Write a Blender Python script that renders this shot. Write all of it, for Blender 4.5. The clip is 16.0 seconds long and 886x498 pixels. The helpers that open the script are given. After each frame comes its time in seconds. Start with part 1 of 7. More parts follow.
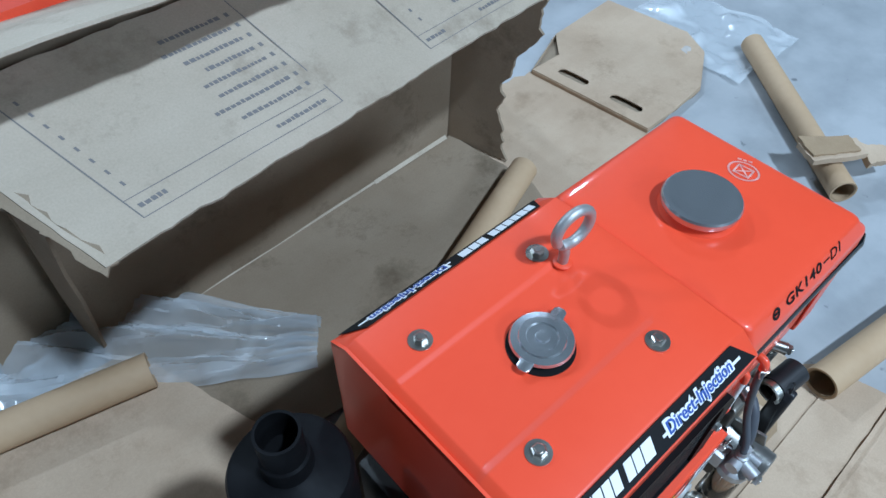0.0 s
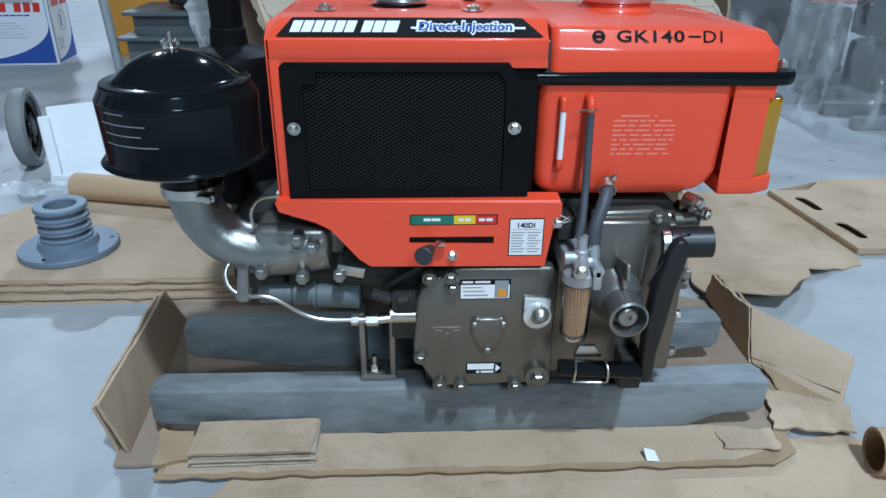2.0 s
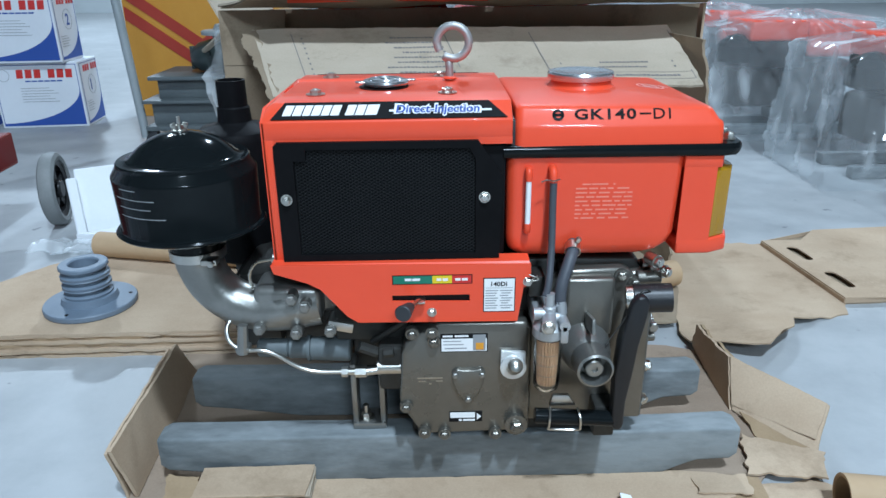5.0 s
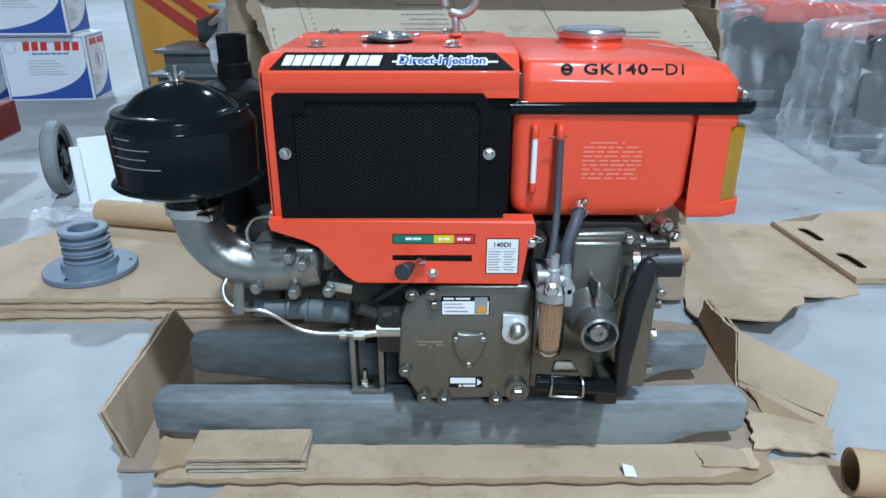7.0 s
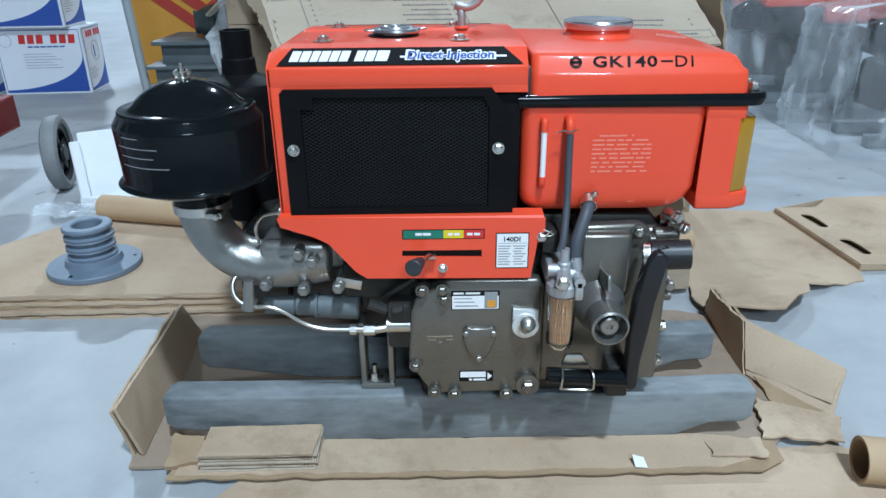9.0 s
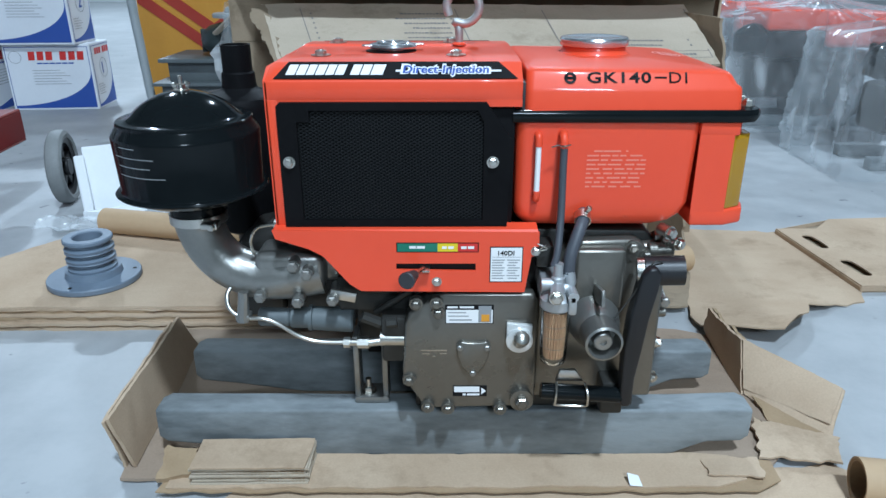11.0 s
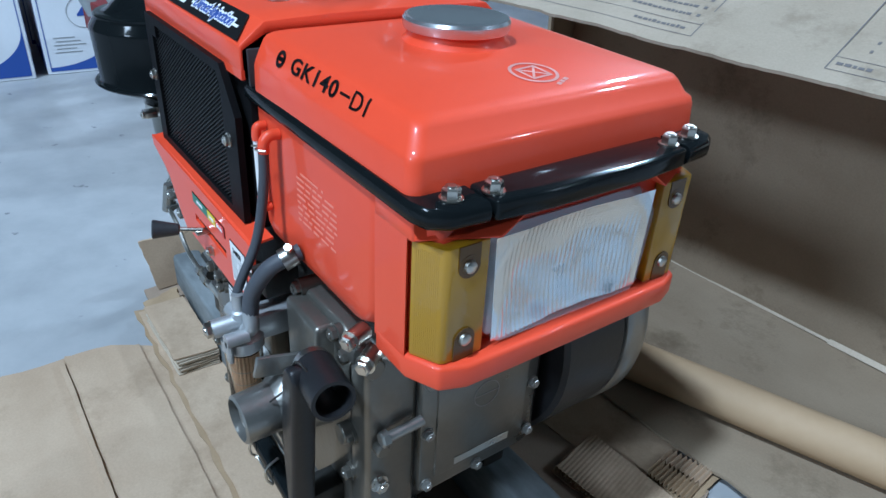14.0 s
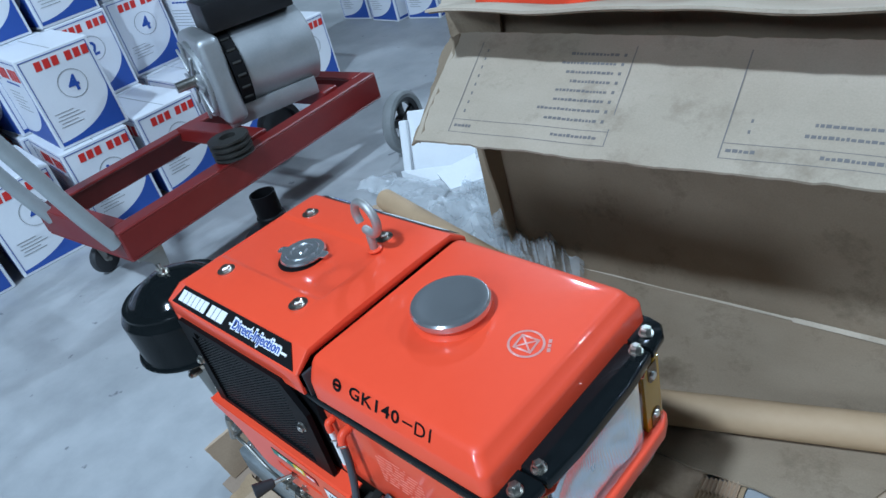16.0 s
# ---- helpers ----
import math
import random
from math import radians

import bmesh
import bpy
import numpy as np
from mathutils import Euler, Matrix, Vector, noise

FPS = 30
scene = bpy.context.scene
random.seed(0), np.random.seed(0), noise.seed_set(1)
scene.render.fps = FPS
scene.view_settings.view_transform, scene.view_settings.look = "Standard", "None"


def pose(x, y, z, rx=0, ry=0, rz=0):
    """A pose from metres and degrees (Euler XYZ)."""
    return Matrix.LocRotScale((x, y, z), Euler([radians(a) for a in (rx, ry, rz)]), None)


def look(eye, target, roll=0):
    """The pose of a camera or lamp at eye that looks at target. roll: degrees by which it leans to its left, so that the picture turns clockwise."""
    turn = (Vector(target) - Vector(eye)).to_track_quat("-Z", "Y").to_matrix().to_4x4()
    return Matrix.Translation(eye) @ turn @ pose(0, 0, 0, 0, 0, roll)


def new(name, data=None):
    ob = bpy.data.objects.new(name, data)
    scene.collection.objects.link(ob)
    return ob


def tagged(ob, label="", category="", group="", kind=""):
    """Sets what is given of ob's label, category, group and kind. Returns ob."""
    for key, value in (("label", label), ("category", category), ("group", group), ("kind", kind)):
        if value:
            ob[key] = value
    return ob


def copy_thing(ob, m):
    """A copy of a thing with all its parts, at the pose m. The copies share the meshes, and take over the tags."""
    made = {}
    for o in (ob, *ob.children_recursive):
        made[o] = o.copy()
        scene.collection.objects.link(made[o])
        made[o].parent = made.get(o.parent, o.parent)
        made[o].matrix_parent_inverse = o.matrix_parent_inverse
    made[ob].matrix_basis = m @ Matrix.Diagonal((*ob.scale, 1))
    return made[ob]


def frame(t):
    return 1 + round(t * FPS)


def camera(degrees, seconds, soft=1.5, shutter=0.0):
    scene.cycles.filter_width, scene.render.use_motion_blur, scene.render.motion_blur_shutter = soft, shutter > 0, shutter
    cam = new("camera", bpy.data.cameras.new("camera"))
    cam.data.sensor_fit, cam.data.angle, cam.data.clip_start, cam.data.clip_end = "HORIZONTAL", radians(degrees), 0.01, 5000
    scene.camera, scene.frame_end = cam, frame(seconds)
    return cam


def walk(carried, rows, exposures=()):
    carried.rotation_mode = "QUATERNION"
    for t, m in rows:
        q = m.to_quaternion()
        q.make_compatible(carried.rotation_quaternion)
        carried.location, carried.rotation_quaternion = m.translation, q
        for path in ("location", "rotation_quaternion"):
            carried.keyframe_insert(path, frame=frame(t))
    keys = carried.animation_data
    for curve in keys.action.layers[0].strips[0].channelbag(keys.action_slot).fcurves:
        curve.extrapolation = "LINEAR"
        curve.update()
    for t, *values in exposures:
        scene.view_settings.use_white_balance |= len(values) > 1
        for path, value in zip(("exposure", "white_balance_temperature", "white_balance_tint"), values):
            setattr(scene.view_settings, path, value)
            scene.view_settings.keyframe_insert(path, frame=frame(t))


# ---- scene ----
cam = camera(65.0, 16.0)
PATH = [
    (0, (-0.212, -0.066, 1.347), (0.689, 0.89, -0.161), 1.2),
    (0.2, (-0.209, -0.236, 1.364), (0.582, 0.846, -0.109), 3.7),
    (0.5, (-0.17, -0.396, 1.382), (0.456, 0.81, -0.086), 3.5),
    (0.7, (-0.112, -0.511, 1.394), (0.342, 0.764, -0.067), 2.8),
    (1, (0.005, -0.791, 1.37), (0.283, 0.594, -0.045), 3.6),
    (1.2, (0.019, -0.857, 1.308), (0.34, 0.543, -0.074), 2.0),
    (1.5, (0.083, -0.889, 1.218), (0.393, 0.575, -0.108), 3.9),
    (1.8, (0.149, -0.891, 0.935), (0.341, 0.776, -0.114), -2.0),
    (2, (0.184, -0.894, 0.807), (0.268, 0.907, -0.058), 0.6),
    (2.5, (0.178, -0.946, 0.861), (0.185, 0.862, 0.007), -3.0),
    (3, (0.182, -0.99, 0.861), (0.256, 0.835, 0.045), 0.2),
    (3.5, (0.208, -0.987, 0.864), (0.298, 0.854, 0.088), -0.3),
    (4, (0.225, -0.985, 0.87), (0.277, 0.878, 0.144), 0.0),
    (6.5, (0.255, -0.956, 0.828), (0.267, 0.887, 0.051), -0.9),
    (7, (0.251, -0.963, 0.812), (0.255, 0.88, 0.037), 0.1),
    (7.5, (0.226, -0.956, 0.802), (0.151, 0.891, 0.041), -1.2),
    (8, (0.225, -0.952, 0.818), (0.187, 0.915, 0.1), -0.7),
    (8.5, (0.23, -0.954, 0.822), (0.238, 0.875, 0.013), -0.6),
    (11, (0.25, -0.962, 0.813), (0.245, 0.89, 0.058), -0.1),
    (11.3, (0.277, -0.946, 0.792), (0.093, 0.906, 0.058), 1.1),
    (11.5, (0.276, -0.914, 0.786), (-0.048, 0.914, 0.041), 3.4),
    (11.7, (0.310, -0.911, 0.800), (-0.032, 0.927, 0.095), 6.6),
    (12, (0.415, -0.831, 0.903), (-0.013, 0.848, -0.097), 6.4),
    (12.2, (0.511, -0.798, 1.015), (-0.046, 0.717, -0.081), 2.5),
    (12.5, (0.593, -0.814, 1.125), (-0.117, 0.562, -0.141), -1.1),
    (12.6, (0.612, -0.801, 1.088), (-0.165, 0.573, -0.153), 0.5),
    (13, (0.808, -0.6, 1.041), (-0.087, 0.823, -0.042), 4.0),
    (13.2, (0.908, -0.502, 1.019), (-0.099, 0.796, -0.121), 3.6),
    (13.5, (1.034, -0.358, 0.948), (-0.18, 0.841, -0.095), 2.4),
    (14, (1.051, -0.242, 0.848), (-0.342, 0.793, -0.146), 3.2),
    (14.5, (1.02, -0.205, 0.775), (-0.411, 0.771, -0.224), 1.9),
    (15, (1.028, -0.212, 0.747), (-0.41, 0.747, -0.26), 1.1),
    (15.5, (1.068, -0.248, 0.902), (-0.366, 0.724, -0.098), -0.8),
    (15.8, (1.068, -0.258, 1.099), (-0.285, 0.768, 0.045), -9.7),
    (16, (1.046, -0.266, 1.235), (-0.265, 0.805, 0.17), -15.7),
]
EXPOSURE = [(0, 0.07, 5950, 10), (0.5, 0.02, 6000, 10), (1.0, -0.11, 6080, 10), (1.5, -0.09, 6180, 10), (2, 0.0, 6250, 10), (3.5, 0.22, 6350, 10), (8.5, 0.20, 6400, 10), (11, 0.20, 6400, 10), (11.6, 0.14, 6350, 10), (12, 0.08, 6420, 10), (13, -0.10, 6180, 10), (13.5, -0.04, 6120, 10), (14, 0.14, 5950, 10), (14.5, 0.22, 5950, 10), (15.5, 0.20, 5980, 10), (15.8, 0.08, 6050, 10), (16, 0.03, 6050, 10)]
walk(cam, [(t, look(eye, target, roll)) for t, eye, target, roll in PATH], EXPOSURE)


# ---------- light ----------
world = bpy.data.worlds.new("hall_air")
scene.world = world
world.use_nodes = True
world.node_tree.nodes["Background"].inputs[0].default_value = (0.75, 0.88, 1.0, 1)
world.node_tree.nodes["Background"].inputs[1].default_value = 0.25
LAMPS = [(1.3, -3.55, 730.0), (-5.5, 10.5, 780.0), (1.3, 8.0, 480.0), (8.6, 8.0, 470.0)]
LAMP_Z, HALL_H = 7.5, 8.4
WINDOWS, WINDOW_POWER = (1.3,), 240.0
SILL, LINTEL = 3.8, 4.8
COOL = (0.665, 0.845, 1.02)


# ---------- helpers ----------
from mathutils.bvhtree import BVHTree

def principled(name, color, rough=0.5, metal=0.0, **more):
    m = bpy.data.materials.new(name)
    m.use_nodes = True
    b = m.node_tree.nodes["Principled BSDF"]
    b.inputs["Base Color"].default_value = (*color, 1)
    b.inputs["Roughness"].default_value = rough
    b.inputs["Metallic"].default_value = metal
    for k, v in more.items():
        b.inputs[k.replace("_", " ")].default_value = v
    return m


def worn(name, color, other, rough=0.5, metal=0.0, scale=8.0, fine=90.0, mix=0.5, bump=0.1, rvar=0.12, stretch=(1, 1, 1), coat=0.0, gloss=0.5):
    """Colour varied between two tones at a coarse and a fine scale, with relief and uneven gloss."""
    m = principled(name, color, rough, metal)
    t = m.node_tree
    n, l = t.nodes, t.links
    b = n["Principled BSDF"]
    b.inputs["Specular IOR Level"].default_value = gloss
    if coat:
        b.inputs["Coat Weight"].default_value = coat
        b.inputs["Coat Roughness"].default_value = 0.07
    co = n.new("ShaderNodeTexCoord")
    mp = n.new("ShaderNodeMapping")
    mp.inputs["Scale"].default_value = stretch
    l.new(co.outputs["Object"], mp.inputs["Vector"])
    big = n.new("ShaderNodeTexNoise")
    big.inputs["Scale"].default_value, big.inputs["Detail"].default_value, big.inputs["Roughness"].default_value = scale, 6, 0.6
    small = n.new("ShaderNodeTexNoise")
    small.inputs["Scale"].default_value, small.inputs["Detail"].default_value = fine, 4
    for node in (big, small):
        l.new(mp.outputs["Vector"], node.inputs["Vector"])
    add = n.new("ShaderNodeMath")
    add.operation = "MULTIPLY_ADD"
    l.new(small.outputs["Fac"], add.inputs[0])
    add.inputs[1].default_value = 0.35
    l.new(big.outputs["Fac"], add.inputs[2])
    ramp = n.new("ShaderNodeValToRGB")
    ramp.color_ramp.elements[0].position, ramp.color_ramp.elements[1].position = 0.68 - mix * 0.4, 0.68 + mix * 0.4
    ramp.color_ramp.elements[0].color, ramp.color_ramp.elements[1].color = (*color, 1), (*other, 1)
    l.new(add.outputs[0], ramp.inputs[0])
    l.new(ramp.outputs[0], b.inputs["Base Color"])
    rr = n.new("ShaderNodeMapRange")
    rr.inputs["To Min"].default_value, rr.inputs["To Max"].default_value = max(0.02, rough - rvar), min(1, rough + rvar)
    l.new(big.outputs["Fac"], rr.inputs["Value"])
    l.new(rr.outputs[0], b.inputs["Roughness"])
    if bump:
        bp = n.new("ShaderNodeBump")
        bp.inputs["Strength"].default_value, bp.inputs["Distance"].default_value = bump, 0.002
        l.new(small.outputs["Fac"], bp.inputs["Height"])
        l.new(bp.outputs[0], b.inputs["Normal"])
    return m


RED = worn("orange_red_enamel", (0.80, 0.068, 0.026), (0.86, 0.084, 0.034), 0.46, 0, 3, 60, 0.9, 0.014, 0.06, coat=0.45, gloss=0.3)
# Faint teal in the black paints in the air cleaner's reflection tint.
BLACK = worn("gloss_black_enamel", (0.0045, 0.0060, 0.0068), (0.0085, 0.0108, 0.0118), 0.11, 0, 5, 60, 0.8, 0.006, 0.03, gloss=0.17)
MATTE_BLACK = worn("matt_black_paint", (0.004, 0.004, 0.0045), (0.009, 0.009, 0.010), 0.5, 0, 9, 120, 0.8, 0.12, gloss=0.07)
MESH_BLACK = worn("mesh_wire_paint", (0.013, 0.014, 0.015), (0.021, 0.022, 0.023), 0.45, 0, 9, 120, 0.8, 0.1, gloss=0.12)
SATIN_BLACK = worn("satin_black_steel", (0.010, 0.010, 0.011), (0.018, 0.018, 0.02), 0.38, 0, 9, 120, 0.8, 0.1, gloss=0.4)
RUBBER = worn("rubber", (0.02, 0.022, 0.026), (0.04, 0.042, 0.046), 0.55, 0, 12, 150, 0.8, 0.08)
TYRE_GREY = worn("grey_tyre_rubber", (0.16, 0.17, 0.17), (0.24, 0.25, 0.25), 0.6, 0, 12, 150, 0.8, 0.1)
GREY_HOSE = worn("grey_rubber_hose", (0.045, 0.05, 0.06), (0.07, 0.076, 0.09), 0.5, 0, 12, 150, 0.8, 0.08)
BRONZE = worn("grey_brown_metallic_paint", (0.15, 0.141, 0.122), (0.205, 0.193, 0.170), 0.30, 0.7, 7, 110, 0.9, 0.12)
CAST = worn("cast_metal_paint", (0.25, 0.245, 0.23), (0.33, 0.325, 0.305), 0.33, 0.75, 9, 140, 0.9, 0.2)
# Dark castings; the tone is lowered further for shade in the engine's recesses.
DARK_CAST = worn("dark_and_shaded_cast", (0.026, 0.026, 0.024), (0.055, 0.053, 0.048), 0.5, 0.5, 9, 120, 0.9, 0.25)
ZINC = worn("zinc_plate", (0.52, 0.50, 0.45), (0.66, 0.64, 0.6), 0.3, 1.0, 20, 200, 0.9, 0.05)
CHROME = worn("brushed_chrome", (0.56, 0.58, 0.60), (0.66, 0.67, 0.69), 0.22, 0.86, 9, 200, 0.9, 0.03, 0.05)
GALV = worn("galvanised_ring", (0.36, 0.36, 0.35), (0.48, 0.48, 0.47), 0.5, 0.7, 16, 160, 0.9, 0.25)
WHITE_PRINT = principled("white_print", (0.82, 0.82, 0.82), 0.5)
BLACK_PRINT = principled("black_print", (0.008, 0.008, 0.009), 0.5, 0, Specular_IOR_Level=0.15)
BLUE_PRINT = principled("blue_print", (0.025, 0.08, 0.34), 0.45)
RED_PRINT = principled("red_print", (0.62, 0.03, 0.025), 0.45)
GREEN_PRINT = principled("green_print", (0.01, 0.17, 0.11), 0.4)
YELLOW_PRINT = principled("yellow_print", (0.75, 0.55, 0.02), 0.4)
GREY_PRINT = principled("grey_print", (0.28, 0.29, 0.3), 0.5)
FAINT_PRINT = principled("faint_red_print", (0.84, 0.24, 0.17), 0.5)
BRIGHT = worn("bright_zinc_plate", (0.66, 0.67, 0.66), (0.76, 0.77, 0.76), 0.36, 0.45, 20, 200, 0.9, 0.08)
LAMP_BODY = principled("lamp_body", (0.80, 0.85, 0.92), 0.35)
PINK_PRINT = principled("pale_pink_print", (0.86, 0.50, 0.45), 0.5)
ORANGE_PRINT = principled("orange_print", (0.7, 0.3, 0.03), 0.5)
INK = principled("carton_ink", (0.20, 0.185, 0.18), 0.8)
PAPER = worn("filter_paper", (0.62, 0.36, 0.2), (0.7, 0.44, 0.27), 0.8, 0, 20, 150, 0.8, 0.1)
GLASS = principled("clear_bowl", (0.95, 0.95, 0.93), 0.05, 0, IOR=1.3, Transmission_Weight=1.0)
AMBER = principled("amber_reflector", (0.40, 0.205, 0.010), 0.14, 0, Coat_Weight=0.5)
AMBER_IN = principled("amber_boss", (0.10, 0.045, 0.008), 0.25)


def card(name, dark, light, seed, stain=0.55):
    """Kraft board: pulp mottling, long press streaks, handling stains and scuffs, faint flutes in the relief."""
    m = principled(name, dark, 0.85)
    n, l = m.node_tree.nodes, m.node_tree.links
    b = n["Principled BSDF"]
    b.inputs["Specular IOR Level"].default_value = 0.25
    co = n.new("ShaderNodeTexCoord")

    def tex(scale, detail, stretch, rough=0.6):
        mp = n.new("ShaderNodeMapping")
        mp.inputs["Scale"].default_value, mp.inputs["Location"].default_value = stretch, (seed, seed * 0.7, 0)
        l.new(co.outputs["Object"], mp.inputs["Vector"])
        t = n.new("ShaderNodeTexNoise")
        t.inputs["Scale"].default_value, t.inputs["Detail"].default_value, t.inputs["Roughness"].default_value = scale, detail, rough
        l.new(mp.outputs["Vector"], t.inputs["Vector"])
        return t.outputs["Fac"]

    def ramp(fac, p0, c0, p1, c1):
        r = n.new("ShaderNodeValToRGB")
        r.color_ramp.elements[0].position, r.color_ramp.elements[1].position = p0, p1
        r.color_ramp.elements[0].color, r.color_ramp.elements[1].color = (*c0, 1), (*c1, 1)
        l.new(fac, r.inputs[0])
        return r.outputs[0]

    def times(a, c):
        mx = n.new("ShaderNodeMix")
        mx.data_type, mx.blend_type = "RGBA", "MULTIPLY"
        mx.inputs["Factor"].default_value = 1.0
        l.new(a, mx.inputs["A"])
        l.new(c, mx.inputs["B"])
        return mx.outputs["Result"]

    out = ramp(tex(3.2, 7, (1, 1, 1)), 0.32, dark, 0.68, light)
    out = times(out, ramp(tex(5, 3, (0.5, 3, 2)), 0.3, (0.955, 0.95, 0.945), 0.65, (1, 1, 1)))
    out = times(out, ramp(tex(5.5, 9, (1, 1, 1), 0.72), 0.30, (stain, stain * 0.97, stain * 0.93), 0.46, (1, 1, 1)))
    fine = tex(260, 3, (1, 1, 1))
    out = times(out, ramp(fine, 0.3, (0.90, 0.90, 0.90), 0.7, (1, 1, 1)))
    l.new(out, b.inputs["Base Color"])
    bp = n.new("ShaderNodeBump")
    bp.inputs["Strength"].default_value, bp.inputs["Distance"].default_value = 0.25, 0.004
    l.new(tex(14, 6, (1, 1, 1), 0.65), bp.inputs["Height"])
    bf = n.new("ShaderNodeBump")
    bf.inputs["Strength"].default_value, bf.inputs["Distance"].default_value = 0.15, 0.001
    l.new(fine, bf.inputs["Height"])
    l.new(bp.outputs[0], bf.inputs["Normal"])
    l.new(bf.outputs[0], b.inputs["Normal"])
    return m


CARD = card("corrugated_card", (0.46, 0.328, 0.222), (0.58, 0.434, 0.308), 1.0, 0.74)
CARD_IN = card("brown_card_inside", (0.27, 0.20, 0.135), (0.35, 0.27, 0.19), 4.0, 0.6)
# Tray base board: shade below the engine is worked into this darker tone.
CARD_SHADED = card("shaded_tray_card", (0.31, 0.226, 0.165), (0.39, 0.295, 0.222), 11.0, 0.7)
CARD_PALE = card("pale_card", (0.46, 0.378, 0.285), (0.56, 0.468, 0.365), 7.0, 0.70)
CARD_EDGE = worn("card_edge", (0.30, 0.2, 0.115), (0.40, 0.28, 0.17), 0.9, 0, 20, 200, 0.9, 0.5, 0.05)
TUBE = worn("card_tube", (0.44, 0.29, 0.165), (0.52, 0.36, 0.22), 0.7, 0, 5, 60, 0.9, 0.08, 0.06)
SKID = worn("grey_painted_timber", (0.105, 0.118, 0.122), (0.245, 0.268, 0.275), 0.68, 0, 5, 45, 0.42, 0.6, 0.12, stretch=(0.6, 1.5, 1.7))
BLUEGREY = worn("blue_grey_paint", (0.13, 0.17, 0.22), (0.17, 0.215, 0.27), 0.5, 0, 8, 100, 0.9, 0.15)
STEEL_GREY = worn("grey_machine_paint", (0.08, 0.095, 0.10), (0.13, 0.15, 0.155), 0.5, 0, 6, 90, 0.9, 0.12)
TROLLEY_RED = worn("red_oxide_paint", (0.15, 0.0085, 0.008), (0.21, 0.014, 0.012), 0.4, 0, 6, 90, 0.9, 0.1)
DARK_TEAL = worn("dark_green_grey_paint", (0.018, 0.028, 0.028), (0.035, 0.048, 0.047), 0.42, 0, 6, 90, 0.9, 0.1)
PIPE_GREY = worn("grey_tube_paint", (0.30, 0.33, 0.34), (0.38, 0.41, 0.42), 0.45, 0.2, 9, 90, 0.9, 0.08)
FOAM = worn("white_foam", (0.74, 0.76, 0.78), (0.82, 0.84, 0.86), 0.8, 0, 9, 120, 0.9, 0.2)
BOX_WHITE = worn("white_coated_card", (0.70, 0.72, 0.76), (0.78, 0.80, 0.83), 0.45, 0, 5, 70, 0.9, 0.05)
YELLOW_PAINT = worn("yellow_panel_paint", (0.62, 0.27, 0.035), (0.70, 0.33, 0.05), 0.5, 0, 5, 70, 0.9, 0.06)
PANEL_RED = worn("red_chevron_paint", (0.36, 0.03, 0.018), (0.44, 0.045, 0.025), 0.5, 0, 5, 70, 0.9, 0.06)
ALU = worn("cast_aluminium", (0.40, 0.42, 0.43), (0.52, 0.53, 0.54), 0.46, 0.7, 9, 120, 0.9, 0.15)
# Greenish dark tone for unseen walls and ceiling, lowered to limit bounced light.
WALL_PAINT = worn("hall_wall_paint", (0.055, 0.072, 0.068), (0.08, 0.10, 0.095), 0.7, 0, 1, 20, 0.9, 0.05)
# Paler than the other walls, to give the far background its brightness.
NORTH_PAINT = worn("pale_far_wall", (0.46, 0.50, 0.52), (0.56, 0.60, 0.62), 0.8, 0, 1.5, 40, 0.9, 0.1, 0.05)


def film_material(name, thin, dense):
    m = bpy.data.materials.new(name)
    m.use_nodes = True
    n, l = m.node_tree.nodes, m.node_tree.links
    b = n["Principled BSDF"]
    b.inputs["Base Color"].default_value = (0.88, 0.91, 0.93, 1)
    b.inputs["Roughness"].default_value = 0.14
    clear = n.new("ShaderNodeBsdfTransparent")
    clear.inputs[0].default_value = (0.93, 0.95, 0.96, 1)
    nz = n.new("ShaderNodeTexNoise")
    nz.noise_type = "RIDGED_MULTIFRACTAL"
    nz.inputs["Scale"].default_value, nz.inputs["Detail"].default_value, nz.inputs["Distortion"].default_value = 7, 4, 0.6
    bp = n.new("ShaderNodeBump")
    bp.inputs["Strength"].default_value, bp.inputs["Distance"].default_value = 0.7, 0.012
    l.new(nz.outputs["Fac"], bp.inputs["Height"])
    l.new(bp.outputs[0], b.inputs["Normal"])
    mr = n.new("ShaderNodeMapRange")
    mr.inputs["From Min"].default_value, mr.inputs["From Max"].default_value = 0.06, 0.55
    mr.inputs["To Min"].default_value, mr.inputs["To Max"].default_value = thin, dense
    mix = n.new("ShaderNodeMixShader")
    co = n.new("ShaderNodeTexCoord")
    pull = n.new("ShaderNodeMapping")
    pull.inputs["Rotation"].default_value = (radians(8), radians(-42), radians(20))
    pull.inputs["Scale"].default_value = (1.15, 1.15, 0.30)
    l.new(co.outputs["Object"], pull.inputs["Vector"])
    l.new(pull.outputs[0], nz.inputs["Vector"])
    l.new(nz.outputs["Fac"], mr.inputs["Value"])
    l.new(mr.outputs[0], mix.inputs[0])
    l.new(clear.outputs[0], mix.inputs[1])
    l.new(b.outputs[0], mix.inputs[2])
    l.new(mix.outputs[0], n["Material Output"].inputs[0])
    return m


FILM = film_material("plastic_cover_film", 0.15, 0.76)
LOOSE_FILM = film_material("loose_plastic_film", 0.30, 0.74)


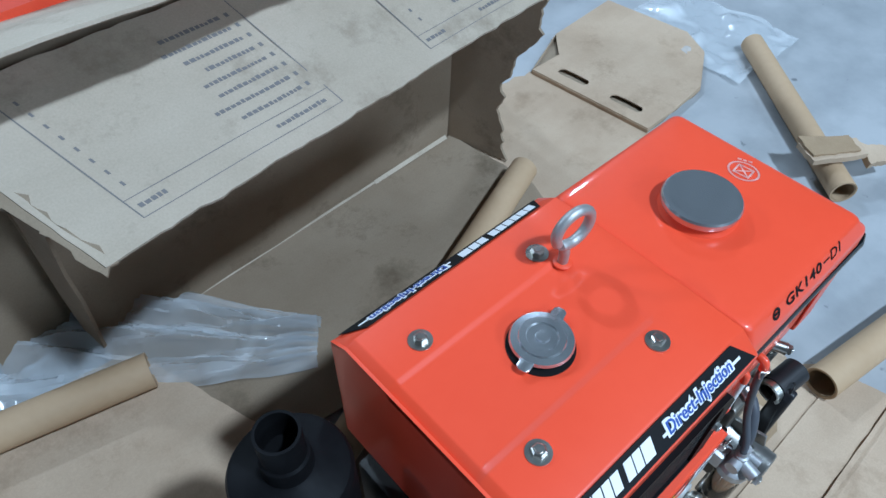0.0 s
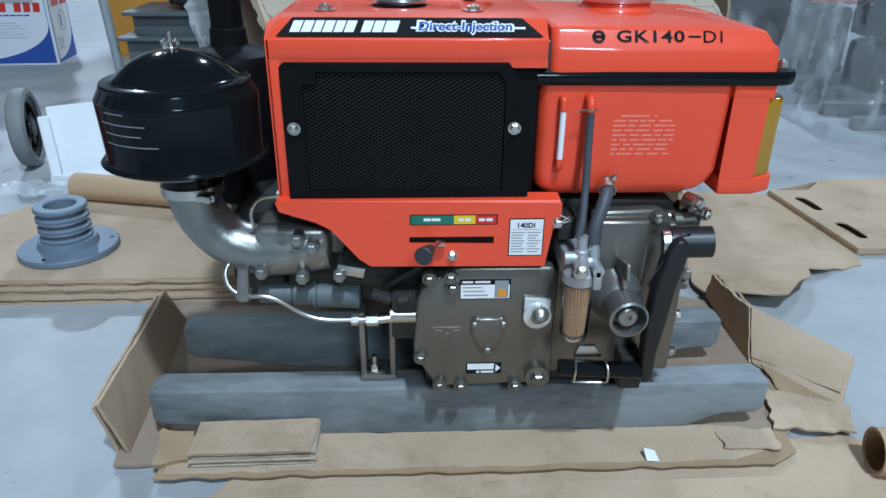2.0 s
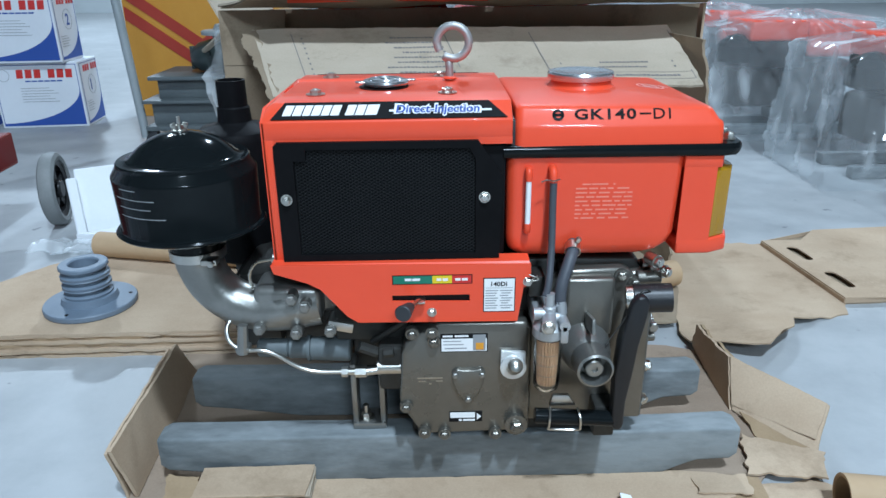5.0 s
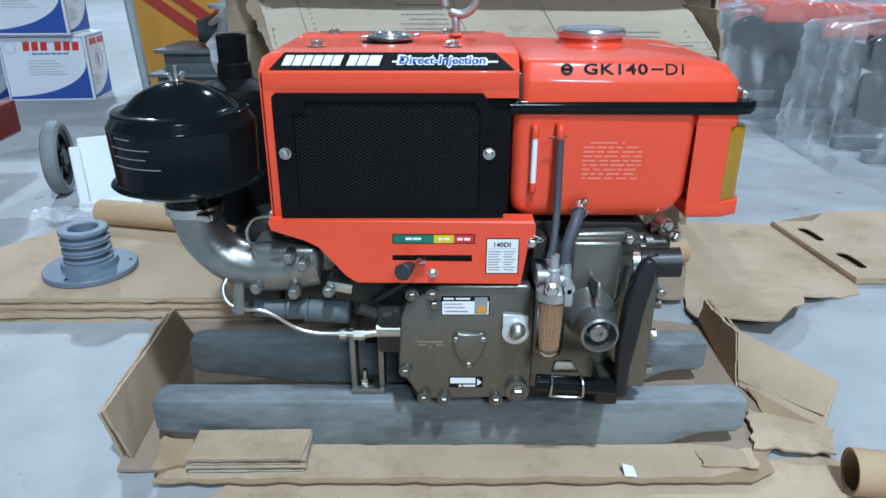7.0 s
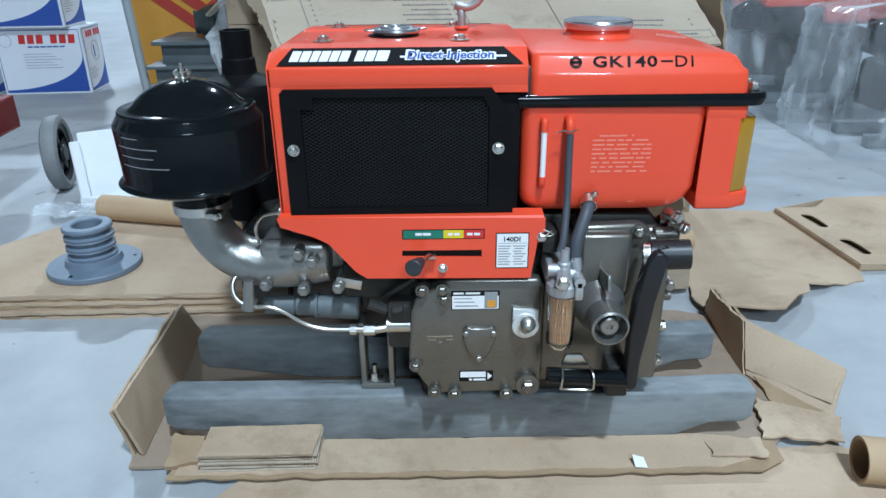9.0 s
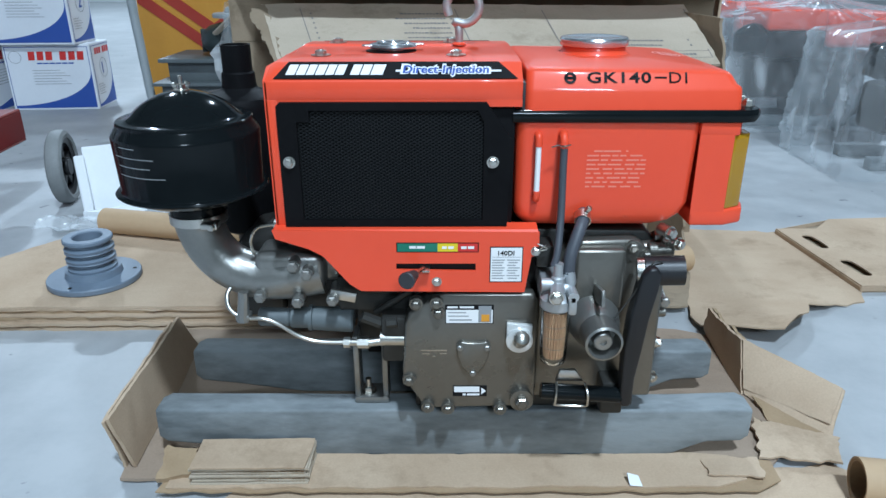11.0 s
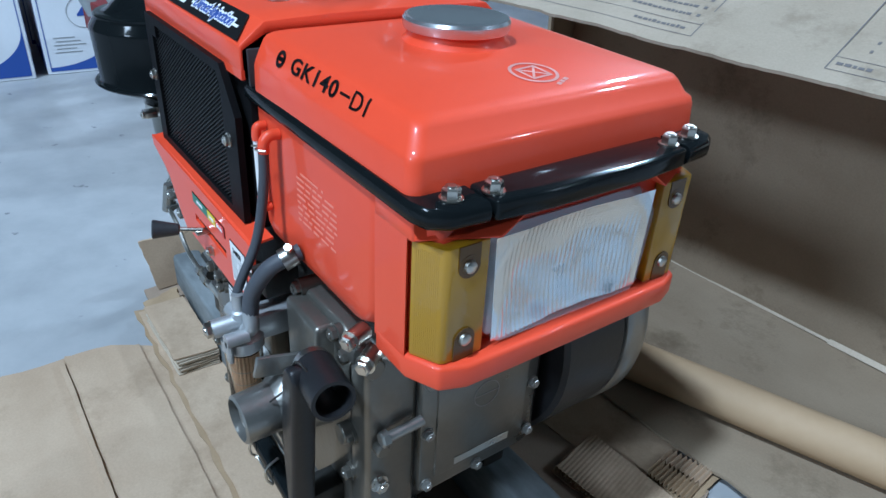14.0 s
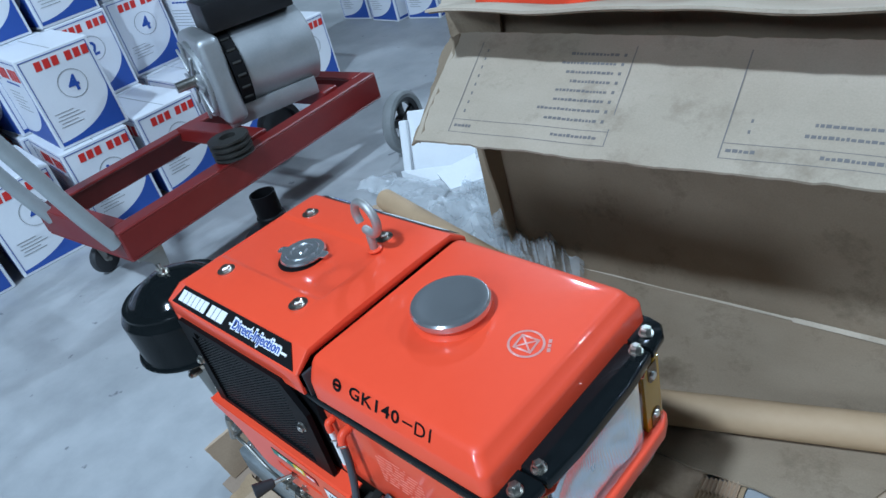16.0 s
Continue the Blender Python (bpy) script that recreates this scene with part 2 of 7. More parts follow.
def lamp_glass():
    m = bpy.data.materials.new("lamp_glass")
    m.use_nodes = True
    n, l = m.node_tree.nodes, m.node_tree.links
    b = n["Principled BSDF"]
    b.inputs["Base Color"].default_value = (0.86, 0.91, 0.96, 1)
    b.inputs["Roughness"].default_value = 0.06
    clear = n.new("ShaderNodeBsdfTransparent")
    clear.inputs[0].default_value = (0.94, 0.96, 0.97, 1)
    mix = n.new("ShaderNodeMixShader")
    mix.inputs[0].default_value = 0.13
    l.new(clear.outputs[0], mix.inputs[1])
    l.new(b.outputs[0], mix.inputs[2])
    l.new(mix.outputs[0], n["Material Output"].inputs[0])
    return m


LENS = lamp_glass()
MIRROR = principled("lamp_reflector", (0.86, 0.90, 0.94), 0.15, 0.95)


def concrete_material():
    m = principled("smooth_concrete", (0.42, 0.45, 0.48), 0.5)
    n, l = m.node_tree.nodes, m.node_tree.links
    b = n["Principled BSDF"]
    co = n.new("ShaderNodeTexCoord")
    a, c, d = (n.new("ShaderNodeTexNoise") for _ in range(3))
    for node, s, det in ((a, 0.9, 8), (c, 5.5, 8), (d, 60, 5)):
        node.inputs["Scale"].default_value, node.inputs["Detail"].default_value, node.inputs["Roughness"].default_value = s, det, 0.62
        l.new(co.outputs["Object"], node.inputs["Vector"])
    r1 = n.new("ShaderNodeValToRGB")
    r1.color_ramp.elements[0].position, r1.color_ramp.elements[1].position = 0.3, 0.72
    r1.color_ramp.elements[0].color, r1.color_ramp.elements[1].color = (0.345, 0.355, 0.362, 1), (0.435, 0.443, 0.448, 1)
    l.new(a.outputs["Fac"], r1.inputs[0])
    r2 = n.new("ShaderNodeValToRGB")
    r2.color_ramp.elements[0].position, r2.color_ramp.elements[1].position = 0.34, 0.6
    r2.color_ramp.elements[0].color, r2.color_ramp.elements[1].color = (0.80, 0.81, 0.82, 1), (1, 1, 1, 1)
    l.new(c.outputs["Fac"], r2.inputs[0])
    spots = n.new("ShaderNodeTexNoise")
    spots.inputs["Scale"].default_value, spots.inputs["Detail"].default_value = 17, 3
    l.new(co.outputs["Object"], spots.inputs["Vector"])
    r3 = n.new("ShaderNodeValToRGB")
    r3.color_ramp.elements[0].position, r3.color_ramp.elements[1].position = 0.26, 0.31
    r3.color_ramp.elements[0].color, r3.color_ramp.elements[1].color = (0.45, 0.46, 0.48, 1), (1, 1, 1, 1)
    l.new(spots.outputs["Fac"], r3.inputs[0])
    out = r1.outputs[0]
    for r in (r2, r3):
        mx = n.new("ShaderNodeMix")
        mx.data_type, mx.blend_type = "RGBA", "MULTIPLY"
        mx.inputs["Factor"].default_value = 1.0
        l.new(out, mx.inputs["A"])
        l.new(r.outputs[0], mx.inputs["B"])
        out = mx.outputs["Result"]
    l.new(out, b.inputs["Base Color"])
    mr = n.new("ShaderNodeMapRange")
    mr.inputs["To Min"].default_value, mr.inputs["To Max"].default_value = 0.34, 0.62
    l.new(c.outputs["Fac"], mr.inputs["Value"])
    l.new(mr.outputs[0], b.inputs["Roughness"])
    bp = n.new("ShaderNodeBump")
    bp.inputs["Strength"].default_value, bp.inputs["Distance"].default_value = 0.12, 0.002
    l.new(d.outputs["Fac"], bp.inputs["Height"])
    l.new(bp.outputs[0], b.inputs["Normal"])
    return m


CONCRETE = concrete_material()

# ---------- mesh tools ----------


def thing(name, label, category, base=(0, 0, 0), group="", kind=""):
    ob = new(name)
    ob.location = base
    ob.empty_display_size = 0.05
    return tagged(ob, label, category, group, kind)


def finish(name, bm, mat, angle=35):
    bmesh.ops.recalc_face_normals(bm, faces=bm.faces)
    me = bpy.data.meshes.new(name)
    bm.to_mesh(me)
    bm.free()
    me.materials.append(mat)
    for p in me.polygons:
        p.use_smooth = True
    me.set_sharp_from_angle(angle=radians(angle))
    return me


def part(name, bm, mat, parent, label="", angle=35):
    """One mesh under a thing or a part; the mesh is in the thing's own world coordinates."""
    ob = new(name, finish(name, bm, mat, angle))
    ob.parent = parent
    if parent.parent is None:
        ob.matrix_parent_inverse = Matrix.Translation(-parent.location)
    return tagged(ob, label)


def solo(name, bm, mat, label, category, group="", kind="", angle=35):
    return tagged(new(name, finish(name, bm, mat, angle)), label, category, group, kind)


def bevel(bm, w, seg=2, angle=25):
    es = [e for e in bm.edges if len(e.link_faces) == 2 and e.calc_face_angle(0) > radians(angle)]
    if w > 0 and es:
        bmesh.ops.bevel(bm, geom=es, offset=w, segments=seg, affect="EDGES", profile=0.5, clamp_overlap=True)
    return bm


def merge(*bms):
    out = bms[0]
    for b in bms[1:]:
        me = bpy.data.meshes.new("tmp")
        b.to_mesh(me)
        b.free()
        out.from_mesh(me)
        bpy.data.meshes.remove(me)
    return out


def moved(bm, m):
    bmesh.ops.transform(bm, matrix=m, verts=bm.verts)
    return bm


def box(x0, x1, y0, y1, z0, z1, w=0.0, seg=2):
    bm = bmesh.new()
    bmesh.ops.create_cube(bm, size=1, matrix=Matrix.Translation(((x0 + x1) / 2, (y0 + y1) / 2, (z0 + z1) / 2)) @ Matrix.Diagonal((x1 - x0, y1 - y0, z1 - z0, 1)))
    return bevel(bm, w, seg)


def prism(pts, lo, hi, axis="y", w=0.0, seg=2):
    """A polygon pushed through from lo to hi along an axis. Points: the two other axes in x, y, z order."""
    bm = bmesh.new()
    put = {"x": lambda a, b, c: (c, a, b), "y": lambda a, b, c: (a, c, b), "z": lambda a, b, c: (a, b, c)}[axis]
    lower = [bm.verts.new(put(a, b, lo)) for a, b in pts]
    upper = [bm.verts.new(put(a, b, hi)) for a, b in pts]
    bm.faces.new(lower), bm.faces.new(upper[::-1])
    for i in range(len(pts)):
        j = (i + 1) % len(pts)
        bm.faces.new((lower[i], lower[j], upper[j], upper[i]))
    bmesh.ops.recalc_face_normals(bm, faces=bm.faces)
    return bevel(bm, w, seg)


def loft(rings, cap=True, closed=True):
    """Rings of equally many points joined in order."""
    bm = bmesh.new()
    rows = [[bm.verts.new(p) for p in ring] for ring in rings]
    n = len(rows[0])
    for a, b in zip(rows, rows[1:]):
        for i in range(n if closed else n - 1):
            j = (i + 1) % n
            bm.faces.new((a[i], a[j], b[j], b[i]))
    if cap:
        bm.faces.new(rows[0][::-1]), bm.faces.new(rows[-1])
    bmesh.ops.recalc_face_normals(bm, faces=bm.faces)
    return bm


def frame_of(d):
    d = Vector(d).normalized()
    return d.to_track_quat("Z", "Y").to_matrix()


def lathe(profile, at, axis=(0, 0, 1), n=40, cap=True):
    """Rings of (radius, height) round an axis that starts at a point."""
    m = frame_of(axis)
    rings = [[Vector(at) + m @ Vector((r * math.cos(2 * math.pi * i / n), r * math.sin(2 * math.pi * i / n), h)) for i in range(n)] for r, h in profile]
    return loft(rings, cap)


def rod(a, b, r, r2=None, n=20, w=0.0):
    a, b = Vector(a), Vector(b)
    h = (b - a).length
    r2 = r if r2 is None else r2
    prof = [(r, 0), (r2, h)] if not w else [(r - w, 0), (r, w), (r2, h - w), (r2 - w, h)]
    return lathe(prof, a, b - a, n)


def hollow(a, b, r, wall, n=28):
    """An open tube with a wall."""
    a, b = Vector(a), Vector(b)
    h = (b - a).length
    bm = lathe([(r - wall, 0), (r, 0), (r, h), (r - wall, h), (r - wall, 0)], a, b - a, n, cap=False)
    bmesh.ops.remove_doubles(bm, verts=bm.verts, dist=1e-6)
    return bm


def smooth_path(pts, steps=8):
    p = [Vector(q) for q in pts]
    p = [p[0] * 2 - p[1]] + p + [p[-1] * 2 - p[-2]]
    out = []
    for i in range(1, len(p) - 2):
        for s in range(steps):
            t = s / steps
            a, b, c, d = p[i - 1], p[i], p[i + 1], p[i + 2]
            out.append(0.5 * ((2 * b) + (c - a) * t + (2 * a - 5 * b + 4 * c - d) * t * t + (3 * b - a - 3 * c + d) * t ** 3))
    out.append(p[-2])
    return out


def pipe(pts, r, n=14, steps=8, radii=None, flat=1.0):
    """A round bar along a smooth path; radii: one for each given point."""
    path = smooth_path(pts, steps)
    rad = [r] * len(path)
    if radii:
        rad = [float(np.interp(i / steps, range(len(radii)), radii)) for i in range(len(path))]
    rings, up = [], None
    for i, q in enumerate(path):
        d = (path[min(i + 1, len(path) - 1)] - path[max(i - 1, 0)]).normalized()
        if up is None:
            up = d.orthogonal().normalized()
        up = (up - d * up.dot(d)).normalized()
        side = d.cross(up)
        rings.append([q + rad[i] * (up * math.cos(2 * math.pi * k / n) + flat * side * math.sin(2 * math.pi * k / n)) for k in range(n)])
    return loft(rings)


def bolt(at, axis, r=0.007, h=0.006, washer=0.0):
    """A hexagon head on a washer."""
    at, axis = Vector(at), Vector(axis).normalized()
    w = 0.0015 if washer else 0.0
    bms = []
    if washer:
        bms.append(lathe([(washer, 0), (washer, w)], at, axis, 20))
    head = lathe([(r, w), (r, w + h * 0.8), (r * 0.8, w + h)], at, axis, 6)
    bms.append(head)
    bms.append(lathe([(r * 0.55, w + h), (r * 0.5, w + h + 0.0012)], at, axis, 12))
    return merge(*bms)


def basis(origin, u, v):
    u = Vector(u).normalized()
    w = u.cross(Vector(v)).normalized()
    v = w.cross(u)
    return Matrix((( u.x, v.x, w.x, origin[0]), (u.y, v.y, w.y, origin[1]), (u.z, v.z, w.z, origin[2]), (0, 0, 0, 1)))


def flat_bars(bars, thick=0.0006, slant=0.0):
    """Thin plates (x0, x1, y0, y1) lying in the plane z = 0."""
    out = bmesh.new()
    for x0, x1, y0, y1 in bars:
        vs = [out.verts.new((x + slant * y, y, z)) for z in (0, thick) for x, y in ((x0, y0), (x1, y0), (x1, y1), (x0, y1))]
        for f in ((3, 2, 1, 0), (4, 5, 6, 7), (0, 1, 5, 4), (1, 2, 6, 5), (2, 3, 7, 6), (3, 0, 4, 7)):
            out.faces.new([vs[i] for i in f])
    return out


def lettering(text, height, width=None, bold=0.0, thick=0.0006, slant=0.0, spacing=1.0):
    """Letters in the plane z = 0, lower left corner at the origin, with a given cap height and overall width."""
    cu = bpy.data.curves.new("letters", "FONT")
    cu.body, cu.size, cu.offset, cu.extrude, cu.shear, cu.resolution_u, cu.space_character = text, 1.0, bold, 0.01, slant, 3, spacing
    ob = bpy.data.objects.new("letters", cu)
    scene.collection.objects.link(ob)
    me = bpy.data.meshes.new_from_object(ob.evaluated_get(bpy.context.evaluated_depsgraph_get()))
    bpy.data.objects.remove(ob)
    bm = bmesh.new()
    bm.from_mesh(me)
    bpy.data.meshes.remove(me)
    lo = [min(v.co[i] for v in bm.verts) for i in range(3)]
    hi = [max(v.co[i] for v in bm.verts) for i in range(3)]
    sy = height / (hi[1] - lo[1])
    sx = width / (hi[0] - lo[0]) if width else sy
    for v in bm.verts:
        v.co = ((v.co.x - lo[0]) * sx, (v.co.y - lo[1]) * sy, thick * (v.co.z - lo[2]) / (hi[2] - lo[2]))
    return bm


def laid_on(bm, surface, way, lift=0.0006):
    """Presses a print onto a surface along a direction."""
    way = Vector(way).normalized()
    tree = BVHTree.FromPolygons([v.co for v in surface.vertices], [p.vertices[:] for p in surface.polygons])
    bmesh.ops.subdivide_edges(bm, edges=[e for e in bm.edges if e.calc_length() > 0.004], cuts=3)
    for v in bm.verts:
        hit, *_ = tree.ray_cast(v.co - way * 0.06, way, 0.12)
        if hit:
            v.co = hit - way * (lift)
    return bm


def ring_print(r, w, thick=0.0006, n=48):
    bm = lathe([(r - w, 0), (r, 0), (r, thick), (r - w, thick), (r - w, 0)], (0, 0, 0), (0, 0, 1), n, cap=False)
    bmesh.ops.remove_doubles(bm, verts=bm.verts, dist=1e-6)
    return bm


def sheet(outline, z, thick=0.005, ragged=0.0, sag=0.0, seed=1, w=0.0):
    """A flat piece of board with an outline of (x, y), its edge torn by ragged metres, lying at z."""
    rnd = random.Random(seed)
    pts = []
    n = len(outline)
    for i, (a, b) in enumerate(outline):
        c, d = outline[(i + 1) % n]
        length = math.hypot(c - a, d - b)
        k = max(1, int(length / 0.03)) if ragged else 1
        for s in range(k):
            t = s / k
            j = rnd.uniform(-ragged, ragged) if s else 0
            pts.append((a + (c - a) * t - (d - b) / max(length, 1e-6) * j, b + (d - b) * t + (c - a) / max(length, 1e-6) * j))
    return prism(pts, z, z + thick, "z", w)


def panel(corners, thick, cuts=(6, 3), wobble=0.0, seed=1, torn=0.0):
    """A board through four corners, with thickness, gently uneven, its edges torn by so many metres."""
    a, b, c, d = (Vector(p) for p in corners)
    n = (b - a).cross(d - a).normalized()
    nx, ny = cuts
    bm = bmesh.new()
    grid = []
    for side in (0, 1):
        rows = []
        for j in range(ny + 1):
            row = []
            for i in range(nx + 1):
                u, v = i / nx, j / ny
                p = (a * (1 - u) + b * u) * (1 - v) + (d * (1 - u) + c * u) * v
                if torn:
                    q = p * 23 + Vector((seed * 3.7, 0, 0))
                    rag = torn * (noise.noise(q) + 0.7 * noise.noise(q * 2.7))
                    if j in (0, ny):
                        p = p + (d - a).normalized() * rag
                    if i in (0, nx):
                        p = p + (b - a).normalized() * rag
                p = p + n * (wobble * noise.noise(p * 5 + Vector((seed, 0, 0))) + thick * side)
                row.append(bm.verts.new(p))
            rows.append(row)
        grid.append(rows)
    for side in (0, 1):
        g = grid[side]
        for j in range(ny):
            for i in range(nx):
                q = (g[j][i], g[j][i + 1], g[j + 1][i + 1], g[j + 1][i])
                bm.faces.new(q if side else q[::-1])
    lo, hi = grid
    rim = [(0, i) for i in range(nx)] + [(j, nx) for j in range(ny)] + [(ny, i) for i in range(nx, 0, -1)] + [(j, 0) for j in range(ny, 0, -1)]
    for k in range(len(rim)):
        (j0, i0), (j1, i1) = rim[k], rim[(k + 1) % len(rim)]
        bm.faces.new((lo[j0][i0], lo[j1][i1], hi[j1][i1], hi[j0][i0]))
    return bm


# ---------- setting ----------
solo("floor", box(-12, 14, -9, 17, -0.2, 0, 0), CONCRETE, "pale grey smooth concrete floor of the hall, scuffed", "floor", kind="structure")
SOUTH = -6.0
piers, edge = [], -12.2
for k, x in enumerate((*WINDOWS, None)):
    piers.append((f"wall_south_{k + 1}", (edge, 14.2 if x is None else x - 0.6, SOUTH - 0.2, SOUTH, -0.2, HALL_H)))
    if x is not None:
        piers.append((f"wall_sill_{k + 1}", (x - 0.6, x + 0.6, SOUTH - 0.2, SOUTH, -0.2, SILL)))
        piers.append((f"wall_lintel_{k + 1}", (x - 0.6, x + 0.6, SOUTH - 0.2, SOUTH, LINTEL, HALL_H)))
        edge = x + 0.6
        wl = bpy.data.lights.new("window_daylight", "AREA")
        wl.shape, wl.size, wl.size_y, wl.energy, wl.color = "RECTANGLE", 1.2, LINTEL - SILL, WINDOW_POWER, COOL
        new("window_daylight", wl).matrix_basis = pose(x, SOUTH - 0.02, (SILL + LINTEL) / 2, 90, 0, 0)
for nm, dims in (("wall_north", (-12.2, 14.2, 17, 17.2, -0.2, HALL_H)), *piers,
                 ("wall_west", (-12.2, -12, SOUTH, 17, -0.2, HALL_H)), ("wall_east", (14, 14.2, SOUTH, 17, -0.2, HALL_H))):
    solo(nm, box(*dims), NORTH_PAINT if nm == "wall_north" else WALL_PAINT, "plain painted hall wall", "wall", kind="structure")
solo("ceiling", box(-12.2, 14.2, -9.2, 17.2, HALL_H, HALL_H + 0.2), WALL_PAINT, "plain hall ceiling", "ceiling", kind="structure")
for x, y, power in LAMPS:
    la = bpy.data.lights.new("hall_lamp", "AREA")
    la.shape, la.size, la.energy, la.color = "DISK", 0.5, power, COOL
    lo = new("hall_lamp", la)
    lo.location = (x, y, LAMP_Z)
    tagged(lo, "round white high-bay hall lamp under the ceiling", "lamp", "hall lamps")


# ---------- diesel engine ----------
engine = thing("diesel_engine", "orange-red diesel engine with black air cleaner on grey timber skids", "engine", (0.3, 0.17, 0.13))
FRONT = (0, -1, 0)


def hood():
    """Pressed sheet cover over the radiator: slanted shoulders, a shallow pan round the filler, open front."""
    prof = [(0.003, 0.640), (0.003, 0.667), (0.032, 0.6895), (0.106, 0.692), (0.114, 0.6885), (0.238, 0.6885), (0.246, 0.692), (0.318, 0.6895), (0.347, 0.667), (0.347, 0.640)]
    flat = [(y, z if not 0.11 < y < 0.24 else 0.692) for y, z in prof]
    end = [(y, min(z, 0.680) if not 0.11 < y < 0.24 else 0.676) for y, z in prof]
    rings = []
    for x, p in ((0.001, end), (0.016, prof), (0.285, prof), (0.296, flat), (0.3575, flat)):
        rings.append([(x, y, z) for y, z in p] + [(x, y, z - 0.006 if 0.02 < y < 0.33 else z) for y, z in [(0.343, 0.640), (0.343, 0.662), (0.316, 0.683), (0.246, 0.684), (0.114, 0.682), (0.034, 0.683), (0.007, 0.662), (0.007, 0.640)]])
    bm = loft(rings)
    bevel(bm, 0.0025, 2, 20)
    # left end plate and the narrow posts beside the screen
    side = prism([(0.003, 0.45), (0.003, 0.667), (0.032, 0.683), (0.318, 0.683), (0.347, 0.667), (0.347, 0.45)], 0.001, 0.005, "x")
    post = box(0.001, 0.018, 0.003, 0.007, 0.45, 0.642, 0.0015)
    back = box(0.001, 0.357, 0.343, 0.347, 0.45, 0.642, 0.001)
    strip = box(0.018, 0.3575, 0.003, 0.007, 0.632, 0.642, 0.0)
    return merge(bm, side, post, back, strip)


part("hood", hood(), RED, engine, "orange-red pressed sheet hood with slanted shoulders", 40)
for at in ((0.069, 0.087), (0.267, 0.087), (0.069, 0.266), (0.262, 0.266)):
    part("hood_bolt", bolt((*at, 0.6915), (0, 0, 1), 0.0085, 0.006, 0.0145), ZINC, engine, "zinc-plated bolt")
# Black strip laid in the gap paints the seam's darkness.
part("seam_shade", box(0.3578, 0.3622, 0.010, 0.340, 0.625, 0.664, 0.001), RUBBER, engine, "black strip darkening the seam between hood and tank")

# shoulder decals, front and back
for y, v, u, ox in ((0.0015, (0, 0.029, 0.0225), (1, 0, 0), 0.0), (0.3485, (0, -0.029, 0.0225), (-1, 0, 0), 0.362)):
    w = Vector(u).cross(Vector(v)).normalized() * 0.0016
    o = Vector((ox, 0.0045 if u[0] > 0 else 0.3455, 0.6682)) + w
    m = basis(o, u, v)
    plate = prism([(0.016, 0.001), (0.350, 0.001), (0.325, 0.0325), (0.034, 0.0325)], 0, 0.0006, "z")
    decal = part("decal", moved(plate, m), BLACK_PRINT, engine, "black shoulder decal with white and blue lettering")
    x = 0.030
    bars = []
    for k, wd in enumerate((0.0122, 0.0122, 0.0106, 0.0122, 0.0112, 0.0122, 0, 0.0122, 0.0122, 0.0168)):
        if wd:
            bars.append((x, x + wd, 0.0075, 0.0265))
            x += wd + 0.0018
        else:
            x += 0.007
    for bar in bars:
        part("brand_bar", moved(flat_bars([bar], 0.0005, 0.25), m @ Matrix.Translation((0, 0, 0.0006))), WHITE_PRINT, decal)
    rim = merge(*[moved(lettering("Direct-Injection", 0.0250, 0.1245, 0.075, 0.0004, 0.12), Matrix.Translation((d, 0, d * 0.02))) for d in (0, 0.0006)])
    part("letter_rim", moved(rim, m @ Matrix.Translation((0.189, 0.0030, 0.0006))), WHITE_PRINT, decal)
    ink = merge(*[moved(lettering("Direct-Injection", 0.0190, 0.1180, 0.014, 0.0004, 0.12), Matrix.Translation((d, 0, d * 0.02))) for d in (0, 0.0006)])
    part("letter_ink", moved(ink, m @ Matrix.Translation((0.1925, 0.0057, 0.0010))), BLUE_PRINT, decal)
    for d0, d1 in ((0.183, 0.192), (0.312, 0.328)):
        part("dash", moved(flat_bars([(d0, d1, 0.0132, 0.0165)], 0.0006), m @ Matrix.Translation((0, 0, 0.0006))), WHITE_PRINT, decal)

# radiator filler and its cap
# Black disc on the closed pan gives the filler hole its darkness.
part("filler_hole_shade", lathe([(0.040, 0), (0.040, 0.001)], (0.166, 0.172, 0.6888), (0, 0, 1), 36), BLACK_PRINT, engine)
cap = lathe([(0.022, -0.012), (0.022, 0.002), (0.036, 0.003), (0.0375, 0.006), (0.036, 0.0095), (0.028, 0.0105), (0.0265, 0.0125), (0.019, 0.0128), (0.0175, 0.011), (0.009, 0.011), (0.0075, 0.0135), (0.0035, 0.0140)], (0.169, 0.174, 0.690), (0, 0, 1), 40)
ears = [prism([(-0.011, 0), (0.011, 0), (0.008, 0.046), (0.004, 0.0495), (-0.004, 0.0495), (-0.008, 0.046)], 0.696, 0.699, "z", 0.001) for _ in (0, 1)]
for k, e in enumerate(ears):
    moved(e, Matrix.Translation((0.169, 0.174, 0)) @ Matrix.Rotation(radians(-75 + 180 * k), 4, "Z"))
part("radiator_cap", merge(cap, *ears), CHROME, engine, "bright zinc radiator cap with two ears")

# lifting eye
eye = [(0.274, 0.235, 0.690), (0.274, 0.235, 0.712), (0.272, 0.237, 0.722)]
R0, c = 0.0265, Vector((0.280, 0.234, 0.751))
for k in range(11):
    a = radians(-118 + 33 * k)
    eye.append(c + Vector((math.cos(a) * R0, -math.cos(a) * R0 * 0.12, math.sin(a) * R0)))
part("lifting_eye", pipe(eye, 0.0068, 12, 5), GALV, engine, "bent galvanised lifting eye")
part("eye_washer", lathe([(0.012, 0), (0.012, 0.002), (0.008, 0.004)], (0.274, 0.235, 0.6918), (0, 0, 1), 24), RED, engine)

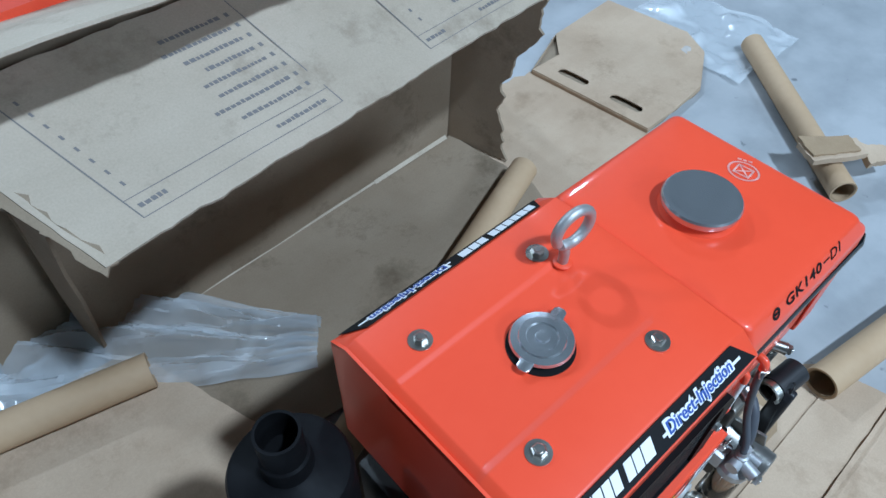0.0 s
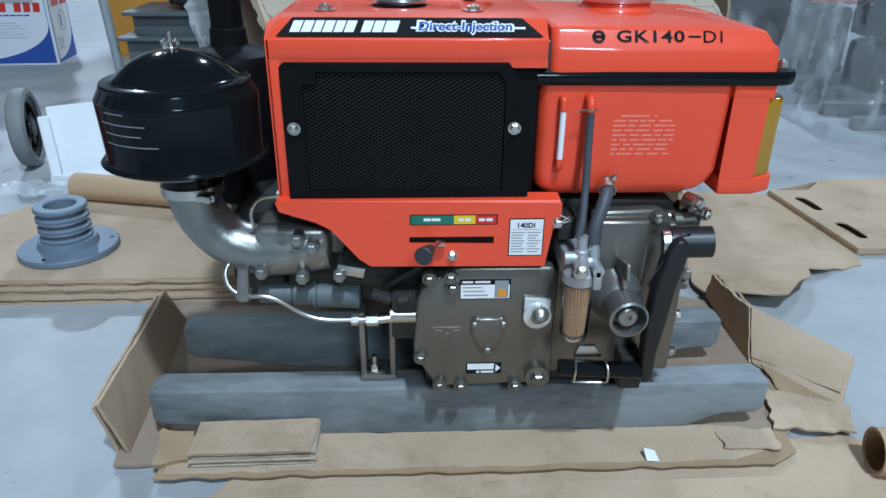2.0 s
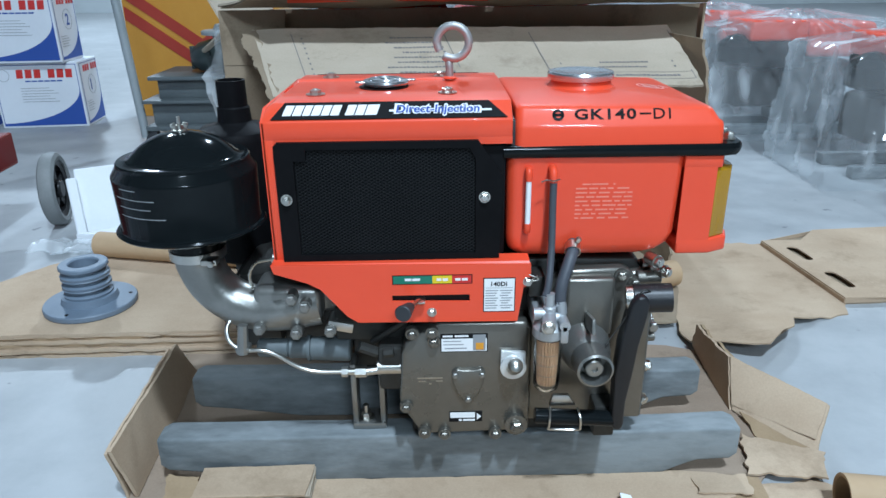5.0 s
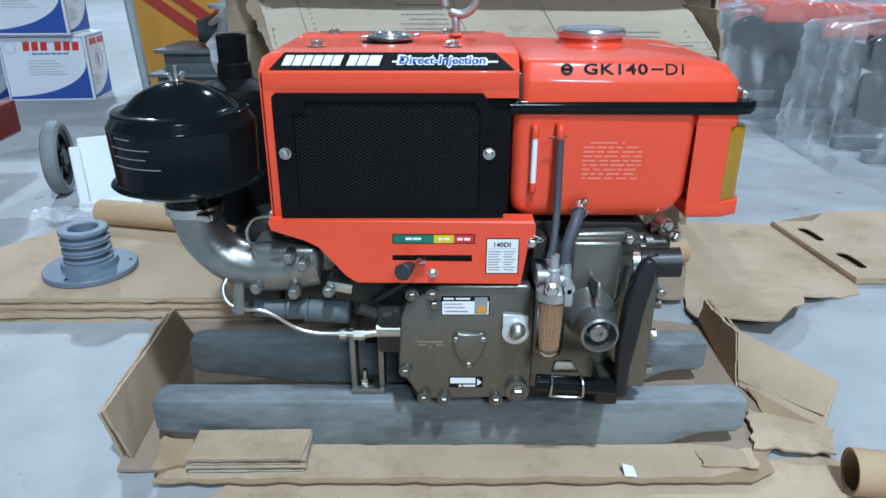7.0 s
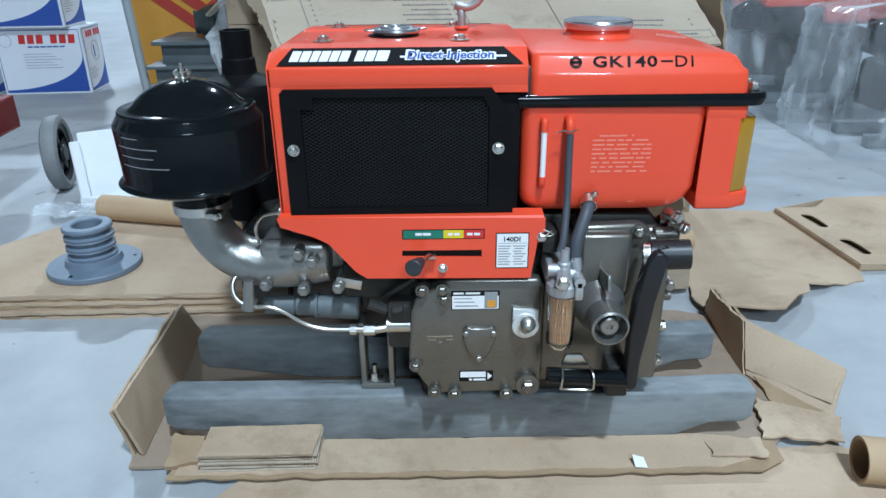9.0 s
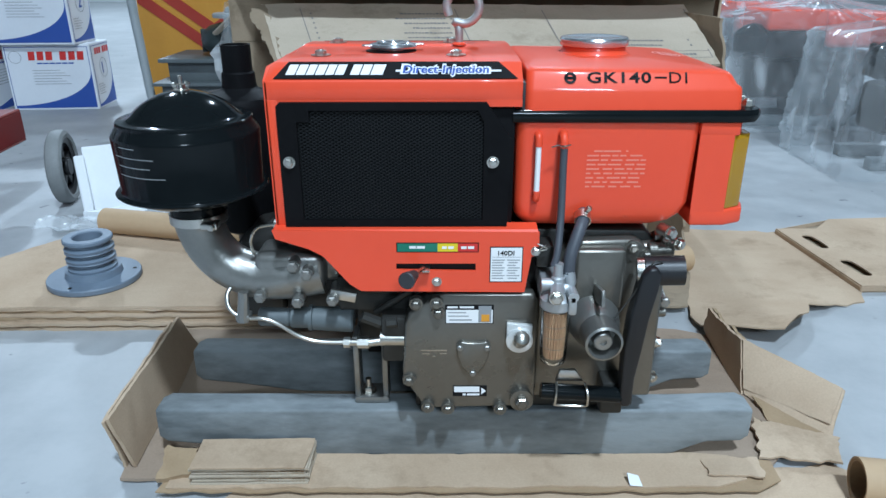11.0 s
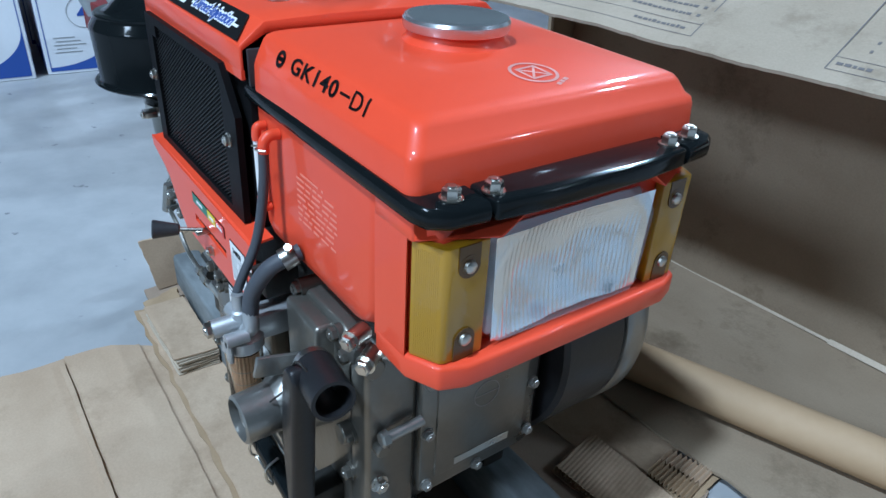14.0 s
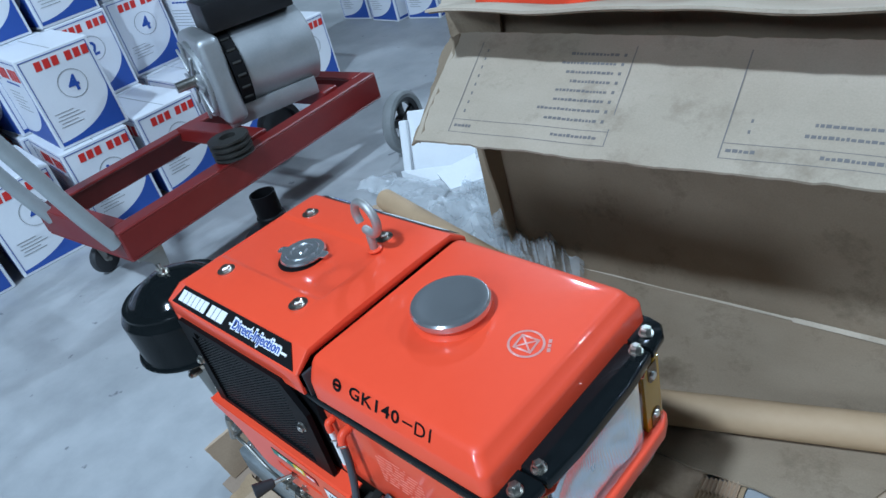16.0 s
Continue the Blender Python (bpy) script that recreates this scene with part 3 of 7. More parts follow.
# radiator screen
part("radiator_core", box(0.006, 0.350, 0.012, 0.334, 0.452, 0.632, 0.004), MATTE_BLACK, engine, "black radiator core")
scr = [(0.017, 0.457), (0.017, 0.634), (0.022, 0.639), (0.308, 0.639), (0.344, 0.588), (0.341, 0.459)]
win = [(0.044, 0.468), (0.044, 0.612), (0.062, 0.612), (0.062, 0.628), (0.296, 0.628), (0.305, 0.612), (0.305, 0.468)]


def screen_frame():
    """Plate with a stepped window cut through it."""
    bm = bmesh.new()
    rings = []
    for pts in (scr, win):
        rings.append([[bm.verts.new((x, y, z)) for x, z in pts] for y in (-0.004, 0.004)])
    es = []
    for a, b in rings:
        for loop in (a, b):
            es.append([bm.edges.new((loop[i], loop[(i + 1) % len(loop)])) for i in range(len(loop))])
    for k in (0, 1):
        bmesh.ops.triangle_fill(bm, use_beauty=True, edges=es[k] + es[2 + k])
    for a, b in rings:
        for i in range(len(a)):
            j = (i + 1) % len(a)
            bm.faces.new((a[i], a[j], b[j], b[i]))
    return bm


screen = part("radiator_screen", screen_frame(), MATTE_BLACK, engine, "black perforated radiator screen")


def expanded_mesh():
    bm = bmesh.new()
    for s in (1, -1):
        k = -0.30
        while k < 0.36:
            # a strand from the window's foot to its head, leaning by s
            p0, p1 = [k, 0.468], [k + 0.157 * 1.75, 0.627]
            if s < 0:
                p0[0], p1[0] = k + 0.157 * 1.75, k
            d = (p1[0] - p0[0]) / (p1[1] - p0[1])
            pts = []
            for x_edge in (0.044, 0.305):
                z = p0[1] + (x_edge - p0[0]) / d
                if 0.468 <= z <= 0.627:
                    pts.append((x_edge, z))
            for z_edge in (0.468, 0.628):
                x = p0[0] + (z_edge - p0[1]) * d
                if 0.044 < x < 0.305:
                    pts.append((x, z_edge))
            if len(pts) >= 2:
                (xa, za), (xb, zb) = pts[:2]
                o = 0.00075
                vs = [bm.verts.new((x, y, z)) for x, z in ((xa, za), (xb, zb)) for y, z in ((0.0005 - s * 0.0006, z - o), (0.0018 - s * 0.0006, z - o), (0.0018 - s * 0.0006, z + o), (0.0005 - s * 0.0006, z + o))]
                for f in ((0, 1, 5, 4), (1, 2, 6, 5), (2, 3, 7, 6), (3, 0, 4, 7)):
                    bm.faces.new([vs[i] for i in f])
            k += 0.0088
    return bm


tagged(part("mesh_wire", expanded_mesh(), MESH_BLACK, screen, "black expanded metal mesh"), kind="stuff")
for x, z in ((0.030, 0.555), (0.318, 0.555)):
    part("screen_bolt", bolt((x, -0.004, z), FRONT, 0.0065, 0.005, 0.0085), ZINC, screen, "zinc bolt")

# lower side panel with the speed slot
lp = [(-0.002, 0.4565), (0.388, 0.4535), (0.389, 0.418), (0.378, 0.414), (0.370, 0.357), (0.124, 0.359), (0.108, 0.370), (0.070, 0.416), (0.050, 0.427), (0.002, 0.443)]


def panel_with_slot():
    bm = bmesh.new()
    slot = [(0.178, 0.394), (0.178, 0.404), (0.296, 0.404), (0.296, 0.392)]
    rings = [[[bm.verts.new((x, y, z)) for x, z in pts] for y in (-0.016, -0.012)] for pts in (lp, slot)]
    es = [[bm.edges.new((loop[i], loop[(i + 1) % len(loop)])) for i in range(len(loop))] for a in rings for loop in a]
    for k in (0, 1):
        bmesh.ops.triangle_fill(bm, use_beauty=True, edges=es[k] + es[2 + k])
    for a, b in rings:
        for i in range(len(a)):
            j = (i + 1) % len(a)
            bm.faces.new((a[i], a[j], b[j], b[i]))
    top = prism([(-0.016, 0.4525), (-0.012, 0.4565), (0.012, 0.459), (0.012, 0.456), (-0.011, 0.4535)], -0.001, 0.386, "x")
    return merge(bm, top)


side_panel = part("side_panel", panel_with_slot(), RED, engine, "orange-red side panel with a speed lever slot")
part("slot_shade", box(0.172, 0.302, -0.010, -0.007, 0.386, 0.410), BLACK_PRINT, engine)
part("speed_lever", merge(box(0.214, 0.228, -0.030, -0.004, 0.3955, 0.3985, 0.0005), rod((0.219, -0.020, 0.398), (0.204, -0.054, 0.401), 0.0035, None, 10)), ZINC, engine, "steel speed lever")
part("lever_knob", rod((0.206, -0.046, 0.400), (0.196, -0.078, 0.404), 0.0075, 0.0125, 18, 0.0015), RUBBER, engine, "black conical lever knob")
for x, z in ((0.238, 0.375), (0.384, 0.424)):
    part("panel_bolt", bolt((x, -0.016, z), FRONT, 0.006, 0.006, 0.0075), ZINC, side_panel)
strip = part("speed_label", box(0.179, 0.300, -0.0166, -0.0158, 0.4225, 0.4375, 0), BLACK_PRINT, side_panel, "green, yellow and red speed label")
for mat, x0, x1 in ((GREEN_PRINT, 0.1805, 0.2395), (YELLOW_PRINT, 0.2395, 0.269), (RED_PRINT, 0.269, 0.2985)):
    part("field", box(x0, x1, -0.0172, -0.0165, 0.4237, 0.4363), mat, strip)
for mark in [(0.198, 0.208, 0.4285, 0.4325), (0.209, 0.221, 0.4285, 0.4325), (0.246, 0.253, 0.428, 0.432), (0.255, 0.263, 0.428, 0.432), (0.274, 0.282, 0.428, 0.432), (0.284, 0.293, 0.428, 0.432)]:
    part("field_mark", moved(flat_bars([mark], 0.0004), basis((0, -0.0172, 0), (1, 0, 0), (0, 0, 1))), WHITE_PRINT, strip)
lab = part("model_label", box(0.3165, 0.3655, -0.0166, -0.0158, 0.374, 0.431, 0), BLACK_PRINT, side_panel, "white model label with black border")
part("label_paper", box(0.318, 0.364, -0.0172, -0.0165, 0.3755, 0.4295), WHITE_PRINT, lab)
FV = lambda x, z, y: basis((x, y, z), (1, 0, 0), (0, 0, 1))
part("label_model", moved(lettering("140DI", 0.0075, 0.024, 0.02), FV(0.3285, 0.4175, -0.0172)), BLACK_PRINT, lab)
rows = [(0.320, 0.362, 0.4145, 0.4150)]
for k in range(8):
    z = 0.4095 - 0.0042 * k
    rows += [(0.320, 0.339 - 0.002 * (k % 3), z, z + 0.0014), (0.342 + 0.002 * (k % 2), 0.361 - 0.003 * (k % 3), z, z + 0.0014)]
tagged(part("label_text", moved(flat_bars(rows, 0.0004), FV(0, 0, -0.0172)), GREY_PRINT, lab), kind="stuff")

# ---------- fuel tank ----------


def rounded_rect(x0, x1, y0, y1, r, z, n=5):
    out = []
    for cx, cy, a0 in ((x1 - r, y0 + r, -90), (x1 - r, y1 - r, 0), (x0 + r, y1 - r, 90), (x0 + r, y0 + r, 180)):
        for k in range(n + 1):
            a = radians(a0 + 90 * k / n)
            out.append((cx + r * math.cos(a), cy + r * math.sin(a), z))
    return out


tank = loft([rounded_rect(0.3625, 0.668, 0.011, 0.339, 0.012, 0.622), rounded_rect(0.3625, 0.666, 0.0122, 0.3378, 0.012, 0.6505), rounded_rect(0.3625, 0.6645, 0.0140, 0.3360, 0.012, 0.656), rounded_rect(0.363, 0.660, 0.0180, 0.3320, 0.012, 0.665),
             rounded_rect(0.364, 0.653, 0.0235, 0.3265, 0.012, 0.6758), rounded_rect(0.365, 0.650, 0.0265, 0.3235, 0.012, 0.6792), rounded_rect(0.367, 0.645, 0.032, 0.318, 0.012, 0.6812), rounded_rect(0.370, 0.635, 0.042, 0.308, 0.014, 0.6822), rounded_rect(0.380, 0.60, 0.075, 0.275, 0.03, 0.6842), rounded_rect(0.40, 0.555, 0.13, 0.22, 0.04, 0.6858)])
for v in tank.verts:
    if v.co.z > 0.66 and v.co.x > 0.56:
        v.co.z -= 0.06 * (v.co.x - 0.56)
tank_ob = part("fuel_tank", tank, RED, engine, "glossy orange-red fuel tank top", 60)
lower = loft([rounded_rect(0.378, 0.550, 0.036, 0.314, 0.03, 0.4505), rounded_rect(0.365, 0.575, 0.022, 0.328, 0.026, 0.4535), rounded_rect(0.358, 0.592, 0.017, 0.333, 0.022, 0.460), rounded_rect(0.354, 0.603, 0.0155, 0.3345, 0.018, 0.470),
              rounded_rect(0.353, 0.611, 0.015, 0.335, 0.016, 0.487), rounded_rect(0.352, 0.616, 0.015, 0.335, 0.016, 0.612)])
lower_tank = part("tank_body", lower, RED, engine, "orange-red lower fuel tank", 50)
neck = lathe([(0.062, -0.010), (0.056, 0.0), (0.0495, 0.006), (0.0485, 0.016)], (0.486, 0.179, 0.684), (0, 0, 1), 44, False)
part("filler_neck", neck, RED, engine, angle=60)
part("fuel_cap", lathe([(0.046, 0.0), (0.0525, 0.001), (0.0535, 0.004), (0.0535, 0.010), (0.0515, 0.013), (0.048, 0.0135), (0.042, 0.0122), (0.02, 0.0112), (0.002, 0.011)], (0.486, 0.179, 0.696), (0, 0, 1), 56), CHROME, engine, "brushed chrome fuel cap", 25)

# black rail round the tank
outer = [(0.346, 0.008), (0.672, 0.006), (0.690, 0.012), (0.700, 0.028), (0.703, 0.060), (0.703, 0.290), (0.700, 0.322), (0.690, 0.338), (0.672, 0.344), (0.346, 0.342)]
inner = [(0.346, 0.020), (0.660, 0.020), (0.663, 0.022), (0.665, 0.028), (0.665, 0.060), (0.665, 0.290), (0.665, 0.322), (0.663, 0.328), (0.660, 0.330), (0.346, 0.330)]


def rail(cut0, cut1):
    """A flat bar with a rounded rim that follows the tank's outline between two of its corners."""
    rings = []
    for (a, b), (c2, d) in zip(outer[cut0:cut1], inner[cut0:cut1]):
        o, i = Vector((a, b, 0)), Vector((c2, d, 0))
        t = (i - o).normalized()
        rings.append([(*i.xy, 0.626), (*(o + t * 0.004).xy, 0.6255), (*(o + t * 0.001).xy, 0.622), (*o.xy, 0.617), (*(o + t * 0.001).xy, 0.6115), (*(o + t * 0.004).xy, 0.608), (*i.xy, 0.608)])
    return loft(rings)


part("tank_rail", rail(0, 5), BLACK, engine, "glossy black rail round the tank", 50)
part("tank_rail", rail(5, 10), BLACK, engine, "glossy black rail round the tank", 50)
bar = prism([(0.666, 0.065), (0.703, 0.065), (0.708, 0.12), (0.708, 0.23), (0.703, 0.285), (0.666, 0.285)], 0.608, 0.6265, "z", 0.0035, 3)
part("front_rail", bar, BLACK, engine, "glossy black front rail")
for at in ((0.682, 0.037), (0.687, 0.073), (0.687, 0.277), (0.682, 0.311)):
    part("rail_bolt", bolt((*at, 0.626), (0, 0, 1), 0.0075, 0.0085, 0.0095), ZINC, engine, "zinc bolt")

# headlamp housing: a body with cut corners, set back under a brow and above a lip
def plan(half):
    return half + [(x, 0.350 - y) for x, y in reversed(half)]


BODY_PLAN = plan([(0.622, 0.019), (0.661, 0.019), (0.6790, 0.033), (0.6800, 0.072)])
LIP_PLAN = plan([(0.613, 0.0120), (0.664, 0.0120), (0.6945, 0.026), (0.703, 0.050), (0.704, 0.10)])


def housing():
    body = prism(BODY_PLAN, 0.456, 0.606, "z", 0.003)
    lip = prism(LIP_PLAN, 0.453, 0.478, "z", 0.004, 3)
    brow = prism([(0.0120, 0.589), (0.078, 0.589), (0.102, 0.6055), (0.248, 0.6055), (0.272, 0.589), (0.338, 0.589), (0.338, 0.609), (0.0120, 0.609)], 0.613, 0.6985, "x")
    for v in brow.verts:
        if v.co.x > 0.69 and not 0.05 < v.co.y < 0.30:
            v.co.x -= 0.030
    bevel(brow, 0.002, 2)
    cheek = [prism([(0.613, a), (0.6620, a), (0.6600, b), (0.613, b)], 0.470, 0.600, "z", 0.0) for a, b in ((0.0122, 0.0150), (0.3378, 0.335))]
    return merge(body, lip, brow, *cheek)


part("lamp_housing", housing(), RED, engine, "orange-red headlamp housing", 40)
LENS_RIM = [(0.084, 0.4835), (0.0735, 0.496), (0.0735, 0.577), (0.086, 0.589), (0.255, 0.587), (0.268, 0.567), (0.262, 0.490), (0.254, 0.481)]


def lens_shape():
    """Glass with cut corners: a straight skirt, a rolled edge and a flat face."""
    cy, cz = 0.172, 0.535
    ring = lambda k, x: [(x, cy + (y - cy) * k, cz + (z - cz) * k) for y, z in LENS_RIM]
    bm = loft([ring(1.0, 0.6815), ring(0.994, 0.691), ring(0.975, 0.6955), ring(0.93, 0.6985), ring(0.90, 0.6990)], cap=False)
    bmesh.ops.contextual_create(bm, geom=[e for e in bm.edges if e.is_boundary and e.verts[0].co.x > 0.6985])
    return bm


part("lamp_body", prism(LENS_RIM, 0.6805, 0.6822, "x"), LAMP_BODY, engine, "pale lamp backing")
headlamp = part("headlamp", lens_shape(), LENS, engine, "ribbed clear headlamp glass", 30)


def lamp_bowl():
    """A bright backing, dished, with upright flutes over its lower middle."""
    bm = bmesh.new()
    nx, nz = 400, 24
    rows = []
    for k in range(nz + 1):
        v = k / nz
        row = []
        for i in range(nx + 1):
            u = i / nx * 2 - 1
            x = 0.6830 + 0.0095 * min(1, u * u + (v * 2 - 1) ** 2 * 0.6)
            fade = max(0.0, min(1.0, (0.95 - abs(u)) / 0.25)) * max(0.12, min(1.0, (0.80 + 0.1 * u - v) / 0.35))
            x += fade * (0.0009 * math.cos(u * math.pi * 34) * (0.7 + 0.3 * math.sin(u * 7 + v * 9)) + 0.0009 * math.sin(u * 9 + 2) * math.sin(v * 13 + u * 4))
            row.append(bm.verts.new((x, 0.171 + (0.0905 + 0.004 * v) * u, 0.484 + 0.102 * v)))
        rows.append(row)
    for a, b in zip(rows, rows[1:]):
        for i in range(nx):
            bm.faces.new((a[i], a[i + 1], b[i + 1], b[i]))
    return bm


part("lamp_bowl", lamp_bowl(), MIRROR, headlamp, "bright mirror bowl")
for s in (1, -1):
    mir = lambda y: y if s > 0 else 0.350 - y
    # the glass turns the corner: a ribbed cheek and a front field with two screw bosses
    glass = prism([(x, mir(y)) for x, y in ((0.6590, 0.0205), (0.6640, 0.0150), (0.6895, 0.0285), (0.6920, 0.0330), (0.6920, 0.0715), (0.6806, 0.0715), (0.6800, 0.034))], 0.4785, 0.5885, "z", 0.0018, 2)
    refl = part("reflector", glass, AMBER, engine, "amber corner reflector")
    u = Vector((0.0255, 0.0135 * s, 0)).normalized()
    o = Vector((0.6640, mir(0.0150), 0.0))
    rib_list = [box(0.004 + 0.0018 * k, 0.0048 + 0.0018 * k, 0.484, 0.583, -0.0003, 0.00015) for k in range(12)]
    part("rib_field", moved(merge(*rib_list), basis(o, u, (0, 0, 1)) @ Matrix.Diagonal((1, 1, s, 1))), AMBER, refl)
    for z, foot in ((0.569, 0.588), (0.499, 0.479)):
        ctr = Vector((0.6920, mir(0.0510), z))
        tab = merge(lathe([(0.0105, 0), (0.0105, 0.0012)], ctr, (1, 0, 0), 28), prism([(mir(0.0405), z), (mir(0.0615), z), (mir(0.0615), foot), (mir(0.0405), foot)], 0.6916, 0.6929, "x"))
        part("boss", tab, AMBER_IN, refl)
        part("screw", lathe([(0.0060, 0.0), (0.0054, 0.0025), (0.003, 0.0038), (0.0005, 0.0040)], ctr + Vector((0.0012, 0, 0)), (1, 0, 0), 18), ZINC, refl)

# tank gauge, hoses, prints
part("gauge_tube", rod((0.383, 0.004, 0.508), (0.383, 0.004, 0.578), 0.0042, None, 14), WHITE_PRINT, engine, "white level gauge tube")
for z0, z1 in ((0.497, 0.510), (0.576, 0.590)):
    part("gauge_fitting", pipe([(0.383, 0.014, z1 if z0 > 0.55 else z0), (0.383, 0.006, z1 if z0 > 0.55 else z0), (0.383, 0.004, (z0 + z1) / 2), (0.383, 0.004, z0 if z0 > 0.55 else z1)], 0.0052, 12, 4), RED, engine)
part("tank_spout", pipe([(0.418, 0.014, 0.592), (0.418, 0.004, 0.592), (0.418, -0.002, 0.586), (0.418, -0.003, 0.575)], 0.006, 12, 4), RED, engine)
part("fuel_hose", pipe([(0.418, -0.003, 0.584), (0.418, -0.006, 0.54), (0.417, -0.018, 0.48), (0.412, -0.038, 0.432), (0.407, -0.044, 0.412)], 0.0054, 14, 6), GREY_HOSE, engine, "dark grey rubber fuel hose")
part("hose_clip", pipe([(0.427, -0.004, 0.580), (0.417, -0.011, 0.5795), (0.409, -0.004, 0.579), (0.400, -0.008, 0.5775)], 0.0012, 8, 4), ZINC, engine)
part("return_hose", pipe([(0.455, 0.014, 0.474), (0.452, -0.004, 0.468), (0.444, -0.020, 0.455), (0.432, -0.034, 0.425), (0.430, -0.038, 0.398)], 0.0092, 16, 6), GREY_HOSE, engine, "thick grey rubber hose")
part("hose_clamp", hollow((0.4535, 0.008, 0.4725), (0.4515, -0.006, 0.4665), 0.0122, 0.0015, 20), ZINC, engine, "zinc hose clamp")
part("clamp_screw", bolt((0.458, 0.0, 0.482), (0.5, -0.4, 0.7), 0.005, 0.007), ZINC, engine)
TOP = basis((0.426, 0.0140, 0.6590), (1, 0, 0), (0, 0.0095, 0.0195))
model = merge(*[moved(bm, TOP @ Matrix.Translation((0.0215 + dx, 0.0040, 0.0))) for bm, dx in ((lettering("GK140", 0.0158, 0.0890, 0.022, 0.0012, spacing=1.12), 0.0), (flat_bars([(0.0, 0.0165, 0.0066, 0.0090)], 0.0012), 0.0940), (lettering("DI", 0.0158, 0.0250, 0.004, 0.0012, spacing=1.2), 0.1140))])
part("model_print", laid_on(model, tank_ob.data, (0, 0.9, -0.44), 0.0008), BLACK_PRINT, engine, "black model letters")
dot = merge(ring_print(0.0085, 0.004, 0.0012), flat_bars([(-0.007, 0.007, -0.002, 0.002)], 0.0012, 0.6))
part("print_mark", laid_on(moved(dot, TOP @ Matrix.Translation((-0.002, 0.0110, 0.0))), tank_ob.data, (0, 0.9, -0.44), 0.0008), BLACK_PRINT, engine)
LG = basis((0.602, 0.180, 0.6835), (1, 0.12, -0.19), (0, 1, 0))
lg = [ring_print(0.0230, 0.0030, 0.0012), flat_bars([(-0.0125, 0.0125, -0.0125, -0.0098), (-0.0125, 0.0125, 0.0098, 0.0125), (-0.0125, -0.0098, -0.0098, 0.0098), (0.0098, 0.0125, -0.0098, 0.0098)], 0.0012)]
for a in (45, 135):
    lg.append(moved(flat_bars([(-0.013, 0.013, -0.0011, 0.0011)], 0.0012), Matrix.Rotation(radians(a), 4, "Z")))
lg.append(moved(flat_bars([(-0.010, -0.004, 0.026, 0.030), (-0.002, 0.003, 0.026, 0.030), (0.005, 0.011, 0.026, 0.030)], 0.0012), Matrix.Rotation(radians(-70), 4, "Z")))
part("round_print", laid_on(moved(merge(*lg), LG), tank_ob.data, (0, 0, -1), 0.0009), PINK_PRINT, engine, "pale round quality mark")
pr = []
rp = random.Random(4)
for k in range(9):
    x = 0.455
    z = 0.565 - 0.0066 * k
    while x < 0.535 - (0.03 if k == 0 else 0):
        wd = rp.uniform(0.006, 0.02)
        pr.append((x + (0.022 if k == 0 else 0), min(x + wd, 0.540), z, z + 0.0022))
        x += wd + rp.uniform(0.002, 0.006)
part("notice_print", moved(flat_bars(pr, 0.0003), FV(0, 0, 0.0148)), FAINT_PRINT, lower_tank, "pale printed notice")

# ---------- air cleaner, inlet, muffler ----------
A = (-0.130, 0.053)
cleaner = [(0.041, 0.452), (0.042, 0.474), (0.052, 0.479), (0.080, 0.489), (0.096, 0.4965), (0.1015, 0.5005), (0.1085, 0.5020), (0.1108, 0.5045), (0.1085, 0.5070), (0.1038, 0.5080), (0.1022, 0.512), (0.1052, 0.587), (0.1050, 0.5895), (0.1040, 0.5915),
           (0.0970, 0.6025), (0.0962, 0.6048), (0.0962, 0.6075), (0.0945, 0.6092), (0.0920, 0.6095), (0.0838, 0.6098), (0.0790, 0.6118), (0.0745, 0.6158), (0.0690, 0.6212), (0.0590, 0.6292), (0.0460, 0.6368), (0.0310, 0.6428), (0.0160, 0.6465), (0.002, 0.6478)]
part("air_cleaner", lathe(cleaner, (*A, 0), (0, 0, 1), 64), BLACK, engine, "glossy black oil-bath air cleaner", 30)
part("wing_nut", merge(lathe([(0.011, 0), (0.011, 0.002), (0.007, 0.003), (0.006, 0.009)], (*A, 0.6468), (0, 0, 1), 18), rod((*A, 0.650), (*A, 0.668), 0.0026, None, 10), moved(box(-0.011, -0.003, -0.0014, 0.0014, -0.002, 0.009, 0.001), pose(*A, 0.653, 0, -22, 30)), moved(box(0.003, 0.011, -0.0014, 0.0014, -0.002, 0.009, 0.001), pose(*A, 0.653, 0, 22, 30))), ZINC, engine, "zinc wing nut")
marks = bmesh.new()
for z, a0, a1 in ((0.5825, -130, -112), (0.5690, -137, -97), (0.5560, -134, -101), (0.5425, -135, -90)):
    n = 14
    vs = [[marks.verts.new((A[0] + r * math.cos(radians(a0 + (a1 - a0) * i / n)), A[1] + r * math.sin(radians(a0 + (a1 - a0) * i / n)), zz)) for i in range(n + 1)] for r, zz in ((0.1026 + 0.04 * (z - 0.512), z), (0.1026 + 0.04 * (z - 0.512), z + 0.0012))]
    for i in range(n):
        marks.faces.new((vs[0][i], vs[0][i + 1], vs[1][i + 1], vs[1][i]))
part("cleaner_print", marks, GREY_PRINT, engine, "rows of faint white print")
part("cleaner_clamp", merge(lathe([(0.0435, 0), (0.0435, 0.014)], (*A, 0.449), (0, 0, 1), 36), box(A[0] + 0.02, A[0] + 0.044, A[1] - 0.055, A[1] - 0.036, 0.452, 0.461, 0.001), bolt((A[0] + 0.036, A[1] - 0.054, 0.4565), FRONT, 0.006, 0.006)), ZINC, engine, "steel band clamp")
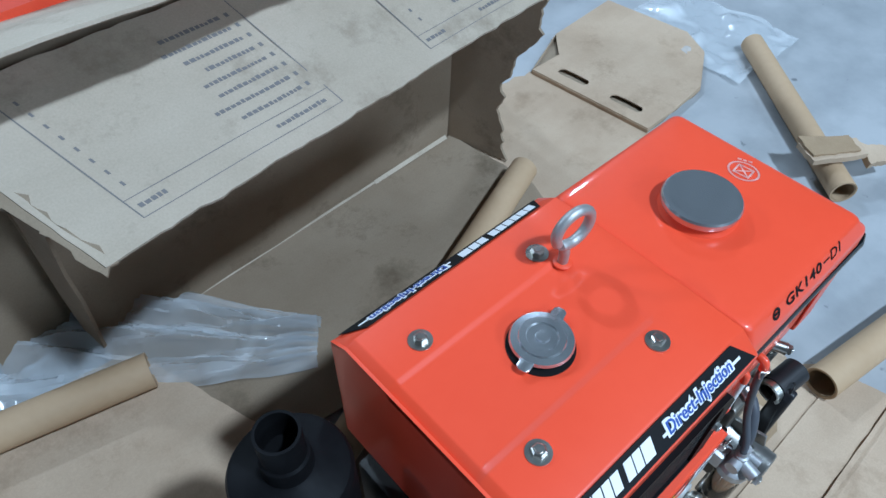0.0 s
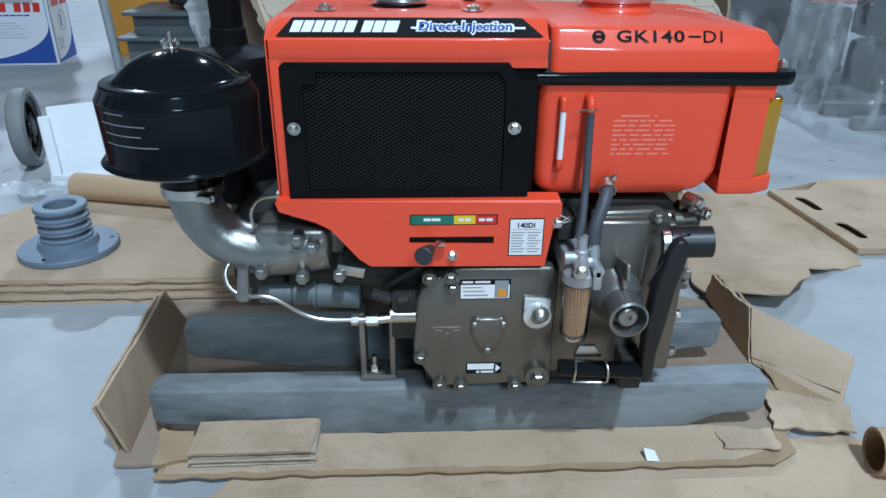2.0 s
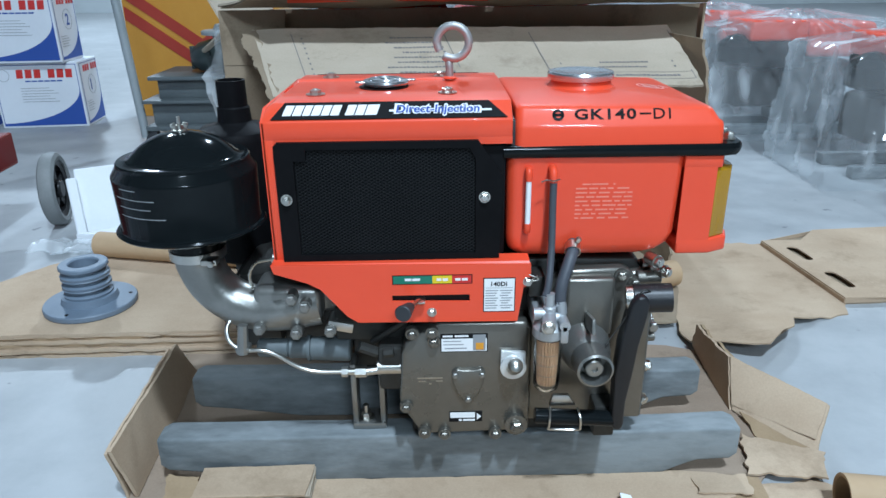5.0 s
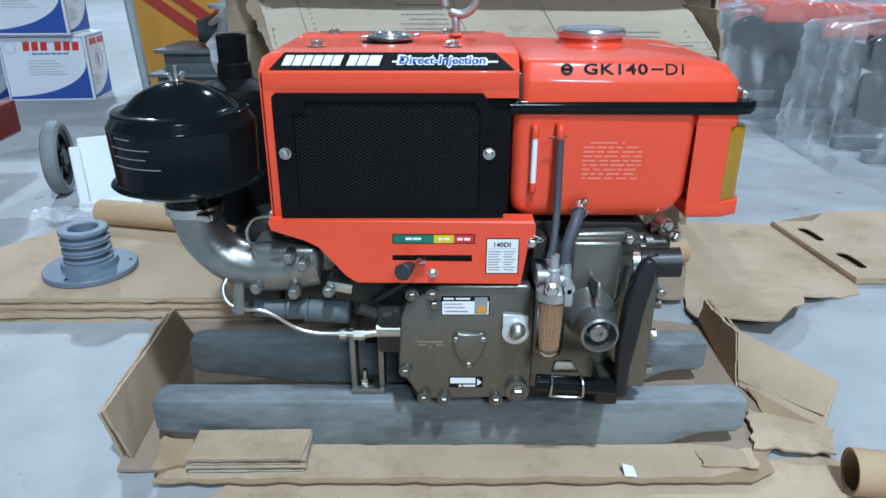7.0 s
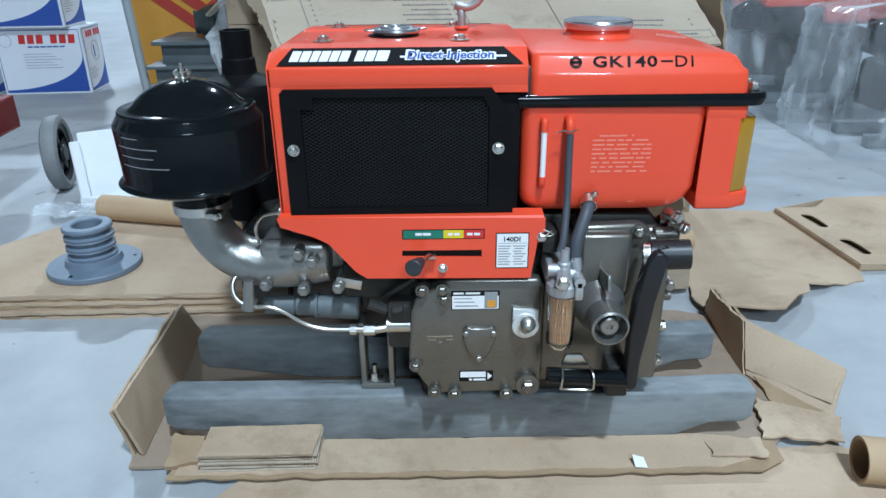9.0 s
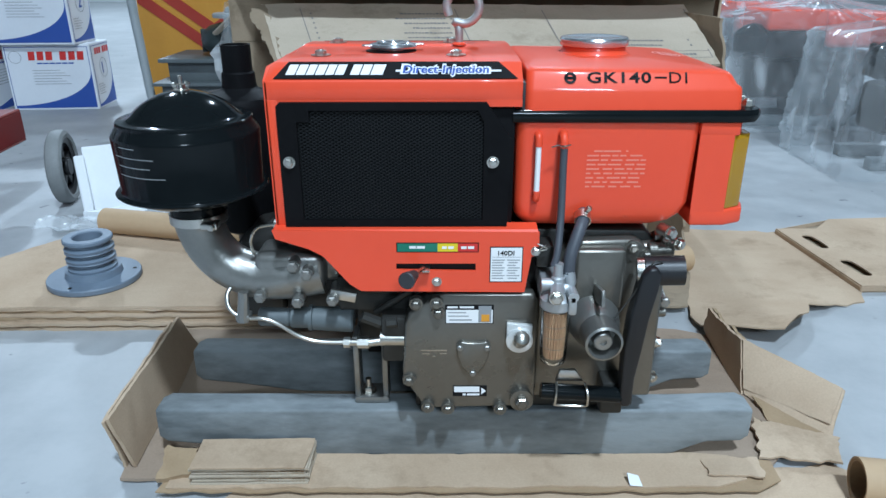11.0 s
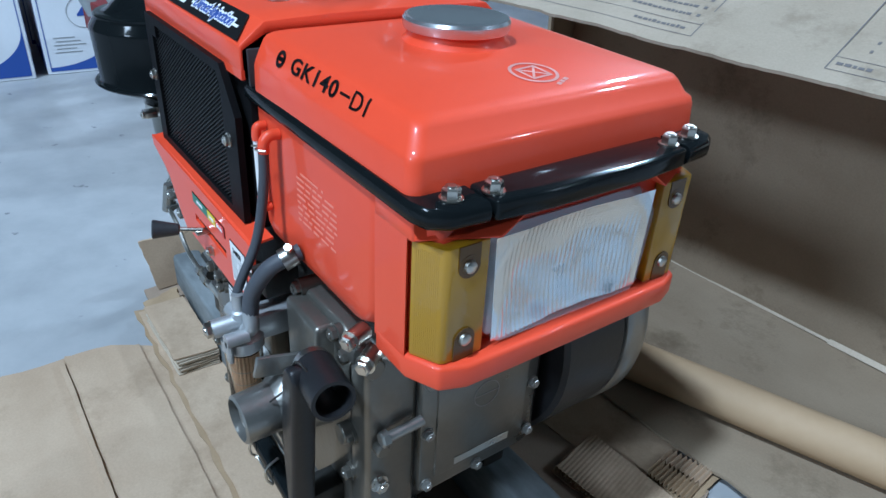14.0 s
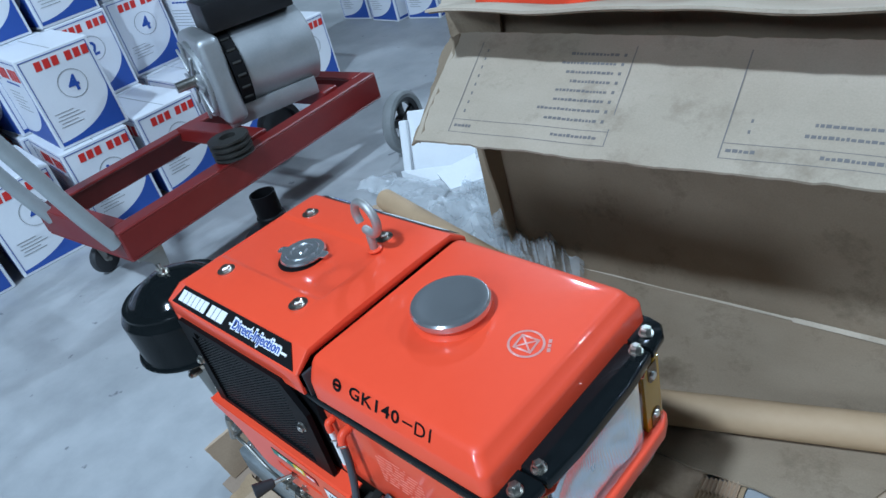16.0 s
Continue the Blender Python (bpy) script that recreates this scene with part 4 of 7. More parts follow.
elbow = pipe([(-0.130, 0.053, 0.457), (-0.129, 0.053, 0.436), (-0.116, 0.052, 0.402), (-0.087, 0.051, 0.372), (-0.045, 0.050, 0.356), (0.000, 0.052, 0.358), (0.05, 0.060, 0.366)], 0.036, 22, 6, radii=[0.039, 0.037, 0.036, 0.036, 0.037, 0.041, 0.044])
part("inlet_elbow", elbow, CAST, engine, "cast grey inlet elbow", 60)
mani = merge(box(-0.045, 0.062, 0.02, 0.10, 0.338, 0.402, 0.012, 3), box(0.0, 0.09, 0.06, 0.13, 0.34, 0.42, 0.008))
part("inlet_manifold", mani, CAST, engine, angle=50)
for at in ((0.020, 0.004, 0.391), (0.040, 0.004, 0.378), (0.022, 0.006, 0.330), (0.076, 0.006, 0.333), (-0.036, 0.008, 0.338)):
    part("manifold_bolt", merge(bolt(at, FRONT, 0.009, 0.008), rod(at, (at[0], 0.06, at[2]), 0.0095)), CAST, engine)
part("bracket", moved(box(-0.02, 0.02, -0.002, 0.002, -0.008, 0.008, 0.001), pose(0.092, 0.012, 0.338, 0, 12, 0)), ZINC, engine, "small steel bracket")
M = (-0.112, 0.282)
muff = [(0.053, 0.355), (0.070, 0.365), (0.0725, 0.374), (0.0725, 0.586), (0.0715, 0.594), (0.068, 0.601), (0.060, 0.606), (0.036, 0.611), (0.0300, 0.616), (0.0285, 0.640), (0.0255, 0.643), (0.0255, 0.688), (0.022, 0.688), (0.022, 0.640)]
part("muffler", lathe(muff, (*M, 0), (0, 0, 1), 44), MATTE_BLACK, engine, "matt black upright muffler", 30)
part("exhaust_elbow", pipe([(-0.112, 0.282, 0.365), (-0.11, 0.275, 0.33), (-0.08, 0.25, 0.31), (-0.02, 0.22, 0.31)], 0.03, 16, 5), DARK_CAST, engine)

# ---------- cylinder, crankcase ----------
# Head, block and crankcase: recess shade is put into their dark tone.
part("cylinder_head", merge(box(-0.085, -0.02, 0.085, 0.27, 0.262, 0.40, 0.01), box(-0.105, -0.085, 0.10, 0.25, 0.275, 0.38, 0.010)), DARK_CAST, engine, "cast cylinder head, toned dark for the shade round it")
part("cylinder_block", merge(box(-0.02, 0.10, 0.10, 0.30, 0.245, 0.45, 0.008), box(0.10, 0.22, 0.09, 0.30, 0.215, 0.45, 0.008)), DARK_CAST, engine, "cast cylinder block, toned dark for the shade round it")
part("pushrod_tube", merge(rod((-0.052, 0.045, 0.284), (0.000, 0.045, 0.283), 0.0155, None, 20, 0.003), rod((0.000, 0.045, 0.283), (0.034, 0.045, 0.282), 0.0175, None, 20, 0.002), rod((0.034, 0.045, 0.281), (0.102, 0.045, 0.279), 0.0195, 0.0215, 20, 0.003), rod((0.030, 0.045, 0.282), (0.036, 0.045, 0.282), 0.0215, None, 20)), STEEL_GREY, engine, "dark blue-grey pushrod tube")
crank = [(0.20, 0.142), (0.555, 0.142), (0.588, 0.20), (0.588, 0.405), (0.56, 0.436), (0.30, 0.440), (0.20, 0.42)]
part("crankcase", prism(crank, 0.04, 0.262, "y", 0.006), DARK_CAST, engine, "grey-brown painted crankcase")
gear = [(0.236, 0.343), (0.250, 0.349), (0.386, 0.349), (0.394, 0.338), (0.396, 0.152), (0.388, 0.144), (0.226, 0.140), (0.215, 0.144), (0.184, 0.196), (0.182, 0.21), (0.187, 0.298), (0.196, 0.318)]
gc = prism(gear, -0.004, 0.045, "y", 0.006, 3)
part("gear_cover", gc, BRONZE, engine, "grey-brown metallic gear case cover", 50)
case2 = [(0.394, 0.150), (0.545, 0.150), (0.562, 0.17), (0.566, 0.402), (0.550, 0.424), (0.535, 0.430), (0.452, 0.427), (0.440, 0.418), (0.420, 0.395), (0.394, 0.37)]
part("timing_case", merge(prism(case2, 0.016, 0.05, "y", 0.006, 3), box(0.446, 0.522, -0.004, 0.03, 0.322, 0.420, 0.006, 3)), BRONZE, engine, "grey-brown metallic timing case", 50)
for at in ((0.448, 0.012, 0.425), (0.534, 0.012, 0.418), (0.556, 0.012, 0.404), (0.562, 0.012, 0.300), (0.548, 0.012, 0.172), (0.556, 0.012, 0.24)):
    part("case_bolt", merge(rod((at[0], 0.04, at[2]), at, 0.0105), bolt(at, FRONT, 0.008, 0.007)), BRONZE, engine)
for at in ((0.237, 0.334), (0.240, 0.318), (0.193, 0.197), (0.222, 0.146), (0.255, 0.143), (0.340, 0.142), (0.206, 0.333)):
    part("cover_bolt", merge(lathe([(0.0115, 0), (0.0105, 0.010)], (at[0], 0.0, at[1]), FRONT, 18), bolt((at[0], -0.010, at[1]), FRONT, 0.0075, 0.007)), BRONZE, engine)
part("drain_plug", merge(lathe([(0.019, 0), (0.019, 0.008), (0.013, 0.009)], (0.374, -0.004, 0.160), FRONT, 28), bolt((0.374, -0.013, 0.160), FRONT, 0.011, 0.011)), BRONZE, engine, "hexagon drain plug")
# round boss on the cover
boss = prism([(0.268, 0.262), (0.276, 0.269), (0.286, 0.266), (0.305, 0.266), (0.315, 0.269), (0.322, 0.262), (0.320, 0.244), (0.312, 0.222), (0.300, 0.208), (0.294, 0.204), (0.288, 0.208), (0.277, 0.222), (0.269, 0.244)], -0.011, 0.0, "y", 0.003, 3)
part("cover_boss", boss, BRONZE, engine, angle=50)
for at in ((0.2735, 0.258), (0.3165, 0.258), (0.2945, 0.212)):
    part("boss_screw", bolt((at[0], -0.011, at[1]), FRONT, 0.005, 0.004), CAST, engine)
tri = flat_bars([(0.212, 0.253, 0.2485, 0.2505), (0.214, 0.226, 0.243, 0.2445), (0.242, 0.253, 0.243, 0.2445), (0.231, 0.235, 0.238, 0.240)], 0.0006)
part("cast_mark", moved(tri, FV(0, 0, -0.0042)), ZINC, engine)
lab = part("notice_label", box(0.2505, 0.3255, -0.0050, -0.0040, 0.2975, 0.330), BLACK_PRINT, engine, "white and black notice label")
part("label_paper", box(0.252, 0.324, -0.0056, -0.0049, 0.299, 0.3215), WHITE_PRINT, lab)
part("label_picture", box(0.302, 0.322, -0.0061, -0.0055, 0.3005, 0.3285), GREY_PRINT, lab)
part("label_orange", box(0.3065, 0.319, -0.0065, -0.0060, 0.302, 0.314), ORANGE_PRINT, lab)
tagged(part("label_text", moved(flat_bars([(0.255, 0.283, 0.3165, 0.318), (0.255, 0.287, 0.3105, 0.312), (0.257, 0.292, 0.3035, 0.3055)], 0.0004), FV(0, 0, -0.0056)), GREY_PRINT, lab), kind="stuff")
part("label_title", moved(flat_bars([(0.254, 0.270, 0.3245, 0.3275), (0.273, 0.295, 0.3245, 0.3275)], 0.0004), FV(0, 0, -0.0050)), WHITE_PRINT, lab)
lab = part("oil_label", box(0.263, 0.318, -0.0050, -0.0040, 0.1645, 0.1840), BLACK_PRINT, engine, "small black and white label")
part("label_paper", box(0.265, 0.306, -0.0056, -0.0049, 0.1725, 0.1828), WHITE_PRINT, lab)
part("label_arrow", moved(prism([(0.309, 0.168), (0.3165, 0.1745), (0.309, 0.181)], 0, 0.0005, "z"), FV(0, 0, -0.0050)), WHITE_PRINT, lab)
tagged(part("label_text", moved(flat_bars([(0.279, 0.284, 0.166, 0.1695), (0.286, 0.306, 0.166, 0.1695)], 0.0004), FV(0, 0, -0.0050)), WHITE_PRINT, lab), kind="stuff")
# dipstick plate
part("dip_plate", merge(prism([(0.346, 0.266), (0.346, 0.301), (0.386, 0.298), (0.386, 0.27), (0.378, 0.257), (0.358, 0.254)], -0.012, -0.004, "y", 0.002), lathe([(0.021, 0), (0.021, 0.006), (0.016, 0.008)], (0.366, -0.010, 0.273), FRONT, 28)), BRIGHT, engine, "bright steel dipstick flange")
part("dip_knob", lathe([(0.011, 0), (0.010, 0.006), (0.0075, 0.008), (0.0075, 0.014), (0.0118, 0.017), (0.0125, 0.022), (0.0105, 0.029), (0.004, 0.032), (0.0005, 0.0322)], (0.366, -0.016, 0.272), (0.05, -0.75, 0.65), 24), ZINC, engine, "round steel dipstick knob")

# fuel filter
F = (0.414, -0.045)
part("filter_head", merge(lathe([(0.020, 0), (0.0245, 0.004), (0.0245, 0.018), (0.018, 0.024), (0.010, 0.026), (0.010, 0.05), (0.007, 0.052), (0.007, 0.072)], (*F, 0.345), (0, 0, 1), 12), rod((0.39, -0.045, 0.384), (0.414, -0.045, 0.384), 0.010, 0.008), rod((0.414, -0.045, 0.381), (0.409, -0.075, 0.377), 0.0105), box(0.392, 0.424, -0.03, 0.04, 0.352, 0.385, 0.004), pipe([(0.414, -0.045, 0.372), (0.432, -0.040, 0.380), (0.430, -0.038, 0.402)], 0.009, 12, 5)), ALU, engine, "cast aluminium fuel cock and filter head")
part("filter_bolt", bolt((0.408, -0.076, 0.377), FRONT, 0.009, 0.006, 0.0105), ZINC, engine)
part("cock_lever", merge(box(0.428, 0.440, -0.07, -0.064, 0.345, 0.376, 0.003), rod((0.434, -0.045, 0.374), (0.434, -0.070, 0.374), 0.008)), ALU, engine)
bowl = lathe([(0.002, 0.252), (0.012, 0.253), (0.019, 0.258), (0.0205, 0.264), (0.0215, 0.345), (0.0200, 0.345), (0.019, 0.266), (0.012, 0.2555), (0.002, 0.2545)], (*F, 0), (0, 0, 1), 32)
part("filter_bowl", bowl, GLASS, engine, "clear filter bowl")
pleats = []
for k in range(48):
    a = 2 * math.pi * k / 48
    pleats.append((a, 0.0172 if k % 2 else 0.0155))
el = loft([[(F[0] + r * math.cos(a), F[1] + r * math.sin(a), z) for a, r in pleats] for z in (0.266, 0.343)])
part("filter_element", el, PAPER, engine, "pleated orange-brown filter element", 10)
for z in (0.283, 0.301, 0.319):
    part("element_band", lathe([(0.0174, 0), (0.0178, 0.0006), (0.0174, 0.0012)], (*F, z), (0, 0, 1), 32, False), CARD_PALE, engine)

# starting shaft sleeve
prof = [(0.047, 0.0), (0.044, 0.015), (0.036, 0.060), (0.0290, 0.070), (0.0278, 0.108), (0.0243, 0.110), (0.0243, 0.075), (0.015, 0.074), (0.014, 0.102), (0.012, 0.1035), (0.005, 0.1035), (0.0045, 0.100), (0.0005, 0.100)]
part("shaft_sleeve", lathe(prof, (0.478, 0.028, 0.305), (0.03, -1, -0.01), 40), CAST, engine, "machined starting shaft sleeve", 30)
part("sleeve_rib", merge(moved(box(-0.003, 0.003, -0.06, 0.02, -0.005, 0.02, 0.002), pose(0.480, 0.0, 0.343, -14, 0, 0))), CAST, engine)

# starting crank
part("crank_handle", hollow((0.546, -0.018, 0.393), (0.602, -0.025, 0.3970), 0.0222, 0.004, 28), SATIN_BLACK, engine, "black hand-crank grip, cut open at the end")
arm = prism([(0.527, 0.173), (0.5225, 0.180), (0.5215, 0.225), (0.5210, 0.275), (0.5240, 0.325), (0.5320, 0.375), (0.537, 0.398), (0.546, 0.409), (0.557, 0.409), (0.564, 0.400), (0.562, 0.375), (0.5530, 0.325), (0.5480, 0.275), (0.5415, 0.225), (0.5410, 0.180), (0.5365, 0.173)], -0.049, -0.022, "y", 0.008, 3)
part("crank_arm", arm, SATIN_BLACK, engine, "black hand-crank arm")
part("crank_shaft", rod((0.400, -0.036, 0.196), (0.530, -0.036, 0.187), 0.0128, None, 22, 0.001), BLACK, engine, "black crank shaft")
part("shaft_clip", merge(pipe([(0.424, -0.036, 0.211), (0.422, -0.0525, 0.204), (0.421, -0.0535, 0.186), (0.424, -0.046, 0.176), (0.468, -0.046, 0.174), (0.471, -0.0535, 0.186), (0.470, -0.0525, 0.203), (0.468, -0.036, 0.210)], 0.0018, 8, 4), prism([(0.424, 0.206), (0.43, 0.226), (0.455, 0.226), (0.468, 0.206)], -0.026, -0.018, "y", 0.002)), ZINC, engine, "bright wire clip")
part("grip_ring", hollow((0.536, -0.016, 0.392), (0.546, -0.018, 0.393), 0.0205, 0.005, 24), ZINC, engine)
part("arm_spring", pipe([(0.50, -0.05, 0.330), (0.53, -0.04, 0.37), (0.552, -0.040, 0.416), (0.57, -0.03, 0.405), (0.575, 0.0, 0.37)], 0.0012, 8, 6), DARK_CAST, engine)
part("shaft_support", box(0.50, 0.535, -0.022, 0.03, 0.142, 0.20, 0.004), DARK_CAST, engine)

# right-hand end: side cover and plate
part("end_cover", prism([(0.078, 0.206), (0.078, 0.385), (0.09, 0.392), (0.238, 0.392), (0.246, 0.38), (0.246, 0.215), (0.236, 0.204), (0.09, 0.200)], 0.585, 0.599, "x", 0.004, 2), BRONZE, engine, "grey-brown metallic end cover plate")
part("cover_field", prism([(0.098, 0.222), (0.098, 0.375), (0.228, 0.375), (0.228, 0.222)], 0.598, 0.6015, "x", 0.003, 2), BRONZE, engine)
for y, z in ((0.087, 0.366), (0.087, 0.294), (0.087, 0.216), (0.16, 0.2085), (0.238, 0.225), (0.238, 0.30), (0.238, 0.37)):
    part("end_bolt", bolt((0.599, y, z), (1, 0, 0), 0.0065, 0.006, 0.008), CAST, engine)
part("number_strip", box(0.6015, 0.6022, 0.125, 0.205, 0.2285, 0.2385, 0), ZINC, engine, "pale number strip")
mk = [ring_print(0.018, 0.0012, 0.0008), flat_bars([(-0.018, 0.018, -0.0004, 0.0008)], 0.0008)]
part("cast_emblem", moved(merge(*mk), basis((0.6014, 0.165, 0.318), (0, 1, 0), (0, 0, 1))), CAST, engine)
part("corner_case", prism([(0.016, 0.15), (0.016, 0.40), (0.03, 0.42), (0.078, 0.42), (0.078, 0.15)], 0.55, 0.590, "x", 0.006, 3), BRONZE, engine, angle=50)
for a, b, r in (((0.56, 0.022, 0.41), (0.598, 0.022, 0.41), 0.012), ((0.56, 0.03, 0.30), (0.602, 0.03, 0.30), 0.008), ((0.556, 0.002, 0.302), (0.556, 0.03, 0.302), 0.012)):
    part("case_lug", rod(a, b, r, None, 18, 0.0015), BRONZE, engine)
for at, ax in (((0.584, 0.004, 0.445), (0.4, -0.9, 0)), ((0.600, 0.010, 0.425), (0.6, -0.8, 0)), ((0.592, 0.040, 0.425), (1, 0, 0)), ((0.592, 0.030, 0.180), (0.5, -0.8, 0)), ((0.592, 0.030, 0.245), (1, 0, 0))):
    v = Vector(ax).normalized()
    part("case_bolt", merge(rod(Vector(at) - v * 0.02, at, 0.0095), bolt(at, ax, 0.0085, 0.008, 0.0105)), ZINC, engine, "zinc case bolt")
part("case_stud", merge(rod((0.599, 0.030, 0.315), (0.602, 0.078, 0.322), 0.0060, None, 14, 0.001), lathe([(0.0095, 0), (0.0095, 0.007), (0.007, 0.009)], (0.599, 0.036, 0.316), (0, -1, 0), 6)), CAST, engine)
part("flywheel", lathe([(0.03, 0.0), (0.06, 0.0), (0.172, 0.002), (0.185, 0.008), (0.188, 0.014), (0.188, 0.038), (0.184, 0.046), (0.172, 0.050), (0.06, 0.050), (0.05, 0.044), (0.02, 0.044)], (0.44, 0.362, 0.318), (0, 1, 0), 72), CAST, engine, "grey machined flywheel", 30)
part("flywheel_guard", lathe([(0.05, 0.0), (0.180, 0.0), (0.186, 0.005), (0.186, 0.096), (0.05, 0.096)], (0.44, 0.265, 0.318), (0, 1, 0), 64), SATIN_BLACK, engine, "black flywheel guard", 30)
# mounting feet and rails of the base
part("foot", merge(box(0.095, 0.153, 0.054, 0.100, 0.110, 0.122, 0.002), box(0.095, 0.105, 0.057, 0.100, 0.120, 0.24, 0.003), box(0.143, 0.153, 0.057, 0.100, 0.120, 0.24, 0.003)), CAST, engine, "cast mounting foot")
part("foot_bolt", merge(bolt((0.117, 0.074, 0.122), (0, 0, 1), 0.010, 0.009, 0.014), rod((0.117, 0.074, 0.13), (0.117, 0.074, 0.148), 0.005)), ZINC, engine)
part("base_flange", merge(box(0.20, 0.572, 0.046, 0.105, 0.110, 0.148, 0.004), box(0.20, 0.545, 0.225, 0.260, 0.110, 0.148, 0.004), box(0.099, 0.156, 0.225, 0.27, 0.110, 0.2, 0.004)), DARK_CAST, engine)
for at in ((0.52, 0.065),):
    part("base_bolt", bolt((*at, 0.148), (0, 0, 1), 0.010, 0.009, 0.014), ZINC, engine)

# injection side: fuel pipe, unions, hidden linkage
part("injector_pipe", pipe([(-0.080, 0.030, 0.352), (-0.090, 0.018, 0.338), (-0.086, 0.008, 0.318), (-0.066, 0.004, 0.3035), (-0.035, 0.002, 0.303), (-0.012, 0.002, 0.294), (0.020, 0.002, 0.272), (0.050, 0.002, 0.262), (0.092, 0.002, 0.2605)], 0.0035, 10, 6), ZINC, engine, "bent bright injector pipe")
part("pipe_union", merge(rod((0.090, 0.002, 0.2605), (0.100, 0.002, 0.2605), 0.0085, None, 6), rod((0.100, 0.002, 0.2605), (0.112, 0.002, 0.2605), 0.0055), rod((0.112, 0.002, 0.2605), (0.130, 0.002, 0.2605), 0.0095, None, 6), rod((0.130, 0.002, 0.2605), (0.150, 0.004, 0.262), 0.007), rod((0.148, 0.01, 0.264), (0.186, 0.01, 0.264), 0.013)), ZINC, engine, "pipe unions")
part("pump_body", merge(box(0.150, 0.190, 0.0, 0.06, 0.225, 0.305, 0.006), rod((0.160, -0.004, 0.298), (0.176, -0.004, 0.300), 0.009, None, 8), rod((0.120, 0.006, 0.305), (0.148, 0.012, 0.290), 0.009, None, 8), rod((0.172, 0.014, 0.238), (0.172, 0.014, 0.27), 0.012)), DARK_CAST, engine, "dark injection pump")
part("pipe_clamp", merge(rod((-0.066, 0.004, 0.297), (-0.062, 0.010, 0.345), 0.010, 0.008, 10), box(-0.076, -0.054, -0.002, 0.02, 0.300, 0.309, 0.002)), CAST, engine)
part("linkage", merge(rod((0.13, 0.02, 0.34), (0.23, 0.0, 0.36), 0.004), rod((0.14, 0.03, 0.30), (0.20, 0.01, 0.35), 0.006), box(0.08, 0.20, 0.035, 0.06, 0.30, 0.36, 0.004)), DARK_CAST, engine)
part("decompression_lever", merge(rod((-0.004, 0.012, 0.458), (0.016, 0.010, 0.452), 0.007, None, 10), pipe([(-0.004, 0.012, 0.456), (-0.030, 0.012, 0.45), (-0.042, 0.012, 0.43), (-0.045, 0.03, 0.40)], 0.0025, 8, 5)), ZINC, engine)
part("throttle_body", merge(box(0.386, 0.412, -0.012, 0.03, 0.395, 0.430, 0.004), rod((0.388, -0.02, 0.423), (0.388, 0.02, 0.423), 0.008)), DARK_CAST, engine)
part("cotter_pin", pipe([(0.385, -0.02, 0.437), (0.40, -0.022, 0.430), (0.387, -0.022, 0.427), (0.398, -0.022, 0.436)], 0.001, 6, 4), ZINC, engine)


# ---------- skids ----------
def skid(y0, y1, z1, seed, x0=-0.248, x1=0.778):
    """A timber runner with sled-cut ends and worn, uneven edges."""
    rings = []
    n = 72
    for k in range(n + 1):
        s = k / n
        x = x0 + (x1 - x0) * s
        low = float(np.interp(x, (x0, -0.17, -0.07, -0.03, 0.645, 0.672, 0.705, x1), (0.044, 0.036, 0.020, 0.0145, 0.0145, 0.028, 0.042, 0.046)))
        e = min(s, 1 - s) * (x1 - x0)
        r = 0.0055 + 0.002 * noise.noise(Vector((x * 9, seed, 0)))
        pull = 0.005 * max(0, 1 - e / 0.010) ** 2
        jit = lambda a: 0.0018 * noise.noise(Vector((x * 7, a * 3.1, seed)))
        ya, yb, za, zb = y0 + pull + jit(1), y1 - pull + jit(2), low + pull, z1 - pull + jit(3)
        ring = []
        for cy, cz, a0 in ((yb - r, za + r, -90), (yb - r, zb - r, 0), (ya + r, zb - r, 90), (ya + r, za + r, 180)):
            for q in range(4):
                a = radians(a0 + 30 * q)
                ring.append((x, cy + r * math.cos(a), cz + r * math.sin(a)))
        rings.append(ring)
    return loft(rings)


for k, (y0, y1) in enumerate(((0.034, 0.088), (0.230, 0.284))):
    solo("timber_skid", skid(y0, y1, 0.110, k * 7.0), SKID, "grey painted timber skid under the engine", "skid", "engine skids", angle=50)

# ---------- cardboard tray and pieces ----------
tray = thing("cardboard_tray", "torn brown corrugated cardboard tray under the engine", "cardboard", (0.3, 0.2, 0.004))
part("base", sheet([(-0.30, -0.02), (0.80, -0.01), (0.90, 0.10), (0.90, 0.46), (0.80, 0.50), (0.715, 0.515), (0.70, 0.556), (0.40, 0.558), (0.06, 0.552), (0.04, 0.505), (-0.36, 0.50)], 0.0045, 0.006, 0.003, seed=3), CARD_SHADED, tray)
part("end_flap", panel([(-0.292, 0.006, 0.011), (-0.312, 0.42, 0.011), (-0.330, 0.37, 0.112), (-0.306, -0.012, 0.122)], 0.006, (40, 10), 0.009, 2, 0.002), CARD, tray, "bent upright end flap")
part("flap_lining", panel([(-0.302, 0.008, 0.011), (-0.322, 0.43, 0.011), (-0.342, 0.36, 0.104), (-0.316, -0.010, 0.118)], 0.005, (40, 10), 0.010, 12, 0.003), CARD, tray, "second layer behind the end flap")
part("side_flap", panel([(0.868, 0.495, 0.0115), (0.852, 0.228, 0.0115), (0.862, 0.287, 0.103), (0.860, 0.472, 0.080)], 0.006, (30, 10), 0.006, 5, 0.006), CARD, tray, "bent upright side flap")
part("flap_lining", panel([(0.878, 0.495, 0.0115), (0.862, 0.234, 0.0115), (0.872, 0.292, 0.098), (0.870, 0.470, 0.082)], 0.006, (30, 10), 0.008, 15, 0.009), CARD_EDGE, tray, "split inner layer of the side flap")
